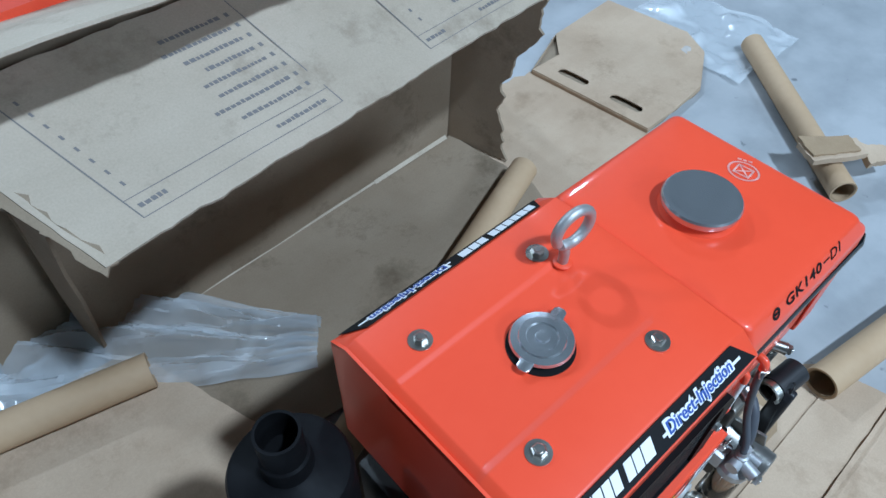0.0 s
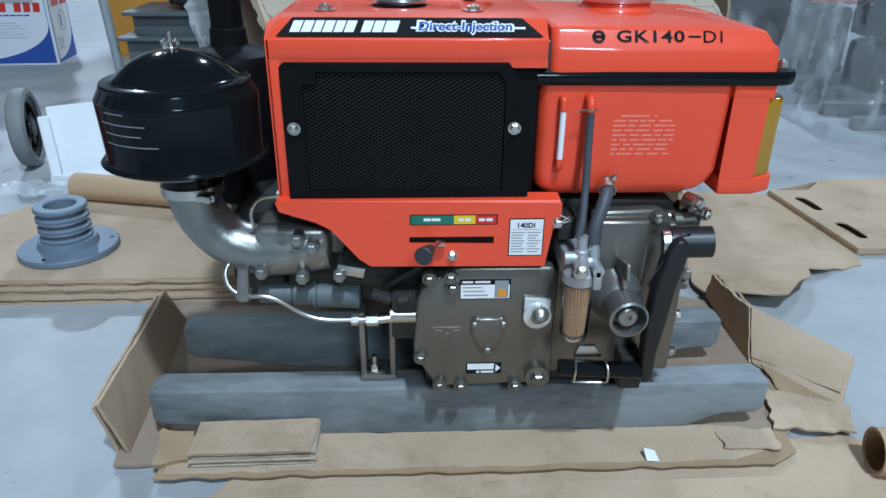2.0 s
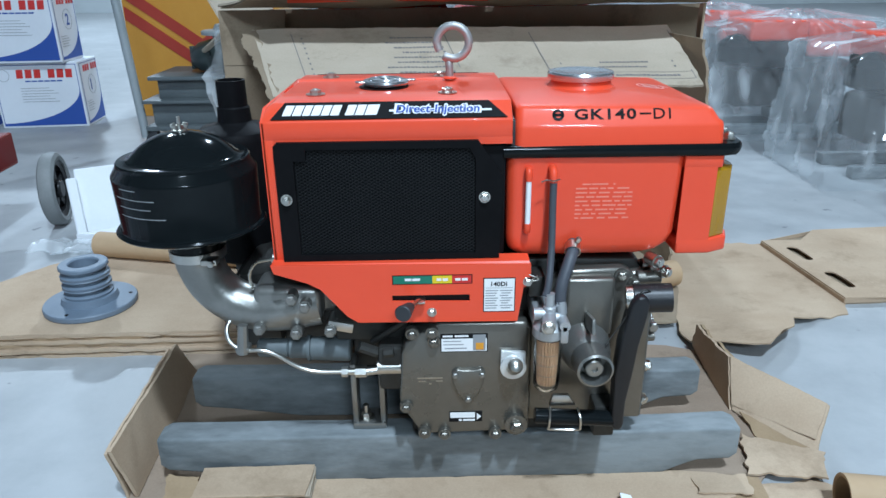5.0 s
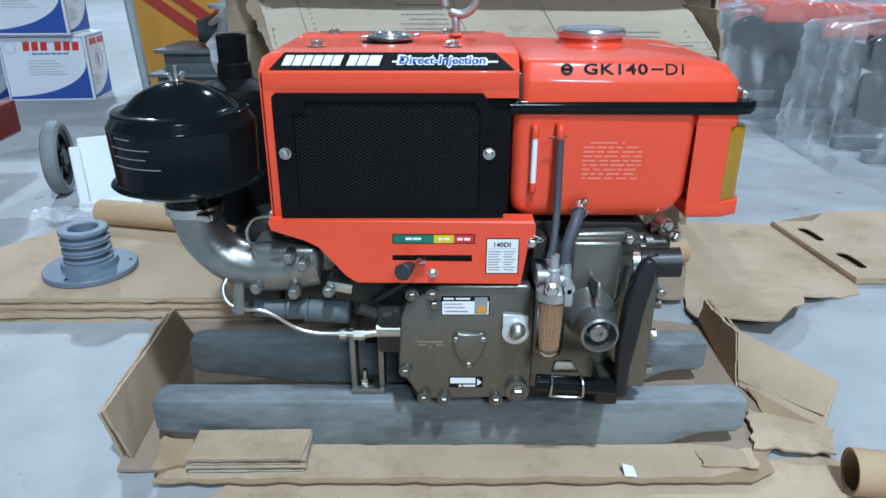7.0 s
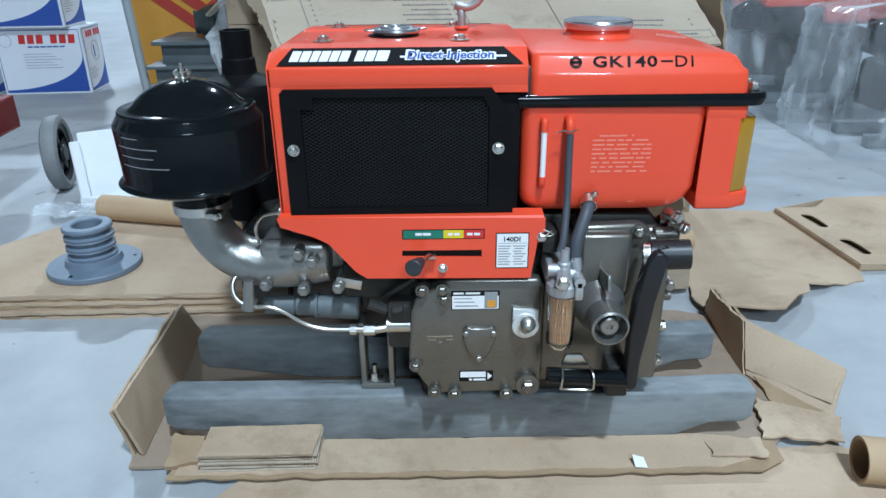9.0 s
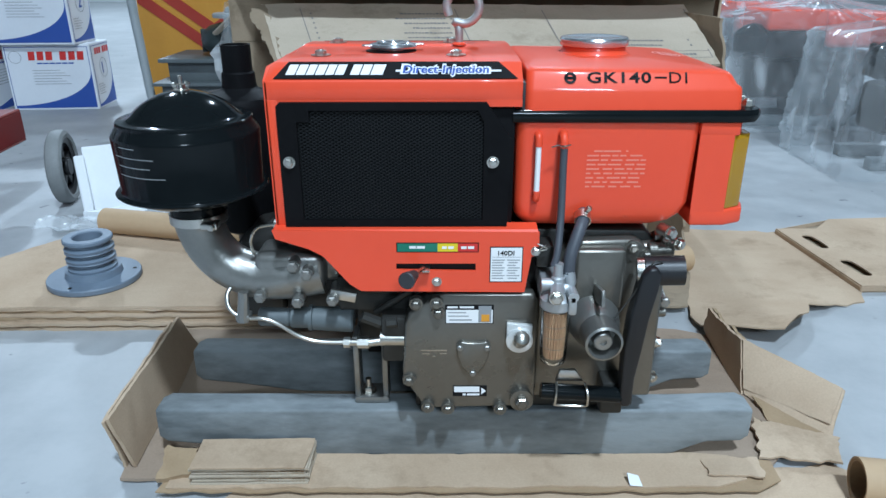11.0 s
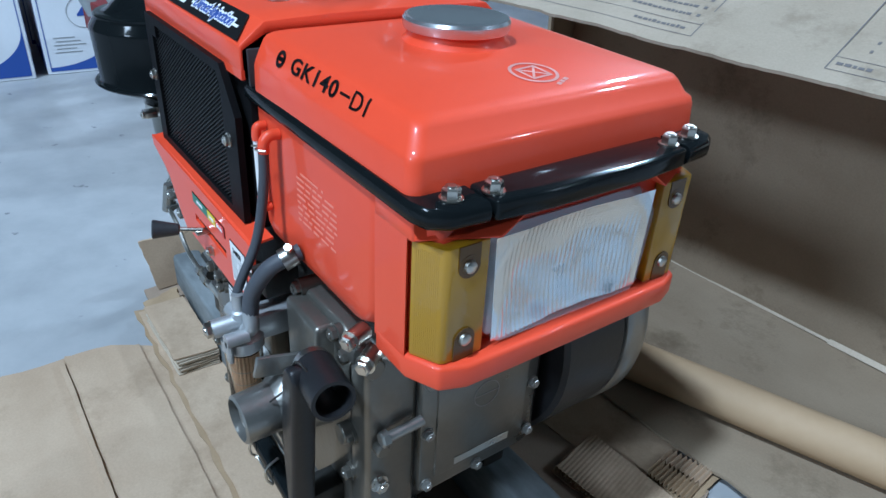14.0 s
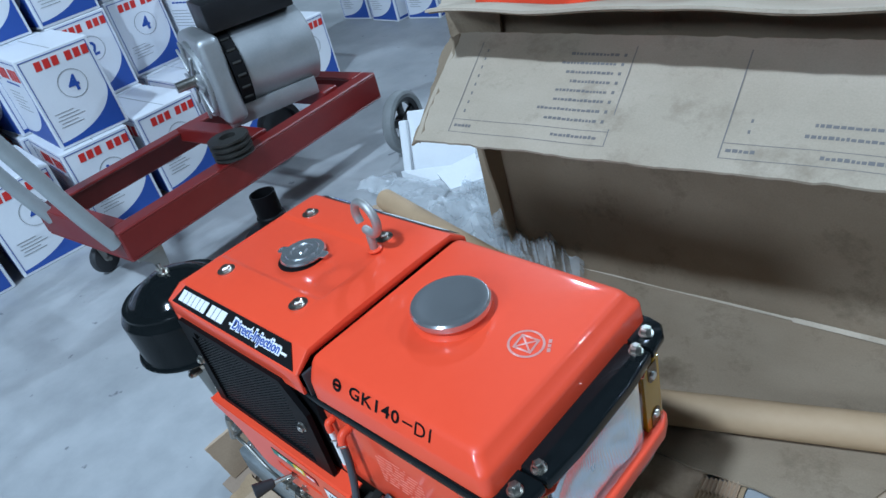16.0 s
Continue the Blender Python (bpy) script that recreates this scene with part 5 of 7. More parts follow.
part("outer_flap", panel([(0.853, 0.232, 0.022), (0.966, 0.112, 0.023), (1.006, 0.160, 0.070), (0.861, 0.287, 0.105)], 0.005, (40, 12), 0.007, 6, 0.0016), CARD, tray, "folded-out torn flap")
part("under_flap", panel([(0.854, 0.226, 0.0115), (0.951, 0.077, 0.0045), (1.015, 0.170, 0.058), (0.874, 0.297, 0.095)], 0.005, (40, 12), 0.006, 26, 0.004), CARD, tray, "torn lower layer of the folded flap")
part("torn_layer", panel([(0.862, 0.140, 0.0108), (0.935, 0.078, 0.0046), (0.945, 0.095, 0.016), (0.858, 0.205, 0.020)], 0.003, (20, 6), 0.006, 36, 0.006), CARD_EDGE, tray, "crushed fluting along the torn flap")

strip_ob = thing("cardboard_strip", "long brown cardboard strip along the tray", "cardboard", (0.3, -0.01, 0.0125))
part("under_layer", sheet([(-0.225, -0.058), (0.30, -0.056), (0.765, -0.056), (0.812, -0.03), (0.815, 0.02), (0.74, 0.032), (-0.20, 0.03)], 0.0125, 0.0026, 0.0035, seed=8), CARD_EDGE, strip_ob)
part("top_layer", sheet([(-0.210, -0.052), (0.30, -0.049), (0.700, -0.048), (0.755, -0.03), (0.745, 0.03), (0.70, 0.036), (-0.21, 0.034)], 0.0154, 0.0030, 0.0035, seed=9), CARD, strip_ob)
solo("cardboard_scrap", panel([(0.690, -0.026, 0.0192), (0.785, -0.032, 0.0192), (0.79, 0.022, 0.0200), (0.70, 0.026, 0.0192)], 0.003, (30, 14), 0.020, 44, 0.010), CARD, "crumpled torn paper on the strip end", "cardboard")
wad = thing("cardboard_wad", "folded wad of brown corrugated cardboard on the strip", "cardboard", (-0.07, -0.01, 0.019))
for k in range(8):
    z = 0.0190 + 0.0048 * k
    e, f = 0.005 * (k == 7) - 0.002 * (k % 3), 0.003 * math.sin(k * 2.1)
    part("layer", panel([(-0.170 + f, -0.046 - e, z), (0.024 - f, -0.043 - e, z), (0.026, 0.030, z), (-0.168, 0.026, z)], 0.0026, (40, 6), 0.0014, k, 0.0016), CARD if k == 7 else CARD_PALE, wad)
    if k:
        wave = [(-0.164 + 0.182 * i / 120, z - 0.0010 + 0.0009 * math.sin(i * math.pi / 2)) for i in range(121)]
        part("fluting", loft([[(x, y, zz) for x, zz in wave] + [(x, y, zz - 0.0005) for x, zz in reversed(wave)] for y in (-0.041, 0.024)]), CARD_EDGE, wad)
solo("cardboard_scrap", merge(panel([(-0.228, -0.034, 0.0195), (-0.176, -0.030, 0.0195), (-0.178, 0.034, 0.030), (-0.234, 0.034, 0.034)], 0.010, (20, 14), 0.018, 9, 0.008)), CARD_EDGE, "crumpled cardboard scrap beside the wad", "cardboard")
solo("cardboard_sheet", sheet([(-0.13, -0.70), (1.06, -0.72), (1.02, -0.28), (1.005, -0.04), (0.93, 0.02), (-0.09, -0.03), (-0.15, -0.12), (-0.155, -0.30)], 0.0, 0.0042, 0.004, seed=12), CARD, "flattened brown cardboard sheet on the concrete", "cardboard")
solo("cardboard_sheet", sheet([(-0.152, -0.200), (1.03, -0.185), (1.005, -0.076), (0.75, -0.076), (-0.12, -0.076)], 0.0044, 0.004, 0.0012, seed=31), CARD, "second flattened cardboard layer lying on the sheet", "cardboard")
solo("cardboard_strip", sheet([(-0.14, -0.212), (1.00, -0.197), (1.00, -0.188), (-0.13, -0.203)], 0.0088, 0.0035, 0.001, seed=32), CARD, "narrow folded cardboard ridge lying along the sheet", "cardboard")
stack = thing("cardboard_stack", "stacked flattened brown cardboard layers under the grey pulley", "cardboard", (-0.6, 0.8, 0.0))
z = 0.0
for k in range(9):
    thick = (0.0064, 0.0050, 0.0068, 0.0042)[k % 4]
    f = lambda y: y + 0.0026 * k + 0.006 * math.sin(k * 2.3)
    part("layer", sheet([(-1.06 + 0.02 * (k % 2), f(0.500)), (-0.75, f(0.512)), (-0.30, f(0.515)), (-0.02, f(0.535)), (-0.03, 0.62 + 0.004 * k), (-0.14, 0.98), (-0.58, 1.05), (-0.85, 1.04), (-1.04, 0.78)], z, thick, 0.004, seed=15 + k), CARD_EDGE if k in (1, 4, 6) else CARD, stack)
    z += thick + 0.0006
STACK = z
torn = sheet([(0.86, 0.50), (1.02, 0.43), (1.12, 0.52), (1.16, 0.60), (1.34, 0.66), (1.38, 0.74), (1.33, 1.17), (1.05, 1.20), (0.88, 1.08)], 0.0, 0.004, 0.010, seed=18)
for v in torn.verts:
    v.co.z += 0.060 * max(0.0, 1 - math.hypot(v.co.x - 1.06, v.co.y - 0.47) / 0.28)
solo("cardboard_sheet", torn, CARD, "torn brown cardboard sheet with a lifted corner on the concrete", "cardboard")


def hole_cell(y1, y0, hole_y):
    """A piece of board from the folded edge inwards, with a stadium-shaped hand hole through it."""
    put = lambda u, y, z: (1.325 + u + (1.155 - y) * 0.085, y, z)
    half, mid = (y1 - y0) / 2, (y1 + y0) / 2
    corner = math.degrees(math.atan2(half, 0.065))
    quarter = [0, corner / 2, corner, (corner + 90) / 2]
    angles = quarter + [180 - a for a in (90, *quarter[:0:-1])] + [180 + a for a in quarter] + [360 - a for a in (90, *quarter[:0:-1])]
    rings = []
    for z, inner in ((0.0172, False), (0.0212, False), (0.0212, True), (0.0172, True), (0.0172, False)):
        ring = []
        for a in angles:
            ca, sa = math.cos(radians(a)), math.sin(radians(a))
            if inner:
                ring.append(put(0.060 + 0.018 * ca, hole_y + 0.018 * sa + 0.038 * (1 if sa > 0 else -1 if sa < 0 else 0), z))
            else:
                k = 1 / max(abs(ca) / 0.065, abs(sa) / half, 1e-6)
                ring.append(put(0.065 + k * ca, mid + k * sa, z))
        rings.append(ring)
    bm = loft(rings, cap=False)
    bmesh.ops.remove_doubles(bm, verts=bm.verts, dist=1e-6)
    return bm


flap_box = thing("cardboard_flap", "flattened brown carton with two oval hand holes", "cardboard", (1.6, 1.0, 0.0))
OUT = [(1.325, 1.155), (1.362, 0.72), (1.66, 0.735), (1.84, 0.84), (1.90, 0.95), (1.86, 1.27), (1.54, 1.245)]
part("holed_sheet", hole_cell(1.155, 0.9375, 1.040), CARD, flap_box)
part("holed_sheet", hole_cell(0.9375, 0.72, 0.840), CARD, flap_box)
part("top_sheet", prism([(1.4552, 1.155), (1.4922, 0.72), *OUT[2:]], 0.0172, 0.0212, "z"), CARD, flap_box)
part("under_sheet", sheet(OUT, 0.0005, 0.004, 0.003, seed=41), CARD_IN, flap_box)
for k in range(len(OUT)):
    (xa, ya), (xb, yb) = OUT[k], OUT[(k + 1) % len(OUT)]
    part("folded_edge", panel([(xa, ya, 0.005), (xb, yb, 0.005), (xb, yb, 0.017), (xa, ya, 0.017)], 0.002, (12, 2), 0.0, k), CARD, flap_box)
# corrugated pieces at the lamp end
def fluting(corners, n, amp, thick):
    """Bare flutes between four corners: waves from a to b, drawn out to d and c."""
    a, b, c, d = (Vector(p) for p in corners)
    rows = []
    for lo, hi in ((a, b), (a.lerp(d, 0.5), b.lerp(c, 0.5)), (d, c)):
        top = []
        for k in range(n * 8 + 1):
            u = k / (n * 8)
            p = lo.lerp(hi, u)
            top.append(p + Vector((0, 0, amp * math.sin(u * n * 2 * math.pi) + 0.25 * amp * noise.noise(p * 60))))
        rows.append([tuple(p) for p in top] + [tuple(p - Vector((0, 0, thick))) for p in reversed(top)])
    return loft(rows)


bare = thing("corrugated_scrap", "torn scrap of bare fluted cardboard on the tray", "cardboard", (0.655, 0.535, 0.0105))
part("fluting", fluting([(0.624, 0.495, 0.020), (0.698, 0.502, 0.019), (0.690, 0.545, 0.019), (0.620, 0.531, 0.020)], 10, 0.0045, 0.0012), CARD_EDGE, bare)
part("fluting", fluting([(0.619, 0.533, 0.022), (0.690, 0.547, 0.021), (0.684, 0.588, 0.020), (0.616, 0.562, 0.022)], 9, 0.0042, 0.0012), CARD, bare)
part("backing_sheet", panel([(0.622, 0.493, 0.0112), (0.705, 0.500, 0.0112), (0.694, 0.592, 0.0112), (0.612, 0.566, 0.0112)], 0.0012, (20, 16), 0.002, 53, 0.006), CARD_EDGE, bare)
ribbed = thing("cardboard_scrap", "ribbed brown cardboard scrap torn open beside the skid", "cardboard", (0.575, 0.43, 0.0105))
part("face_sheet", fluting([(0.545, 0.378, 0.026), (0.726, 0.397, 0.022), (0.704, 0.489, 0.022), (0.521, 0.478, 0.026)], 27, 0.0005, 0.0010), CARD, ribbed)
part("fluting", fluting([(0.542, 0.374, 0.0205), (0.724, 0.393, 0.0175), (0.702, 0.487, 0.0175), (0.520, 0.476, 0.0205)], 27, 0.0028, 0.0010), CARD_EDGE, ribbed)
part("backing_sheet", panel([(0.540, 0.372, 0.0140), (0.728, 0.391, 0.0125), (0.706, 0.492, 0.0125), (0.516, 0.480, 0.0140)], 0.0012, (30, 16), 0.001, 54, 0.003), CARD, ribbed)
solo("cardboard_sheet", panel([(0.452, 0.436, 0.0112), (0.630, 0.452, 0.0112), (0.620, 0.585, 0.0112), (0.444, 0.570, 0.0112)], 0.0022, (26, 20), 0.001, 3, 0.0015), CARD, "flat brown cardboard piece under the ribbed scrap", "cardboard")
solo("cardboard_scrap", panel([(0.805, 0.030, 0.0130), (0.937, 0.010, 0.0110), (0.972, 0.085, 0.0110), (0.83, 0.135, 0.0135)], 0.004, (28, 18), 0.009, 7, 0.010), CARD, "torn brown cardboard scrap by the skid end", "cardboard")
solo("foam_chip", panel([(0.555, -0.045, 0.016), (0.575, -0.047, 0.016), (0.572, -0.028, 0.022), (0.552, -0.03, 0.03)], 0.006, (3, 3), 0.003, 7), FOAM, "small white foam chip on the cardboard strip", "foam")


def card_tube(a, b, r, label="long brown cardboard tube lying on the floor"):
    """A wound tube: a smooth outer wall and a rougher liner that ends just short of it."""
    a, b = Vector(a), Vector(b)
    d = (b - a).normalized() * 0.0015
    tube = thing("cardboard_tube", label, "tube", tuple(a - Vector((0, 0, r))), "cardboard tubes")
    part("wall", hollow(a, b, r, 0.0035, 32), TUBE, tube)
    part("inner_liner", hollow(a + d, b - d, r - 0.0037, 0.0030, 32), CARD_EDGE, tube, "rough brown inner liner")


card_tube((0.915, -0.062, 0.042), (1.75, -0.20, 0.042), 0.038)
card_tube((-0.785, 1.035, STACK + 0.038), (-0.135, 0.885, STACK + 0.038), 0.038)
card_tube((0.02, 0.485, 0.0610), (0.92, 0.818, 0.0610), 0.037)
card_tube((1.52, 0.19, 0.038), (1.98, 0.75, 0.038), 0.036)
fold = thing("cardboard_scrap", "folded brown cardboard wad lying over a tube", "cardboard", (1.6, 0.3, 0.0))
part("wad_layer", panel([(1.50, 0.29, 0.076), (1.64, 0.205, 0.076), (1.68, 0.26, 0.074), (1.54, 0.36, 0.074)], 0.016, (16, 10), 0.010, 8, 0.006), CARD, fold)
part("wad_layer", panel([(1.51, 0.30, 0.094), (1.63, 0.225, 0.094), (1.67, 0.28, 0.092), (1.55, 0.37, 0.092)], 0.012, (16, 10), 0.012, 18, 0.006), CARD_EDGE, fold)
part("wad_end", panel([(1.63, 0.19, 0.060), (1.72, 0.15, 0.050), (1.75, 0.20, 0.050), (1.67, 0.25, 0.070)], 0.020, (10, 8), 0.012, 28, 0.008), CARD, fold)

# ---------- grey pulley ----------
P = (-0.662, 0.690, STACK)
pul = thing("grey_pulley", "blue-grey painted stepped pulley on a cardboard sheet", "pulley", P)
part("flange", lathe([(0.112, 0.0), (0.114, 0.003), (0.114, 0.013), (0.112, 0.016), (0.07, 0.018), (0.066, 0.034), (0.05, 0.036)], P, (0, 0, 1), 56), BLUEGREY, pul, angle=30)
groove = [(0.050, 0.030)]
for k in range(3):
    z = 0.034 + 0.026 * k
    groove += [(0.058, z), (0.0595, z + 0.007), (0.048, z + 0.014), (0.048, z + 0.017), (0.0595, z + 0.024)]
groove += [(0.0595, 0.117), (0.057, 0.120), (0.038, 0.120), (0.035, 0.117), (0.034, 0.04)]
part("grooved_hub", lathe(groove, P, (0, 0, 1), 48), BLUEGREY, pul, angle=25)
# Black discs on the solid flange paint in the dark of three bolt holes.
for a in (20, 140, 260):
    part("bolt_hole_shade", lathe([(0.005, 0), (0.005, 0.001)], (P[0] + 0.097 * math.cos(radians(a)), P[1] + 0.097 * math.sin(radians(a)), P[2] + 0.0165), (0, 0, 1), 14), BLACK_PRINT, pul)

# ---------- opened carton ----------
carton = thing("opened_carton", "large opened brown carton with a printed flap hanging forward", "carton", (0.35, 1.05, 0.004))
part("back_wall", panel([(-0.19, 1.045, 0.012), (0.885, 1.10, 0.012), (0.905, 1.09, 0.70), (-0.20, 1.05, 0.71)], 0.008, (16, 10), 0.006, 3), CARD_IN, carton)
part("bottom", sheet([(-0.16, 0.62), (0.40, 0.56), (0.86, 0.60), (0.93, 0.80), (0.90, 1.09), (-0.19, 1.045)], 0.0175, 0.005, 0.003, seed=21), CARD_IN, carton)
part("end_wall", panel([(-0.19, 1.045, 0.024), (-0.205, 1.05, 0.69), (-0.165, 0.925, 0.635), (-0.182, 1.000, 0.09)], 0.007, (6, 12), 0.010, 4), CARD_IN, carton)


def torn_end():
    rnd = random.Random(5)
    pts = [(1.10, 0.012), (0.91, 0.014)]
    for k in range(1, 56):
        z = 0.70 * k / 56
        pts.append((0.90 + 0.045 * math.sin(z * 9) + 0.030 * noise.noise(Vector((z * 13, 3, 0))) + 0.012 * noise.noise(Vector((z * 47, 8, 0))) + rnd.uniform(-0.002, 0.002), z))
    pts += [(0.92, 0.69), (1.095, 0.695)]
    bm = prism(pts, 0.888, 0.895, "x")
    for v in bm.verts:
        v.co.x += (1.10 - v.co.y) * 0.30
    return bm


part("edge_tape", panel([(-0.18, 1.038, 0.0230), (0.60, 1.074, 0.0230), (0.60, 1.079, 0.027), (-0.18, 1.043, 0.027)], 0.0015, (16, 1), 0.003, 4), CARD_PALE, carton, "pale torn paper along the fold")
part("edge_tape", panel([(0.60, 1.069, 0.0235), (0.875, 1.082, 0.0235), (0.875, 1.090, 0.033), (0.60, 1.078, 0.031)], 0.002, (12, 3), 0.004, 6), CARD_PALE, carton, "pale torn paper along the fold")
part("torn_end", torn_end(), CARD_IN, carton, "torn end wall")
FA, FB, FC, FD = Vector((-0.250, 1.045, 0.712)), Vector((0.915, 1.09, 0.704)), Vector((0.93, 0.80, 0.585)), Vector((-0.135, 0.705, 0.585))
flap = part("printed_flap", panel([FD, FC, FB, FA], 0.006, (60, 16), 0.006, 11, 0.004), CARD_PALE, carton, "pale flap with upside-down print")
part("torn_edge", panel([FD + Vector((-0.004, -0.006, -0.012)), FD + Vector((0.02, 0.0, -0.006)), FA + Vector((0.012, -0.01, -0.008)), FA + Vector((-0.03, -0.01, -0.022))], 0.006, (6, 30), 0.022, 17, 0.012), CARD_IN, carton, "torn, folded flap edge")


def on_flap(u, v):
    """A place on the flap: u along it from the pulley's side, v from its hinge to its free edge."""
    top, low = FA.lerp(FB, u), FD.lerp(FC, u)
    return top.lerp(low, v)


fn = (FC - FD).cross(FA - FD).normalized()


def flap_bars(bars):
    bm = bmesh.new()
    for u0, u1, v0, v1 in bars:
        n = max(1, int((u1 - u0) / 0.06))
        for k in range(n):
            a, b = u0 + (u1 - u0) * k / n, u0 + (u1 - u0) * (k + 1) / n
            qs = []
            for u, v in ((a, v0), (b, v0), (b, v1), (a, v1)):
                p = on_flap(u, v)
                p = p + fn * (0.0068 + 0.006 * noise.noise(p * 5 + Vector((11, 0, 0))))
                qs.append(bm.verts.new(p))
            bm.faces.new(qs)
    return bm


rnd = random.Random(8)
lines, words = [], []
for u0, u1 in ((0.085, 0.447), (0.651, 0.992)):
    lines += [(u0, u1, 0.905, 0.909), (u0, u0 + 0.002, 0.10, 0.905), (u1 - 0.002, u1, 0.10, 0.905), (u0, u1, 0.80, 0.804)]
for k in range(8):
    v = 0.17 + 0.078 * k
    words.append((0.425, 0.431, v, v + 0.026))
    u = 0.415
    end = 0.415 - (0.085 + 0.05 * rnd.random())
    while u > end:
        wd = rnd.uniform(0.004, 0.009)
        words.append((u - wd, u, v + rnd.uniform(0, 0.008), v + 0.025))
        u -= wd + 0.002
    words.append((0.105, 0.109, v, v + 0.026))
for v, a, b in ((0.838, 0.33, 0.42), (0.838, 0.095, 0.135), (0.70, 0.77, 0.88), (0.62, 0.78, 0.89), (0.838, 0.66, 0.705), (0.838, 0.80, 0.95)):
    u = a
    while u < b:
        wd = rnd.uniform(0.004, 0.009)
        words.append((u, u + wd, v + rnd.uniform(0, 0.008), v + 0.026))
        u += wd + 0.002
for v in (0.62, 0.70):
    words += [(0.685, 0.689, v, v + 0.026), (0.955, 0.959, v, v + 0.026)]
tagged(part("print_frame", flap_bars(lines), INK, flap), kind="stuff")
tagged(part("print_text", flap_bars(words), INK, flap, "small dark bars of print"), kind="stuff")

# carton behind, with a wrapped engine on it
back = thing("brown_carton", "brown carton with an open pale top flap", "carton", (0.35, 1.55, 0))
# Front wall stops short so that a shaded recess forms below the top flap.
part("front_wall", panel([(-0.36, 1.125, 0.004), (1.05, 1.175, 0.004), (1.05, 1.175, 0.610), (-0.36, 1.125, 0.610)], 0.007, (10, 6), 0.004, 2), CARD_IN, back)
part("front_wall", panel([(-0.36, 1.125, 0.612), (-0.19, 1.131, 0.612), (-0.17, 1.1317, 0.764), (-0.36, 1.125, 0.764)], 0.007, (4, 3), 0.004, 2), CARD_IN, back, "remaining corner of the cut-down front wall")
# Added brown sheet backs the recess, so it reads as a dark gap.
part("recess_backing", panel([(-0.35, 1.146, 0.500), (1.04, 1.195, 0.500), (1.04, 1.200, 0.762), (-0.35, 1.152, 0.762)], 0.005, (24, 8), 0.006, 8, 0.003), CARD_IN, back, "brown sheet added to back the shaded opening")
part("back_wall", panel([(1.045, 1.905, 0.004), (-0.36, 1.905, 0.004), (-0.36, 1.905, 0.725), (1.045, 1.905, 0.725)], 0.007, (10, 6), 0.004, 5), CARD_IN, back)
part("end_wall", panel([(-0.36, 1.90, 0.004), (-0.36, 1.135, 0.004), (-0.36, 1.135, 0.725), (-0.36, 1.90, 0.725)], 0.007, (6, 6), 0.004, 3), CARD, back)
# No opening is cut: a black plate stands in for the hole's dark inside.
part("hand_hole_shade", merge(box(-0.3685, -0.3675, 1.46, 1.58, 0.58, 0.62, 0)), BLACK_PRINT, back)
part("end_wall", panel([(1.05, 1.185, 0.004), (1.05, 1.90, 0.004), (1.05, 1.90, 0.725), (1.05, 1.185, 0.765)], 0.007, (6, 6), 0.004, 4), CARD, back)
part("top_flap", panel([(-0.16, 0.860, 0.828), (1.04, 0.925, 0.825), (1.06, 1.180, 0.770), (-0.36, 1.125, 0.770)], 0.006, (60, 16), 0.012, 9, 0.006), CARD_PALE, back, "pale raised top flap")
# Browner sheet added under the flap; its tone carries the shade there.
part("flap_lining", panel([(-0.158, 0.866, 0.8225), (1.036, 0.931, 0.8195), (1.052, 1.168, 0.7665), (-0.350, 1.116, 0.7665)], 0.003, (60, 16), 0.012, 9, 0.004), CARD_IN, back, "brown panel darkening the shaded underside of the top flap")
part("side_top_flap", panel([(-0.37, 1.90, 0.73), (-0.37, 1.20, 0.73), (-0.405, 1.19, 0.80), (-0.42, 1.84, 0.79)], 0.006, (8, 5), 0.012, 19), CARD_PALE, back, "pale raised side flap")


def crumpled(size, at, amp, seed, cuts=(36, 36), drape=None):
    """A crumpled sheet of film of a given size; drape gives the height under it."""
    bm = bmesh.new()
    nx, ny = cuts
    rows = []
    for j in range(ny + 1):
        row = []
        for i in range(nx + 1):
            u, v = i / nx - 0.5, j / ny - 0.5
            x, y = at[0] + u * size[0], at[1] + v * size[1]
            q = Vector((x * 5 + seed, y * 5, 0))
            h = abs(noise.noise(q)) + 0.5 * abs(noise.noise(q * 2.3)) + 0.25 * abs(noise.noise(q * 5.1))
            z = at[2] + amp * h
            if drape:
                z = drape(x, y) + amp * h
            row.append(bm.verts.new((x + amp * 0.6 * noise.noise(q * 1.7 + Vector((9, 0, 0))), y + amp * 0.6 * noise.noise(q * 1.7 + Vector((0, 9, 0))), z)))
        rows.append(row)
    for a, b in zip(rows, rows[1:]):
        for i in range(nx):
            bm.faces.new((a[i], a[i + 1], b[i + 1], b[i]))
    return bm


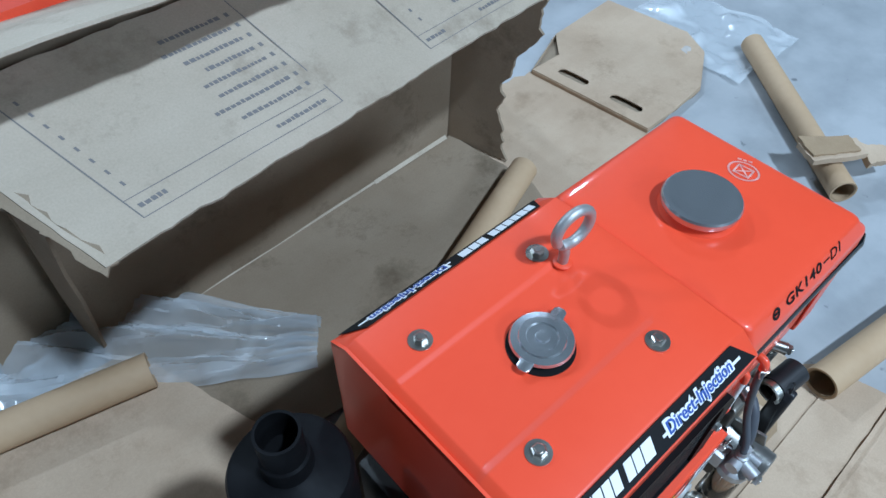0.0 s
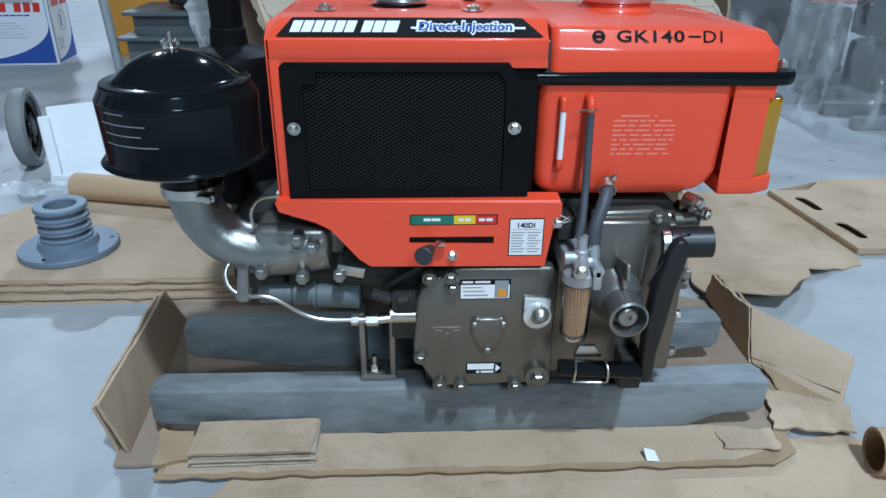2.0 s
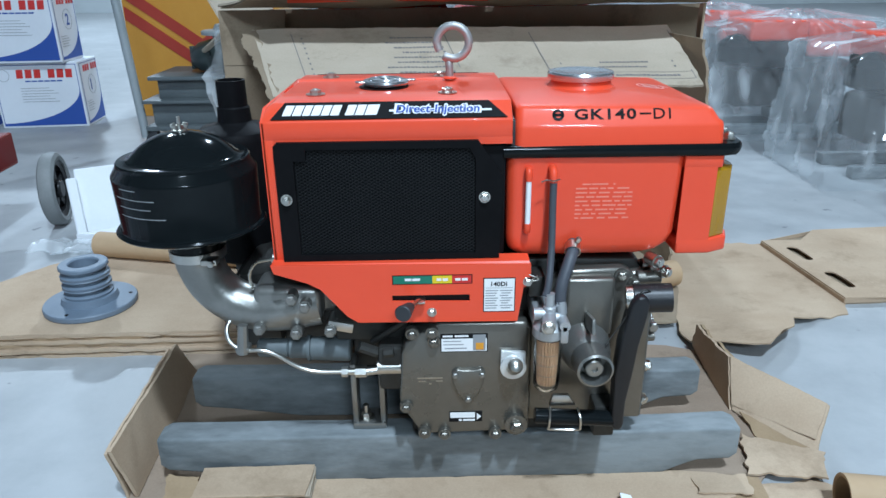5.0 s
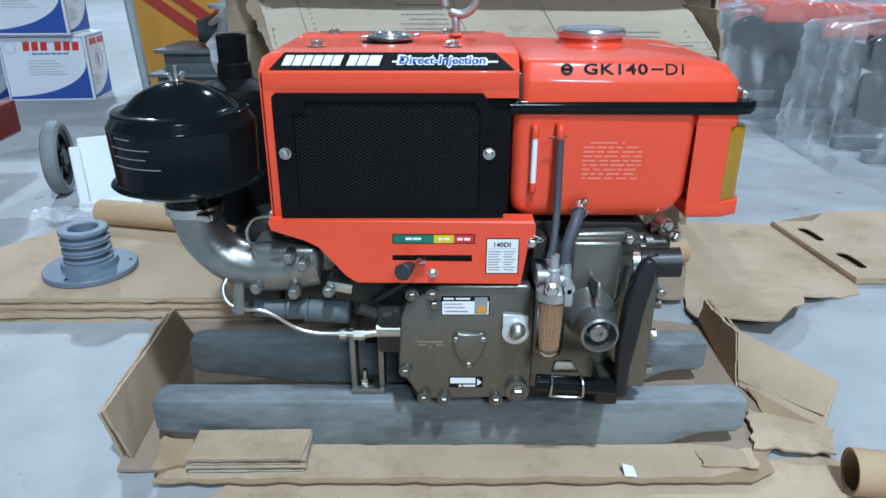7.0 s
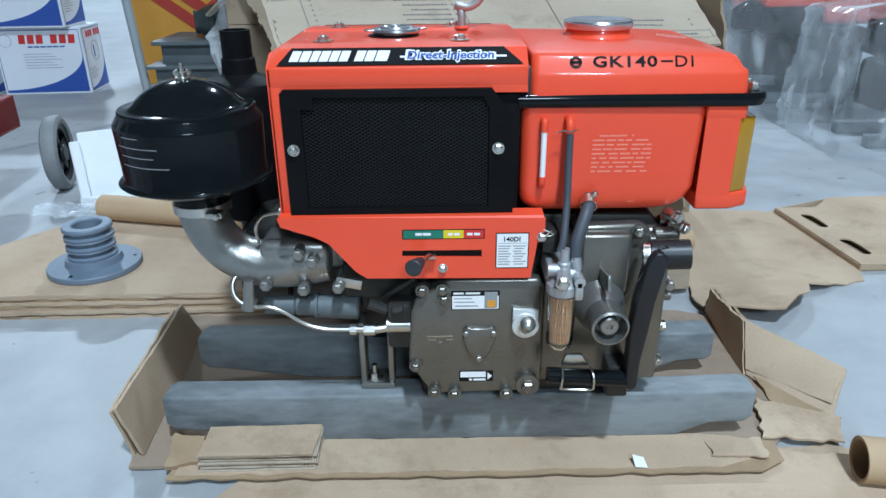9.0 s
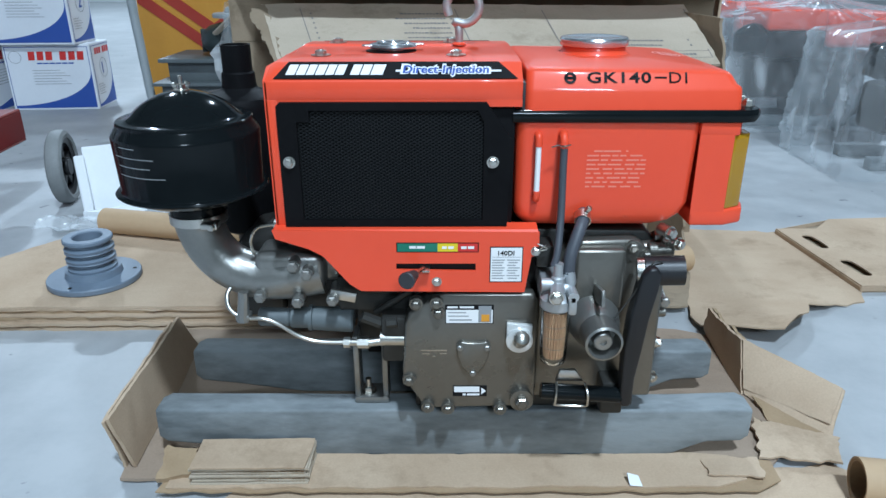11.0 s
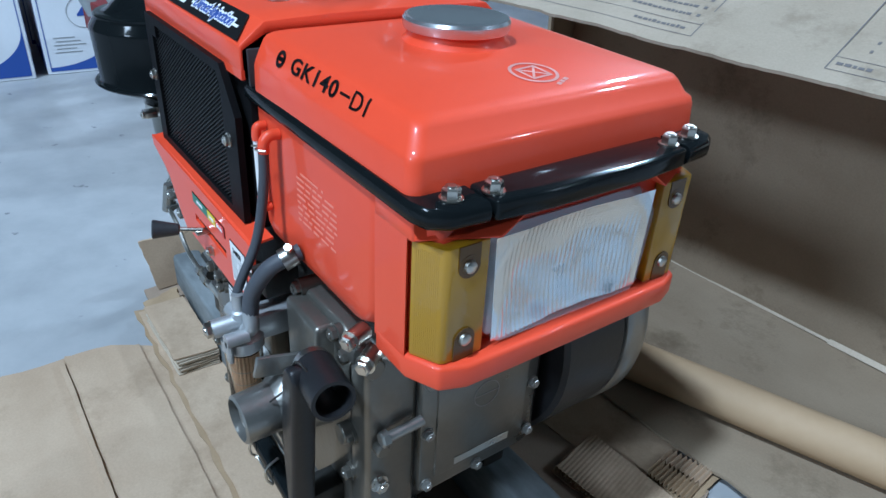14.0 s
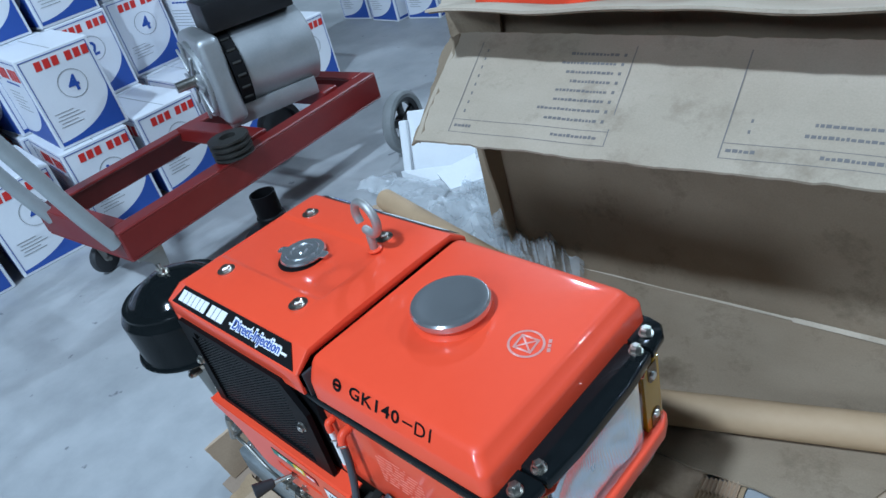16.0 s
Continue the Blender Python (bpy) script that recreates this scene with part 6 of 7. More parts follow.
def wrapped_engine(base, seed, hgt=0.62, wide=1.0, label="plastic-wrapped orange engine standing on the concrete"):
    """A machine under a clear plastic cover: only its coloured masses show through."""
    bx, by, bz = base
    t = thing("wrapped_engine", label, "engine", base, "wrapped engines")
    part("tank", box(bx - 0.02 * wide, bx + 0.34 * wide, by - 0.16, by + 0.16, bz + hgt * 0.66, bz + hgt * 0.95, 0.035, 3), RED, t)
    part("hood", box(bx - 0.34 * wide, bx - 0.03 * wide, by - 0.17, by + 0.17, bz + hgt * 0.80, bz + hgt * 0.97, 0.02, 3), RED, t)
    part("radiator", box(bx - 0.33 * wide, bx - 0.03 * wide, by - 0.17, by + 0.17, bz + hgt * 0.58, bz + hgt * 0.80, 0.01, 2), MATTE_BLACK, t)
    part("crankcase", box(bx - 0.10 * wide, bx + 0.24 * wide, by - 0.15, by + 0.12, bz + 0.05, bz + hgt * 0.64, 0.03, 2), DARK_CAST, t)
    part("cylinder", box(bx - 0.36 * wide, bx - 0.10 * wide, by - 0.10, by + 0.12, bz + 0.14, bz + hgt * 0.56, 0.03, 2), DARK_CAST, t)
    part("air_cleaner", lathe([(0.04, 0), (0.095, 0.02), (0.10, 0.10), (0.08, 0.125), (0.04, 0.15), (0.005, 0.16)], (bx - 0.37 * wide, by - 0.08, bz + hgt * 0.60), (0, 0, 1), 28), BLACK, t)
    part("flywheel", lathe([(0.15, 0), (0.17, 0.01), (0.17, 0.06), (0.15, 0.07)], (bx + 0.10, by + 0.13, bz + 0.25), (0, 1, 0), 40), SATIN_BLACK, t)
    for yy in (-0.15, 0.10):
        part("skid", box(bx - 0.40 * wide, bx + 0.40 * wide, by + yy, by + yy + 0.055, bz, bz + 0.055, 0.008), SKID, t)
    rings = []
    for k in range(31):
        s = k / 30
        z = bz + hgt * 1.04 * s if s < 0.85 else bz + hgt * 1.04 * (0.85 + (s - 0.85) * 1.0)
        sc = 1.0 + 0.10 * (1 - s) if s < 0.86 else max(0.02, 1 - (s - 0.86) * 6.6)
        ring = []
        for i in range(200):
            a = 2 * math.pi * i / 200
            ca, sa = math.cos(a), math.sin(a)
            r = 1 / max(abs(ca) / (0.53 * wide), abs(sa) / 0.27)
            q = Vector((ca * 3 + seed, sa * 3, z * 4))
            r = r * sc + 0.04 * noise.noise(q * 1.3) + 0.05 * abs(noise.noise(Vector((a * 4 + seed + z * 5, z * 1.5, 2)))) + 0.025 * abs(noise.noise(Vector((a * 9 - z * 14, z * 2.5, seed)))) + 0.02 * abs(noise.noise(q * 5))
            ring.append((bx + r * ca, by + r * sa, z + 0.02 * noise.noise(q * 2.2 + Vector((5, 0, 0)))))
        rings.append(ring)
    part("plastic_cover", loft(rings, cap=False), FILM, t, "crinkled clear plastic cover", 16)
    return t


wrapped_engine((0.34, 1.50, 0.22), 3, 0.56, 1.34, "plastic-wrapped orange engine inside the brown carton")
# Two red slabs added so the wrapped engine's colour shows above the flap.
hoods = thing("wrapped_red_slabs", "added red slabs under clear plastic, standing in for the wrapped engine", "engine hood", (0.3, 1.25, 0.75))
part("hood", panel([(-0.14, 1.010, 0.786), (0.40, 1.030, 0.786), (0.42, 1.46, 0.755), (-0.16, 1.44, 0.755)], 0.030, (8, 6), 0.006, 3), RED, hoods)
part("hood", panel([(0.43, 1.035, 0.786), (0.98, 1.060, 0.786), (0.98, 1.47, 0.755), (0.45, 1.46, 0.755)], 0.030, (8, 6), 0.006, 4), RED, hoods)
part("plastic_wrap", crumpled((1.24, 0.50), (0.40, 1.22, 0.80), 0.06, 33, (110, 50), lambda x, y: 0.826 - 0.07 * (y - 1.0)), LOOSE_FILM, hoods, "crinkled clear plastic wrap", 22)
wrapped_engine((2.45, 2.05, 0.0), 11)
wrapped_engine((2.25, 2.95, 0.0), 17)
wrapped_engine((2.15, 3.9, 0.0), 23)
wrapped_engine((3.3, 2.6, 0.0), 29)

def film_strip(path, widths, amp, seed, m=56):
    """A gathered strip of film along a path, folded lengthwise."""
    pts = smooth_path(path, 26)
    rows = []
    bm = bmesh.new()
    for i, p in enumerate(pts):
        s = i / (len(pts) - 1)
        w = float(np.interp(s * (len(widths) - 1), range(len(widths)), widths))
        d = (pts[min(i + 1, len(pts) - 1)] - pts[max(i - 1, 0)]).normalized()
        side = Vector((-d.y, d.x, 0))
        row = []
        for k in range(m + 1):
            v = k / m * 2 - 1
            q = Vector((s * 5 + seed, v * 3.2, 0))
            h = abs(noise.noise(Vector((s * 2.2 + seed, v * 3.0, 3)))) * 1.2 + 0.6 * abs(noise.noise(Vector((s * 3.5 + seed, v * 9, 7)))) + 0.3 * abs(noise.noise(Vector((s * 9, v * 22 + seed, 1)))) + 0.12 * abs(noise.noise(q * 14))
            row.append(bm.verts.new(p + side * (v * w * (1 + 0.3 * noise.noise(q))) + Vector((0, 0, amp * (1 - v * v * 0.8) * (0.35 + h)))))
        rows.append(row)
    for a, b in zip(rows, rows[1:]):
        for k in range(m):
            bm.faces.new((a[k], a[k + 1], b[k + 1], b[k]))
    return bm


# ---------- foam, film ----------
foam = thing("foam_packing", "white expanded foam packing board leaning back on its edge", "foam", (-0.92, 1.42, 0.0))
FO, FU = Vector((-1.005, 1.325, 0.002)), Vector((0.53, 0.29, 0)).normalized()
FMAT = Matrix(((FU.x, -FU.y, 0, FO.x), (FU.y, FU.x, 0, FO.y), (0, 0, 1, FO.z), (0, 0, 0, 1)))
FMAT = FMAT @ Matrix.Rotation(radians(-24), 4, "X")
for nm, d in (("board", (0.03, 0.66, 0.018, 0.052, 0.0, 0.250)), ("end_rim", (0.0, 0.034, -0.012, 0.052, 0.0, 0.215)), ("corner_block", (0.60, 0.66, 0.052, 0.090, 0.0, 0.12))):
    part(nm, moved(box(*d, 0.007, 3), FMAT), FOAM, foam)
solo("foam_slab", panel([(-0.995, 1.300, 0.003), (-0.800, 1.285, 0.003), (-0.64, 1.44, 0.003), (-0.80, 1.415, 0.003)], 0.03, (8, 6), 0.006, 8), FOAM, "flat white foam slab at the foot of the packing board", "foam")
solo("foam_slab", panel([(-0.775, 1.300, 0.040), (-0.655, 1.245, 0.020), (-0.375, 1.490, 0.085), (-0.60, 1.500, 0.105)], 0.03, (8, 6), 0.006, 7), FOAM, "loose white foam slab leaning on the packing board", "foam")

# loose wheel beyond the trolley
wheel = thing("cart_wheel", "loose black cart wheel with a spoked rim on the concrete", "wheel", (-1.17, 1.50, 0))
WC, WA = Vector((-1.17, 1.50, 0.134)), Vector((1, 0.25, 0)).normalized()
WM = Matrix.Translation(WC) @ frame_of(WA).to_4x4()
part("tyre", lathe([(0.104, 0.0), (0.118, -0.003), (0.130, 0.004), (0.134, 0.014), (0.134, 0.036), (0.130, 0.046), (0.118, 0.053), (0.104, 0.050), (0.104, 0.0)], WC, WA, 48, False), TYRE_GREY, wheel, "pale grey rubber tyre")
part("rim", lathe([(0.086, 0.012), (0.106, 0.004), (0.106, 0.046), (0.086, 0.038), (0.086, 0.012)], WC, WA, 48, False), SATIN_BLACK, wheel)
part("hub", lathe([(0.010, 0.0), (0.030, 0.0), (0.034, 0.006), (0.034, 0.044), (0.030, 0.05), (0.010, 0.05)], WC, WA, 28), SATIN_BLACK, wheel)
for a in (20, 92, 164, 236, 308):
    part("spoke", moved(box(0.028, 0.092, -0.016, 0.016, 0.016, 0.034, 0.004), WM @ Matrix.Rotation(radians(a), 4, "Z")), SATIN_BLACK, wheel)
solo("plastic_film", film_strip([(-0.60, 1.36, 0.01), (-0.42, 1.28, 0.015), (-0.20, 1.10, 0.03), (0.0, 0.90, 0.03), (0.18, 0.74, 0.03)], [0.17, 0.20, 0.16, 0.11, 0.06], 0.085, 5), LOOSE_FILM, "gathered clear plastic film along the carton", "plastic film", angle=22)
solo("plastic_film", crumpled((0.46, 0.50), (-0.40, 1.27, 0.01), 0.11, 9, (80, 80)), LOOSE_FILM, "crumpled clear plastic film beside the foam", "plastic film", angle=22)
solo("plastic_film", crumpled((0.40, 0.50), (1.98, 0.92, 0.004), 0.03, 13), LOOSE_FILM, "flat clear plastic film on the concrete", "plastic film", angle=22)
solo("plastic_film", crumpled((0.40, 0.16), (-0.86, 1.20, 0.006), 0.07, 21, (50, 24)), LOOSE_FILM, "small crumpled plastic film before the foam", "plastic film", angle=22)

# ---------- red trolley ----------
tro = thing("red_trolley", "low red steel trolley frame with a grey push bar and castors", "trolley", (-1.5, 0.9, 0))
ux, uy = Vector((-0.125, 1.25, 0)).normalized(), Vector((-0.60, -0.06, 0)).normalized()
O = Vector((-1.14, 0.26, 0))


def tp(a, b, z):
    """A place on the trolley: a metres along its long side, b across it."""
    return O + ux * a + uy * b + Vector((0, 0, z))


TM = Matrix(((ux.x, uy.x, 0, O.x), (ux.y, uy.y, 0, O.y), (0, 0, 1, 0), (0, 0, 0, 1)))


def channel(a0, a1, b0, b1, z0, z1):
    return moved(box(a0, a1, b0, b1, z0, z1, 0.004, 1), TM)


for nm, d in (("side_rail", (0, 1.27, 0.0, 0.012, 0.235, 0.335)), ("side_rail", (0, 1.27, 0.60, 0.612, 0.235, 0.335)), ("end_rail", (0, 0.012, 0.012, 0.60, 0.235, 0.335)), ("end_rail", (1.258, 1.27, 0.012, 0.60, 0.235, 0.335)),
              ("rail_top", (0, 1.27, 0.0, 0.07, 0.330, 0.342)), ("rail_top", (0, 1.27, 0.542, 0.612, 0.330, 0.342)), ("rail_top", (0, 0.07, 0.07, 0.542, 0.330, 0.342)), ("rail_top", (1.20, 1.27, 0.07, 0.542, 0.330, 0.342)),
              ("rail_foot", (0, 1.27, 0.0, 0.07, 0.228, 0.238)), ("cross_bar", (0.62, 0.70, 0.06, 0.56, 0.30, 0.36)), ("cross_bar", (1.02, 1.10, 0.06, 0.56, 0.30, 0.36)), ("rail_foot", (0, 0.07, 0.07, 0.6, 0.228, 0.238))):
    part(nm, channel(*d), TROLLEY_RED, tro)
FORK = [(-0.030, 0.207), (0.050, 0.207), (0.046, 0.160), (0.038, 0.060), (0.031, 0.053), (0.024, 0.060), (0.012, 0.160)]
for a, b in ((0.07, 0.06), (0.07, 0.55)):
    p = tp(a, b, 0)
    part("castor", merge(lathe([(0.025, 0), (0.055, 0.002), (0.062, 0.010), (0.062, 0.026), (0.055, 0.034), (0.025, 0.036)], p + Vector((-0.012, 0.03, 0.0625)), (0.9, 0.3, 0), 32)), RUBBER, tro, "black rubber castor")
    part("castor_fork", merge(moved(merge(prism(FORK, -0.025, -0.021, "x"), prism(FORK, 0.033, 0.037, "x"), box(-0.03, 0.04, -0.04, 0.05, 0.205, 0.228, 0.002)), Matrix.Translation(p)), rod(p + Vector((-0.04, 0.03, 0.0625)), p + Vector((0.05, 0.04, 0.0625)), 0.008)), CAST, tro, "grey metal castor fork")
for bx, by in ((-1.170, 0.250), (-1.668, 0.224)):
    part("push_bar", pipe([(bx, by, 0.300), (bx - 0.008, by - 0.05, 0.44), (bx - 0.028, by - 0.14, 0.74), (bx - 0.05, by - 0.25, 1.06)], 0.026, 16, 5), PIPE_GREY, tro, "grey tubular push bar")
part("push_bar", rod((-1.220, 0.0, 1.06), (-1.718, -0.026, 1.06), 0.024, None, 16), PIPE_GREY, tro, "grey tubular push bar")
for b in (0.57,):
    p = tp(1.10, b - 0.045, 0.125)
    part("road_wheel", lathe([(0.03, 0), (0.06, 0.004), (0.062, 0.018), (0.095, 0.018), (0.10, 0.0), (0.122, 0.002), (0.125, 0.012), (0.125, 0.040), (0.12, 0.050), (0.095, 0.05), (0.09, 0.03), (0.03, 0.03)], p + Vector((0.05 - 0.1 * (b > 0.3), 0, 0)), (1, 0.1, 0), 48), RUBBER, tro, "black rubber road wheel")

# pulley stack and alternator on the trolley
pc = tp(0.52, 0.035, 0.342)
ps = [(0.06, 0)]
for k in range(3):
    z = 0.004 + 0.022 * k
    ps += [(0.075, z), (0.075, z + 0.005), (0.064, z + 0.010), (0.064, z + 0.013), (0.075, z + 0.018)]
ps += [(0.075, 0.074), (0.03, 0.076), (0.03, 0.06)]
solo("v_belt_pulley", lathe(ps, pc, (0, 0, 1), 40), DARK_CAST, "greenish grey grooved pulley lying on the trolley rail", "pulley", angle=25)
ad = Vector((0.27, 0.96, 0)).normalized()
an = Vector((-ad.y, ad.x, 0))
ac = Vector((-1.550, 0.896, 0.552))
AM = Matrix(((ad.x, an.x, 0, ac.x), (ad.y, an.y, 0, ac.y), (0, 0, 1, ac.z), (0, 0, 0, 1)))
alt = thing("alternator_head", "silver alternator with a black terminal box on the trolley", "alternator", (-1.5, 1.1, 0.362))
part("front_casting", lathe([(0.03, 0), (0.062, 0.0), (0.066, 0.004), (0.066, 0.017), (0.126, 0.017), (0.128, 0.004), (0.146, 0.004), (0.150, 0.010), (0.150, 0.022)], ac, ad, 48), ALU, alt, "cast aluminium end bell", 30)
for k in range(8):
    a = 2 * math.pi * k / 8
    part("bell_rib", moved(box(-0.010, 0.0, 0.045, 0.155, -0.007, 0.007, 0.003), AM @ Matrix.Rotation(a, 4, "X")), ALU, alt)
part("shaft", rod(ac - ad * 0.08, ac + ad * 0.02, 0.02, 0.022, 20), ZINC, alt)
part("drum", lathe([(0.155, 0), (0.158, 0.002), (0.158, 0.29), (0.14, 0.30)], ac + ad * 0.165, ad, 44), ALU, alt, angle=30)
part("vent_band", lathe([(0.168, 0), (0.168, 0.05)], ac + ad * 0.115, ad, 44), BLACK_PRINT, alt, "black vent band")
for k in range(22):
    a = 2 * math.pi * k / 22
    q = ac + ad * 0.14 + (an * math.cos(a) + Vector((0, 0, math.sin(a)))) * 0.168
    part("vent_slat", rod(q - ad * 0.016, q + ad * 0.016, 0.006, None, 6), DARK_CAST, alt)
part("terminal_box", moved(box(0.10, 0.44, -0.11, 0.11, 0.158, 0.265, 0.008), AM), SATIN_BLACK, alt, "black terminal box")
part("bell_housing", moved(box(0.020, 0.112, -0.168, 0.168, -0.168, 0.168, 0.030, 4), AM), ALU, alt, "squared cast housing behind the bell", 40)
part("bell_recess", moved(lathe([(0.150, 0.0), (0.150, 0.0012)], (0.0182, 0, 0), (1, 0, 0), 40), AM), DARK_CAST, alt)
part("foot_rail", moved(merge(box(0.04, 0.42, -0.12, -0.08, -0.192, -0.12, 0.004), box(0.04, 0.42, 0.08, 0.12, -0.192, -0.12, 0.004)), AM), ALU, alt)

# ---------- white boxes ----------


def white_box(num):
    """A printed box: narrow numbered ends to -y and +y, wide headed sides to -x and +x, built at the origin."""
    W, Dp, Hh = 0.30, 0.50, 0.385
    t = thing("white_box", "white printed cardboard box with blue corner and red heading, stacked", "box", (0, 0, 0), "white boxes")
    part("carton", box(-W / 2, W / 2, 0, Dp, 0, Hh, 0.004, 1), BOX_WHITE, t)
    part("lid_seam", box(-0.0015, 0.0015, 0.004, Dp - 0.004, Hh, Hh + 0.0008), GREY_PRINT, t)
    sides = ((basis((-W / 2, -0.0008, 0), (1, 0, 0), (0, 0, 1)), W), (basis((W / 2 + 0.0008, 0, 0), (0, 1, 0), (0, 0, 1)), Dp), (basis((-W / 2 - 0.0008, Dp, 0), (0, -1, 0), (0, 0, 1)), Dp))
    for m, w in sides:
        narrow = w == W
        n, e = 14, 0.016
        rise = 0.175 if narrow else 0.215
        pts = [(w - e, e), (w - e, e + rise)] + [(w - e - (w - 2 * e) * (1 - math.cos(math.pi / 2 * k / n)), e + 0.012 + (rise - 0.012) * (1 - math.sin(math.pi / 2 * k / n))) for k in range(1, n + 1)] + [(e, e)]
        part("blue_corner", moved(prism(pts, 0, 0.0006, "z"), m), BLUE_PRINT, t)
        e = 0.013
        fr = [(e, w - e, Hh - e - 0.003, Hh - e), (e, e + 0.003, e, Hh - e), (w - e - 0.003, w - e, e, Hh - e), (e, w - e, e, e + 0.003)]
        part("blue_border", moved(flat_bars(fr, 0.0009), m), BLUE_PRINT, t)
        x0, x1 = (w * 0.10, w * 0.86) if narrow else (w * 0.22, w * 0.88)
        top, high = (Hh - 0.030, 0.036) if narrow else (Hh - 0.040, 0.050)
        lw = (x1 - x0) / 6.6
        hb = [(x0 + lw * k, x0 + lw * (k + 0.74), top - high, top) for k in (0, 1, 2, 3.6, 4.6, 5.6)]
        for bar in hb:
            part("heading_bar", moved(flat_bars([bar], 0.0009, 0.10), m), RED_PRINT, t)
        if narrow:
            part("ring", moved(ring_print(0.058, 0.0022, 0.0009), m @ Matrix.Translation((w * 0.55, 0.232, 0))), GREY_PRINT, t)
            part("number", moved(lettering(num, 0.066, None, 0.02, 0.0009), m @ Matrix.Translation((w * 0.55 - 0.021, 0.199, 0))), BLUE_PRINT, t)
            tb = [(w * 0.14 + 0.008 * (k % 2), w * (0.40 + 0.06 * (k % 3)), 0.140 - 0.014 * k, 0.1425 - 0.014 * k) for k in range(5)]
        else:
            part("round_badge", moved(ring_print(0.036, 0.0020, 0.0009), m @ Matrix.Translation((w * 0.13, Hh - 0.072, 0))), GREY_PRINT, t)
            tagged(part("sub_heading", moved(flat_bars([(w * 0.37 + 0.036 * k, w * 0.37 + 0.036 * k + 0.030, Hh - 0.112, Hh - 0.104) for k in range(6)], 0.0009), m), BLUE_PRINT, t), kind="stuff")
            tb = [(w * 0.30, w * (0.62 + 0.05 * (k % 3)), 0.235 - 0.016 * k, 0.2375 - 0.016 * k) for k in range(6)]
        tagged(part("small_text", moved(flat_bars(tb, 0.0009), m), GREY_PRINT, t), kind="stuff")
    return t


kinds = [white_box("4"), white_box("1"), white_box("2")]
rnd = random.Random(3)
# a long bank of boxes beyond the trolley, most numbered ends to +x
spots = []
for row in range(10):
    y = -1.165 + 0.35 * row
    x0 = -2.05 - (0.12 if row == 7 else 0.32 if row > 7 else 0.0)
    for col in range(3):
        for lev in range((1, 3, 3)[col] + (1 if row in (0, 2, 5, 8) and col == 0 else 0) - (1 if row > 7 and col else 0)):
            if row == 6 and col == 0 and lev:
                continue
            spots.append((x0 - 0.52 * col + rnd.uniform(-0.025, 0.025) - 0.02 * lev, y + rnd.uniform(-0.010, 0.010) + 0.03 * (lev == 1 and row == 5), 0.387 * lev, 90 + rnd.uniform(-4, 4)))
for x, y, lev, a in ((-1.875, 3.46, 0, 95), (-2.56, 3.08, 0, 3), (-2.90, 3.02, 0, -4), (-3.25, 3.05, 0, 2), (-1.92, 3.40, 1, 93), (-2.45, 3.36, 1, 91), (-3.0, 3.3, 1, 92), (-1.95, 3.42, 2, 92), (-2.50, 3.4, 2, 90)):
    spots.append((x, y, 0.387 * lev, a))
for k, (x, y, z, a) in enumerate(spots):
    m = pose(x, y, z, 0, 0, a)
    if k < 3:
        kinds[k].matrix_basis = m
    else:
        copy_thing(kinds[0 if 0.4 < y < 0.8 and 0.3 < z < 0.5 and x > -2.2 else k % 3], m)

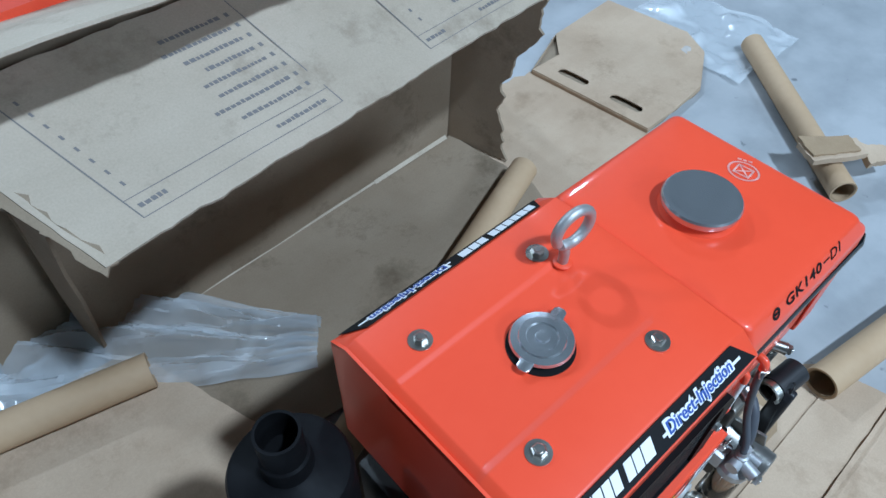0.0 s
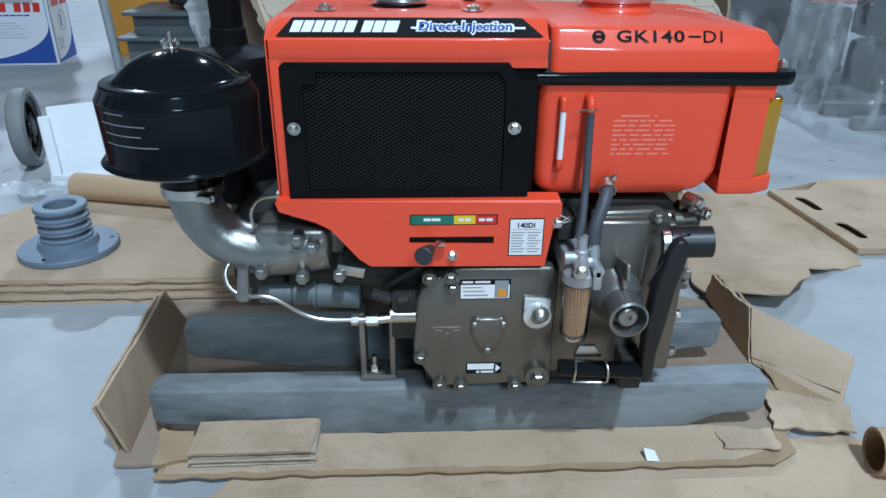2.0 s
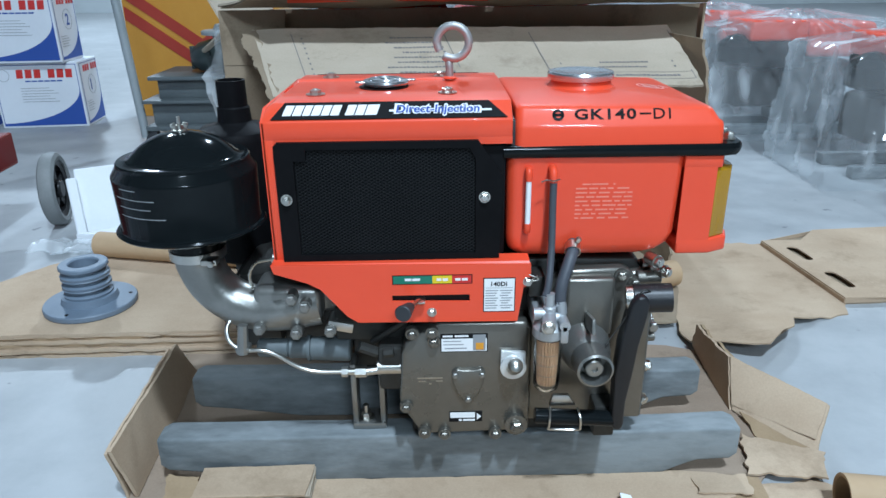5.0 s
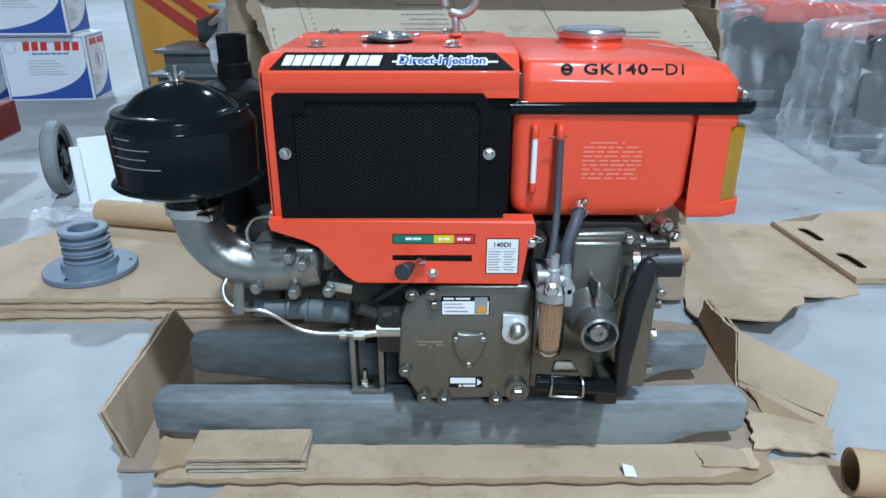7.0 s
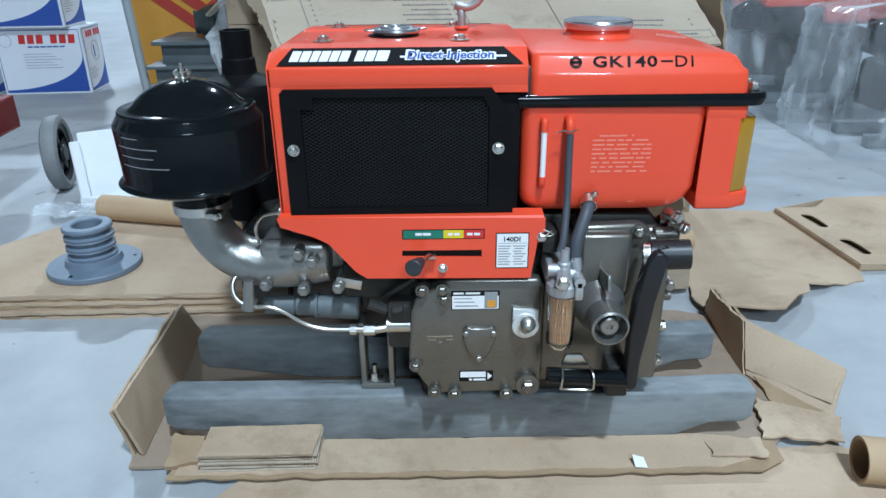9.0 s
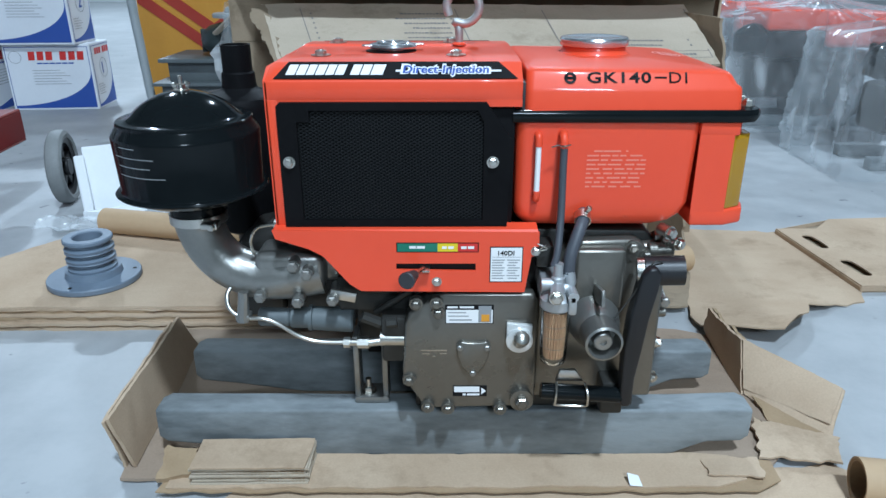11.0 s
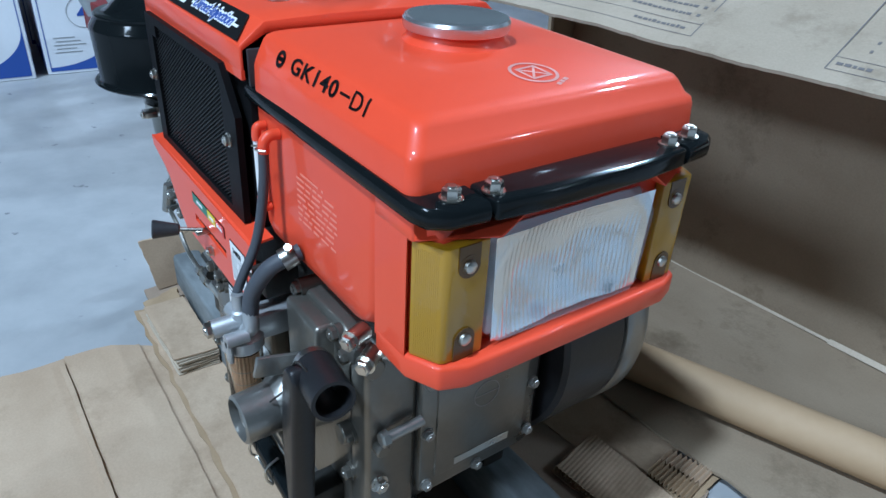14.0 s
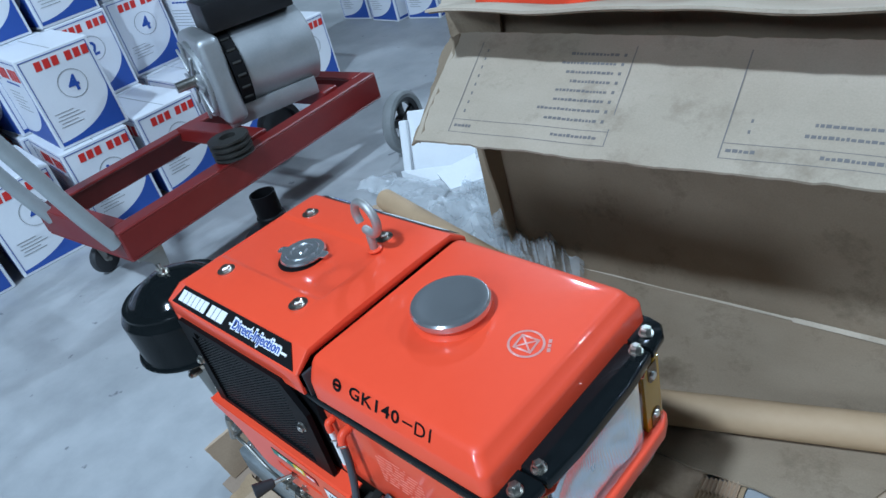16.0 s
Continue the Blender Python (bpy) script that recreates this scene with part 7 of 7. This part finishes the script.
# ---------- grey machine and yellow panel ----------
mach = thing("grey_machine", "dark grey machine base with a ribbed pump head on castors", "machine", (-0.92, 2.85, 0))
for nm, d in (("bed_plate", (-1.25, -0.60, 2.65, 3.1, 0.10, 0.125)), ("bed_box", (-1.22, -0.63, 2.70, 3.05, 0.125, 0.24)), ("bed_plate", (-1.25, -0.60, 2.65, 3.1, 0.24, 0.257)), ("bed_box", (-1.18, -0.66, 2.72, 3.05, 0.257, 0.355)), ("bed_plate", (-1.21, -0.58, 2.67, 3.1, 0.355, 0.375))):
    part(nm, box(*d, 0.004), STEEL_GREY, mach)
part("pump_volute", lathe([(0.10, 0.0), (0.150, 0.015), (0.182, 0.050), (0.188, 0.085), (0.176, 0.120), (0.140, 0.150), (0.085, 0.165)], (-0.84, 2.86, 0.375), (0, 0, 1), 40), DARK_TEAL, mach, "dark green-grey rounded pump volute")
part("pump_flange", lathe([(0.060, 0.150), (0.066, 0.185), (0.118, 0.190), (0.120, 0.205), (0.112, 0.212), (0.060, 0.214), (0.045, 0.240), (0.020, 0.245)], (-0.84, 2.86, 0.375), (0, 0, 1), 32), PIPE_GREY, mach, "pale grey pump flange")
for a in range(15, 360, 60):
    part("rib", moved(box(0.10, 0.186, -0.010, 0.010, 0.02, 0.135, 0.004), pose(-0.84, 2.86, 0.375, 0, 0, a)), DARK_TEAL, mach)
for x in (-1.22, -0.63):
    for y in (2.68, 3.05):
        part("castor", merge(lathe([(0.03, 0), (0.045, 0.003), (0.045, 0.03), (0.03, 0.033)], (x, y - 0.015, 0.046), (0, 1, 0), 28), box(x - 0.02, x + 0.02, y - 0.02, y + 0.025, 0.05, 0.102, 0.003)), RUBBER, mach)
for x0, x1 in ((-1.275, -1.345), (-0.585, -0.62)):
    part("post", rod((x0, 2.70, 0.06), (x1, 2.72, 1.15), 0.022, None, 16), PIPE_GREY, mach)
yp = thing("yellow_panel", "yellow panel with dark red chevrons behind the machine", "panel", (-1.2, 3.6, 0))
part("board", box(-1.66, -0.50, 3.60, 3.64, 0.0, 1.4, 0.006), YELLOW_PAINT, yp)
for z in (0.30, 0.43):
    for s in (1, -1):
        pts = [(-1.19, z - 0.03), (-1.19, z + 0.05), (-1.19 - s * 0.46, z + 0.38), (-1.19 - s * 0.46, z + 0.30)]
        part("chevron", prism(pts, 3.593, 3.601, "y"), PANEL_RED, yp)
solo("timber_batten", rod((-0.93, 2.74, 0.485), (-0.37, 1.88, 0.80), 0.014, None, 8), CARD_PALE, "pale thin batten leaning from machine to carton", "batten")
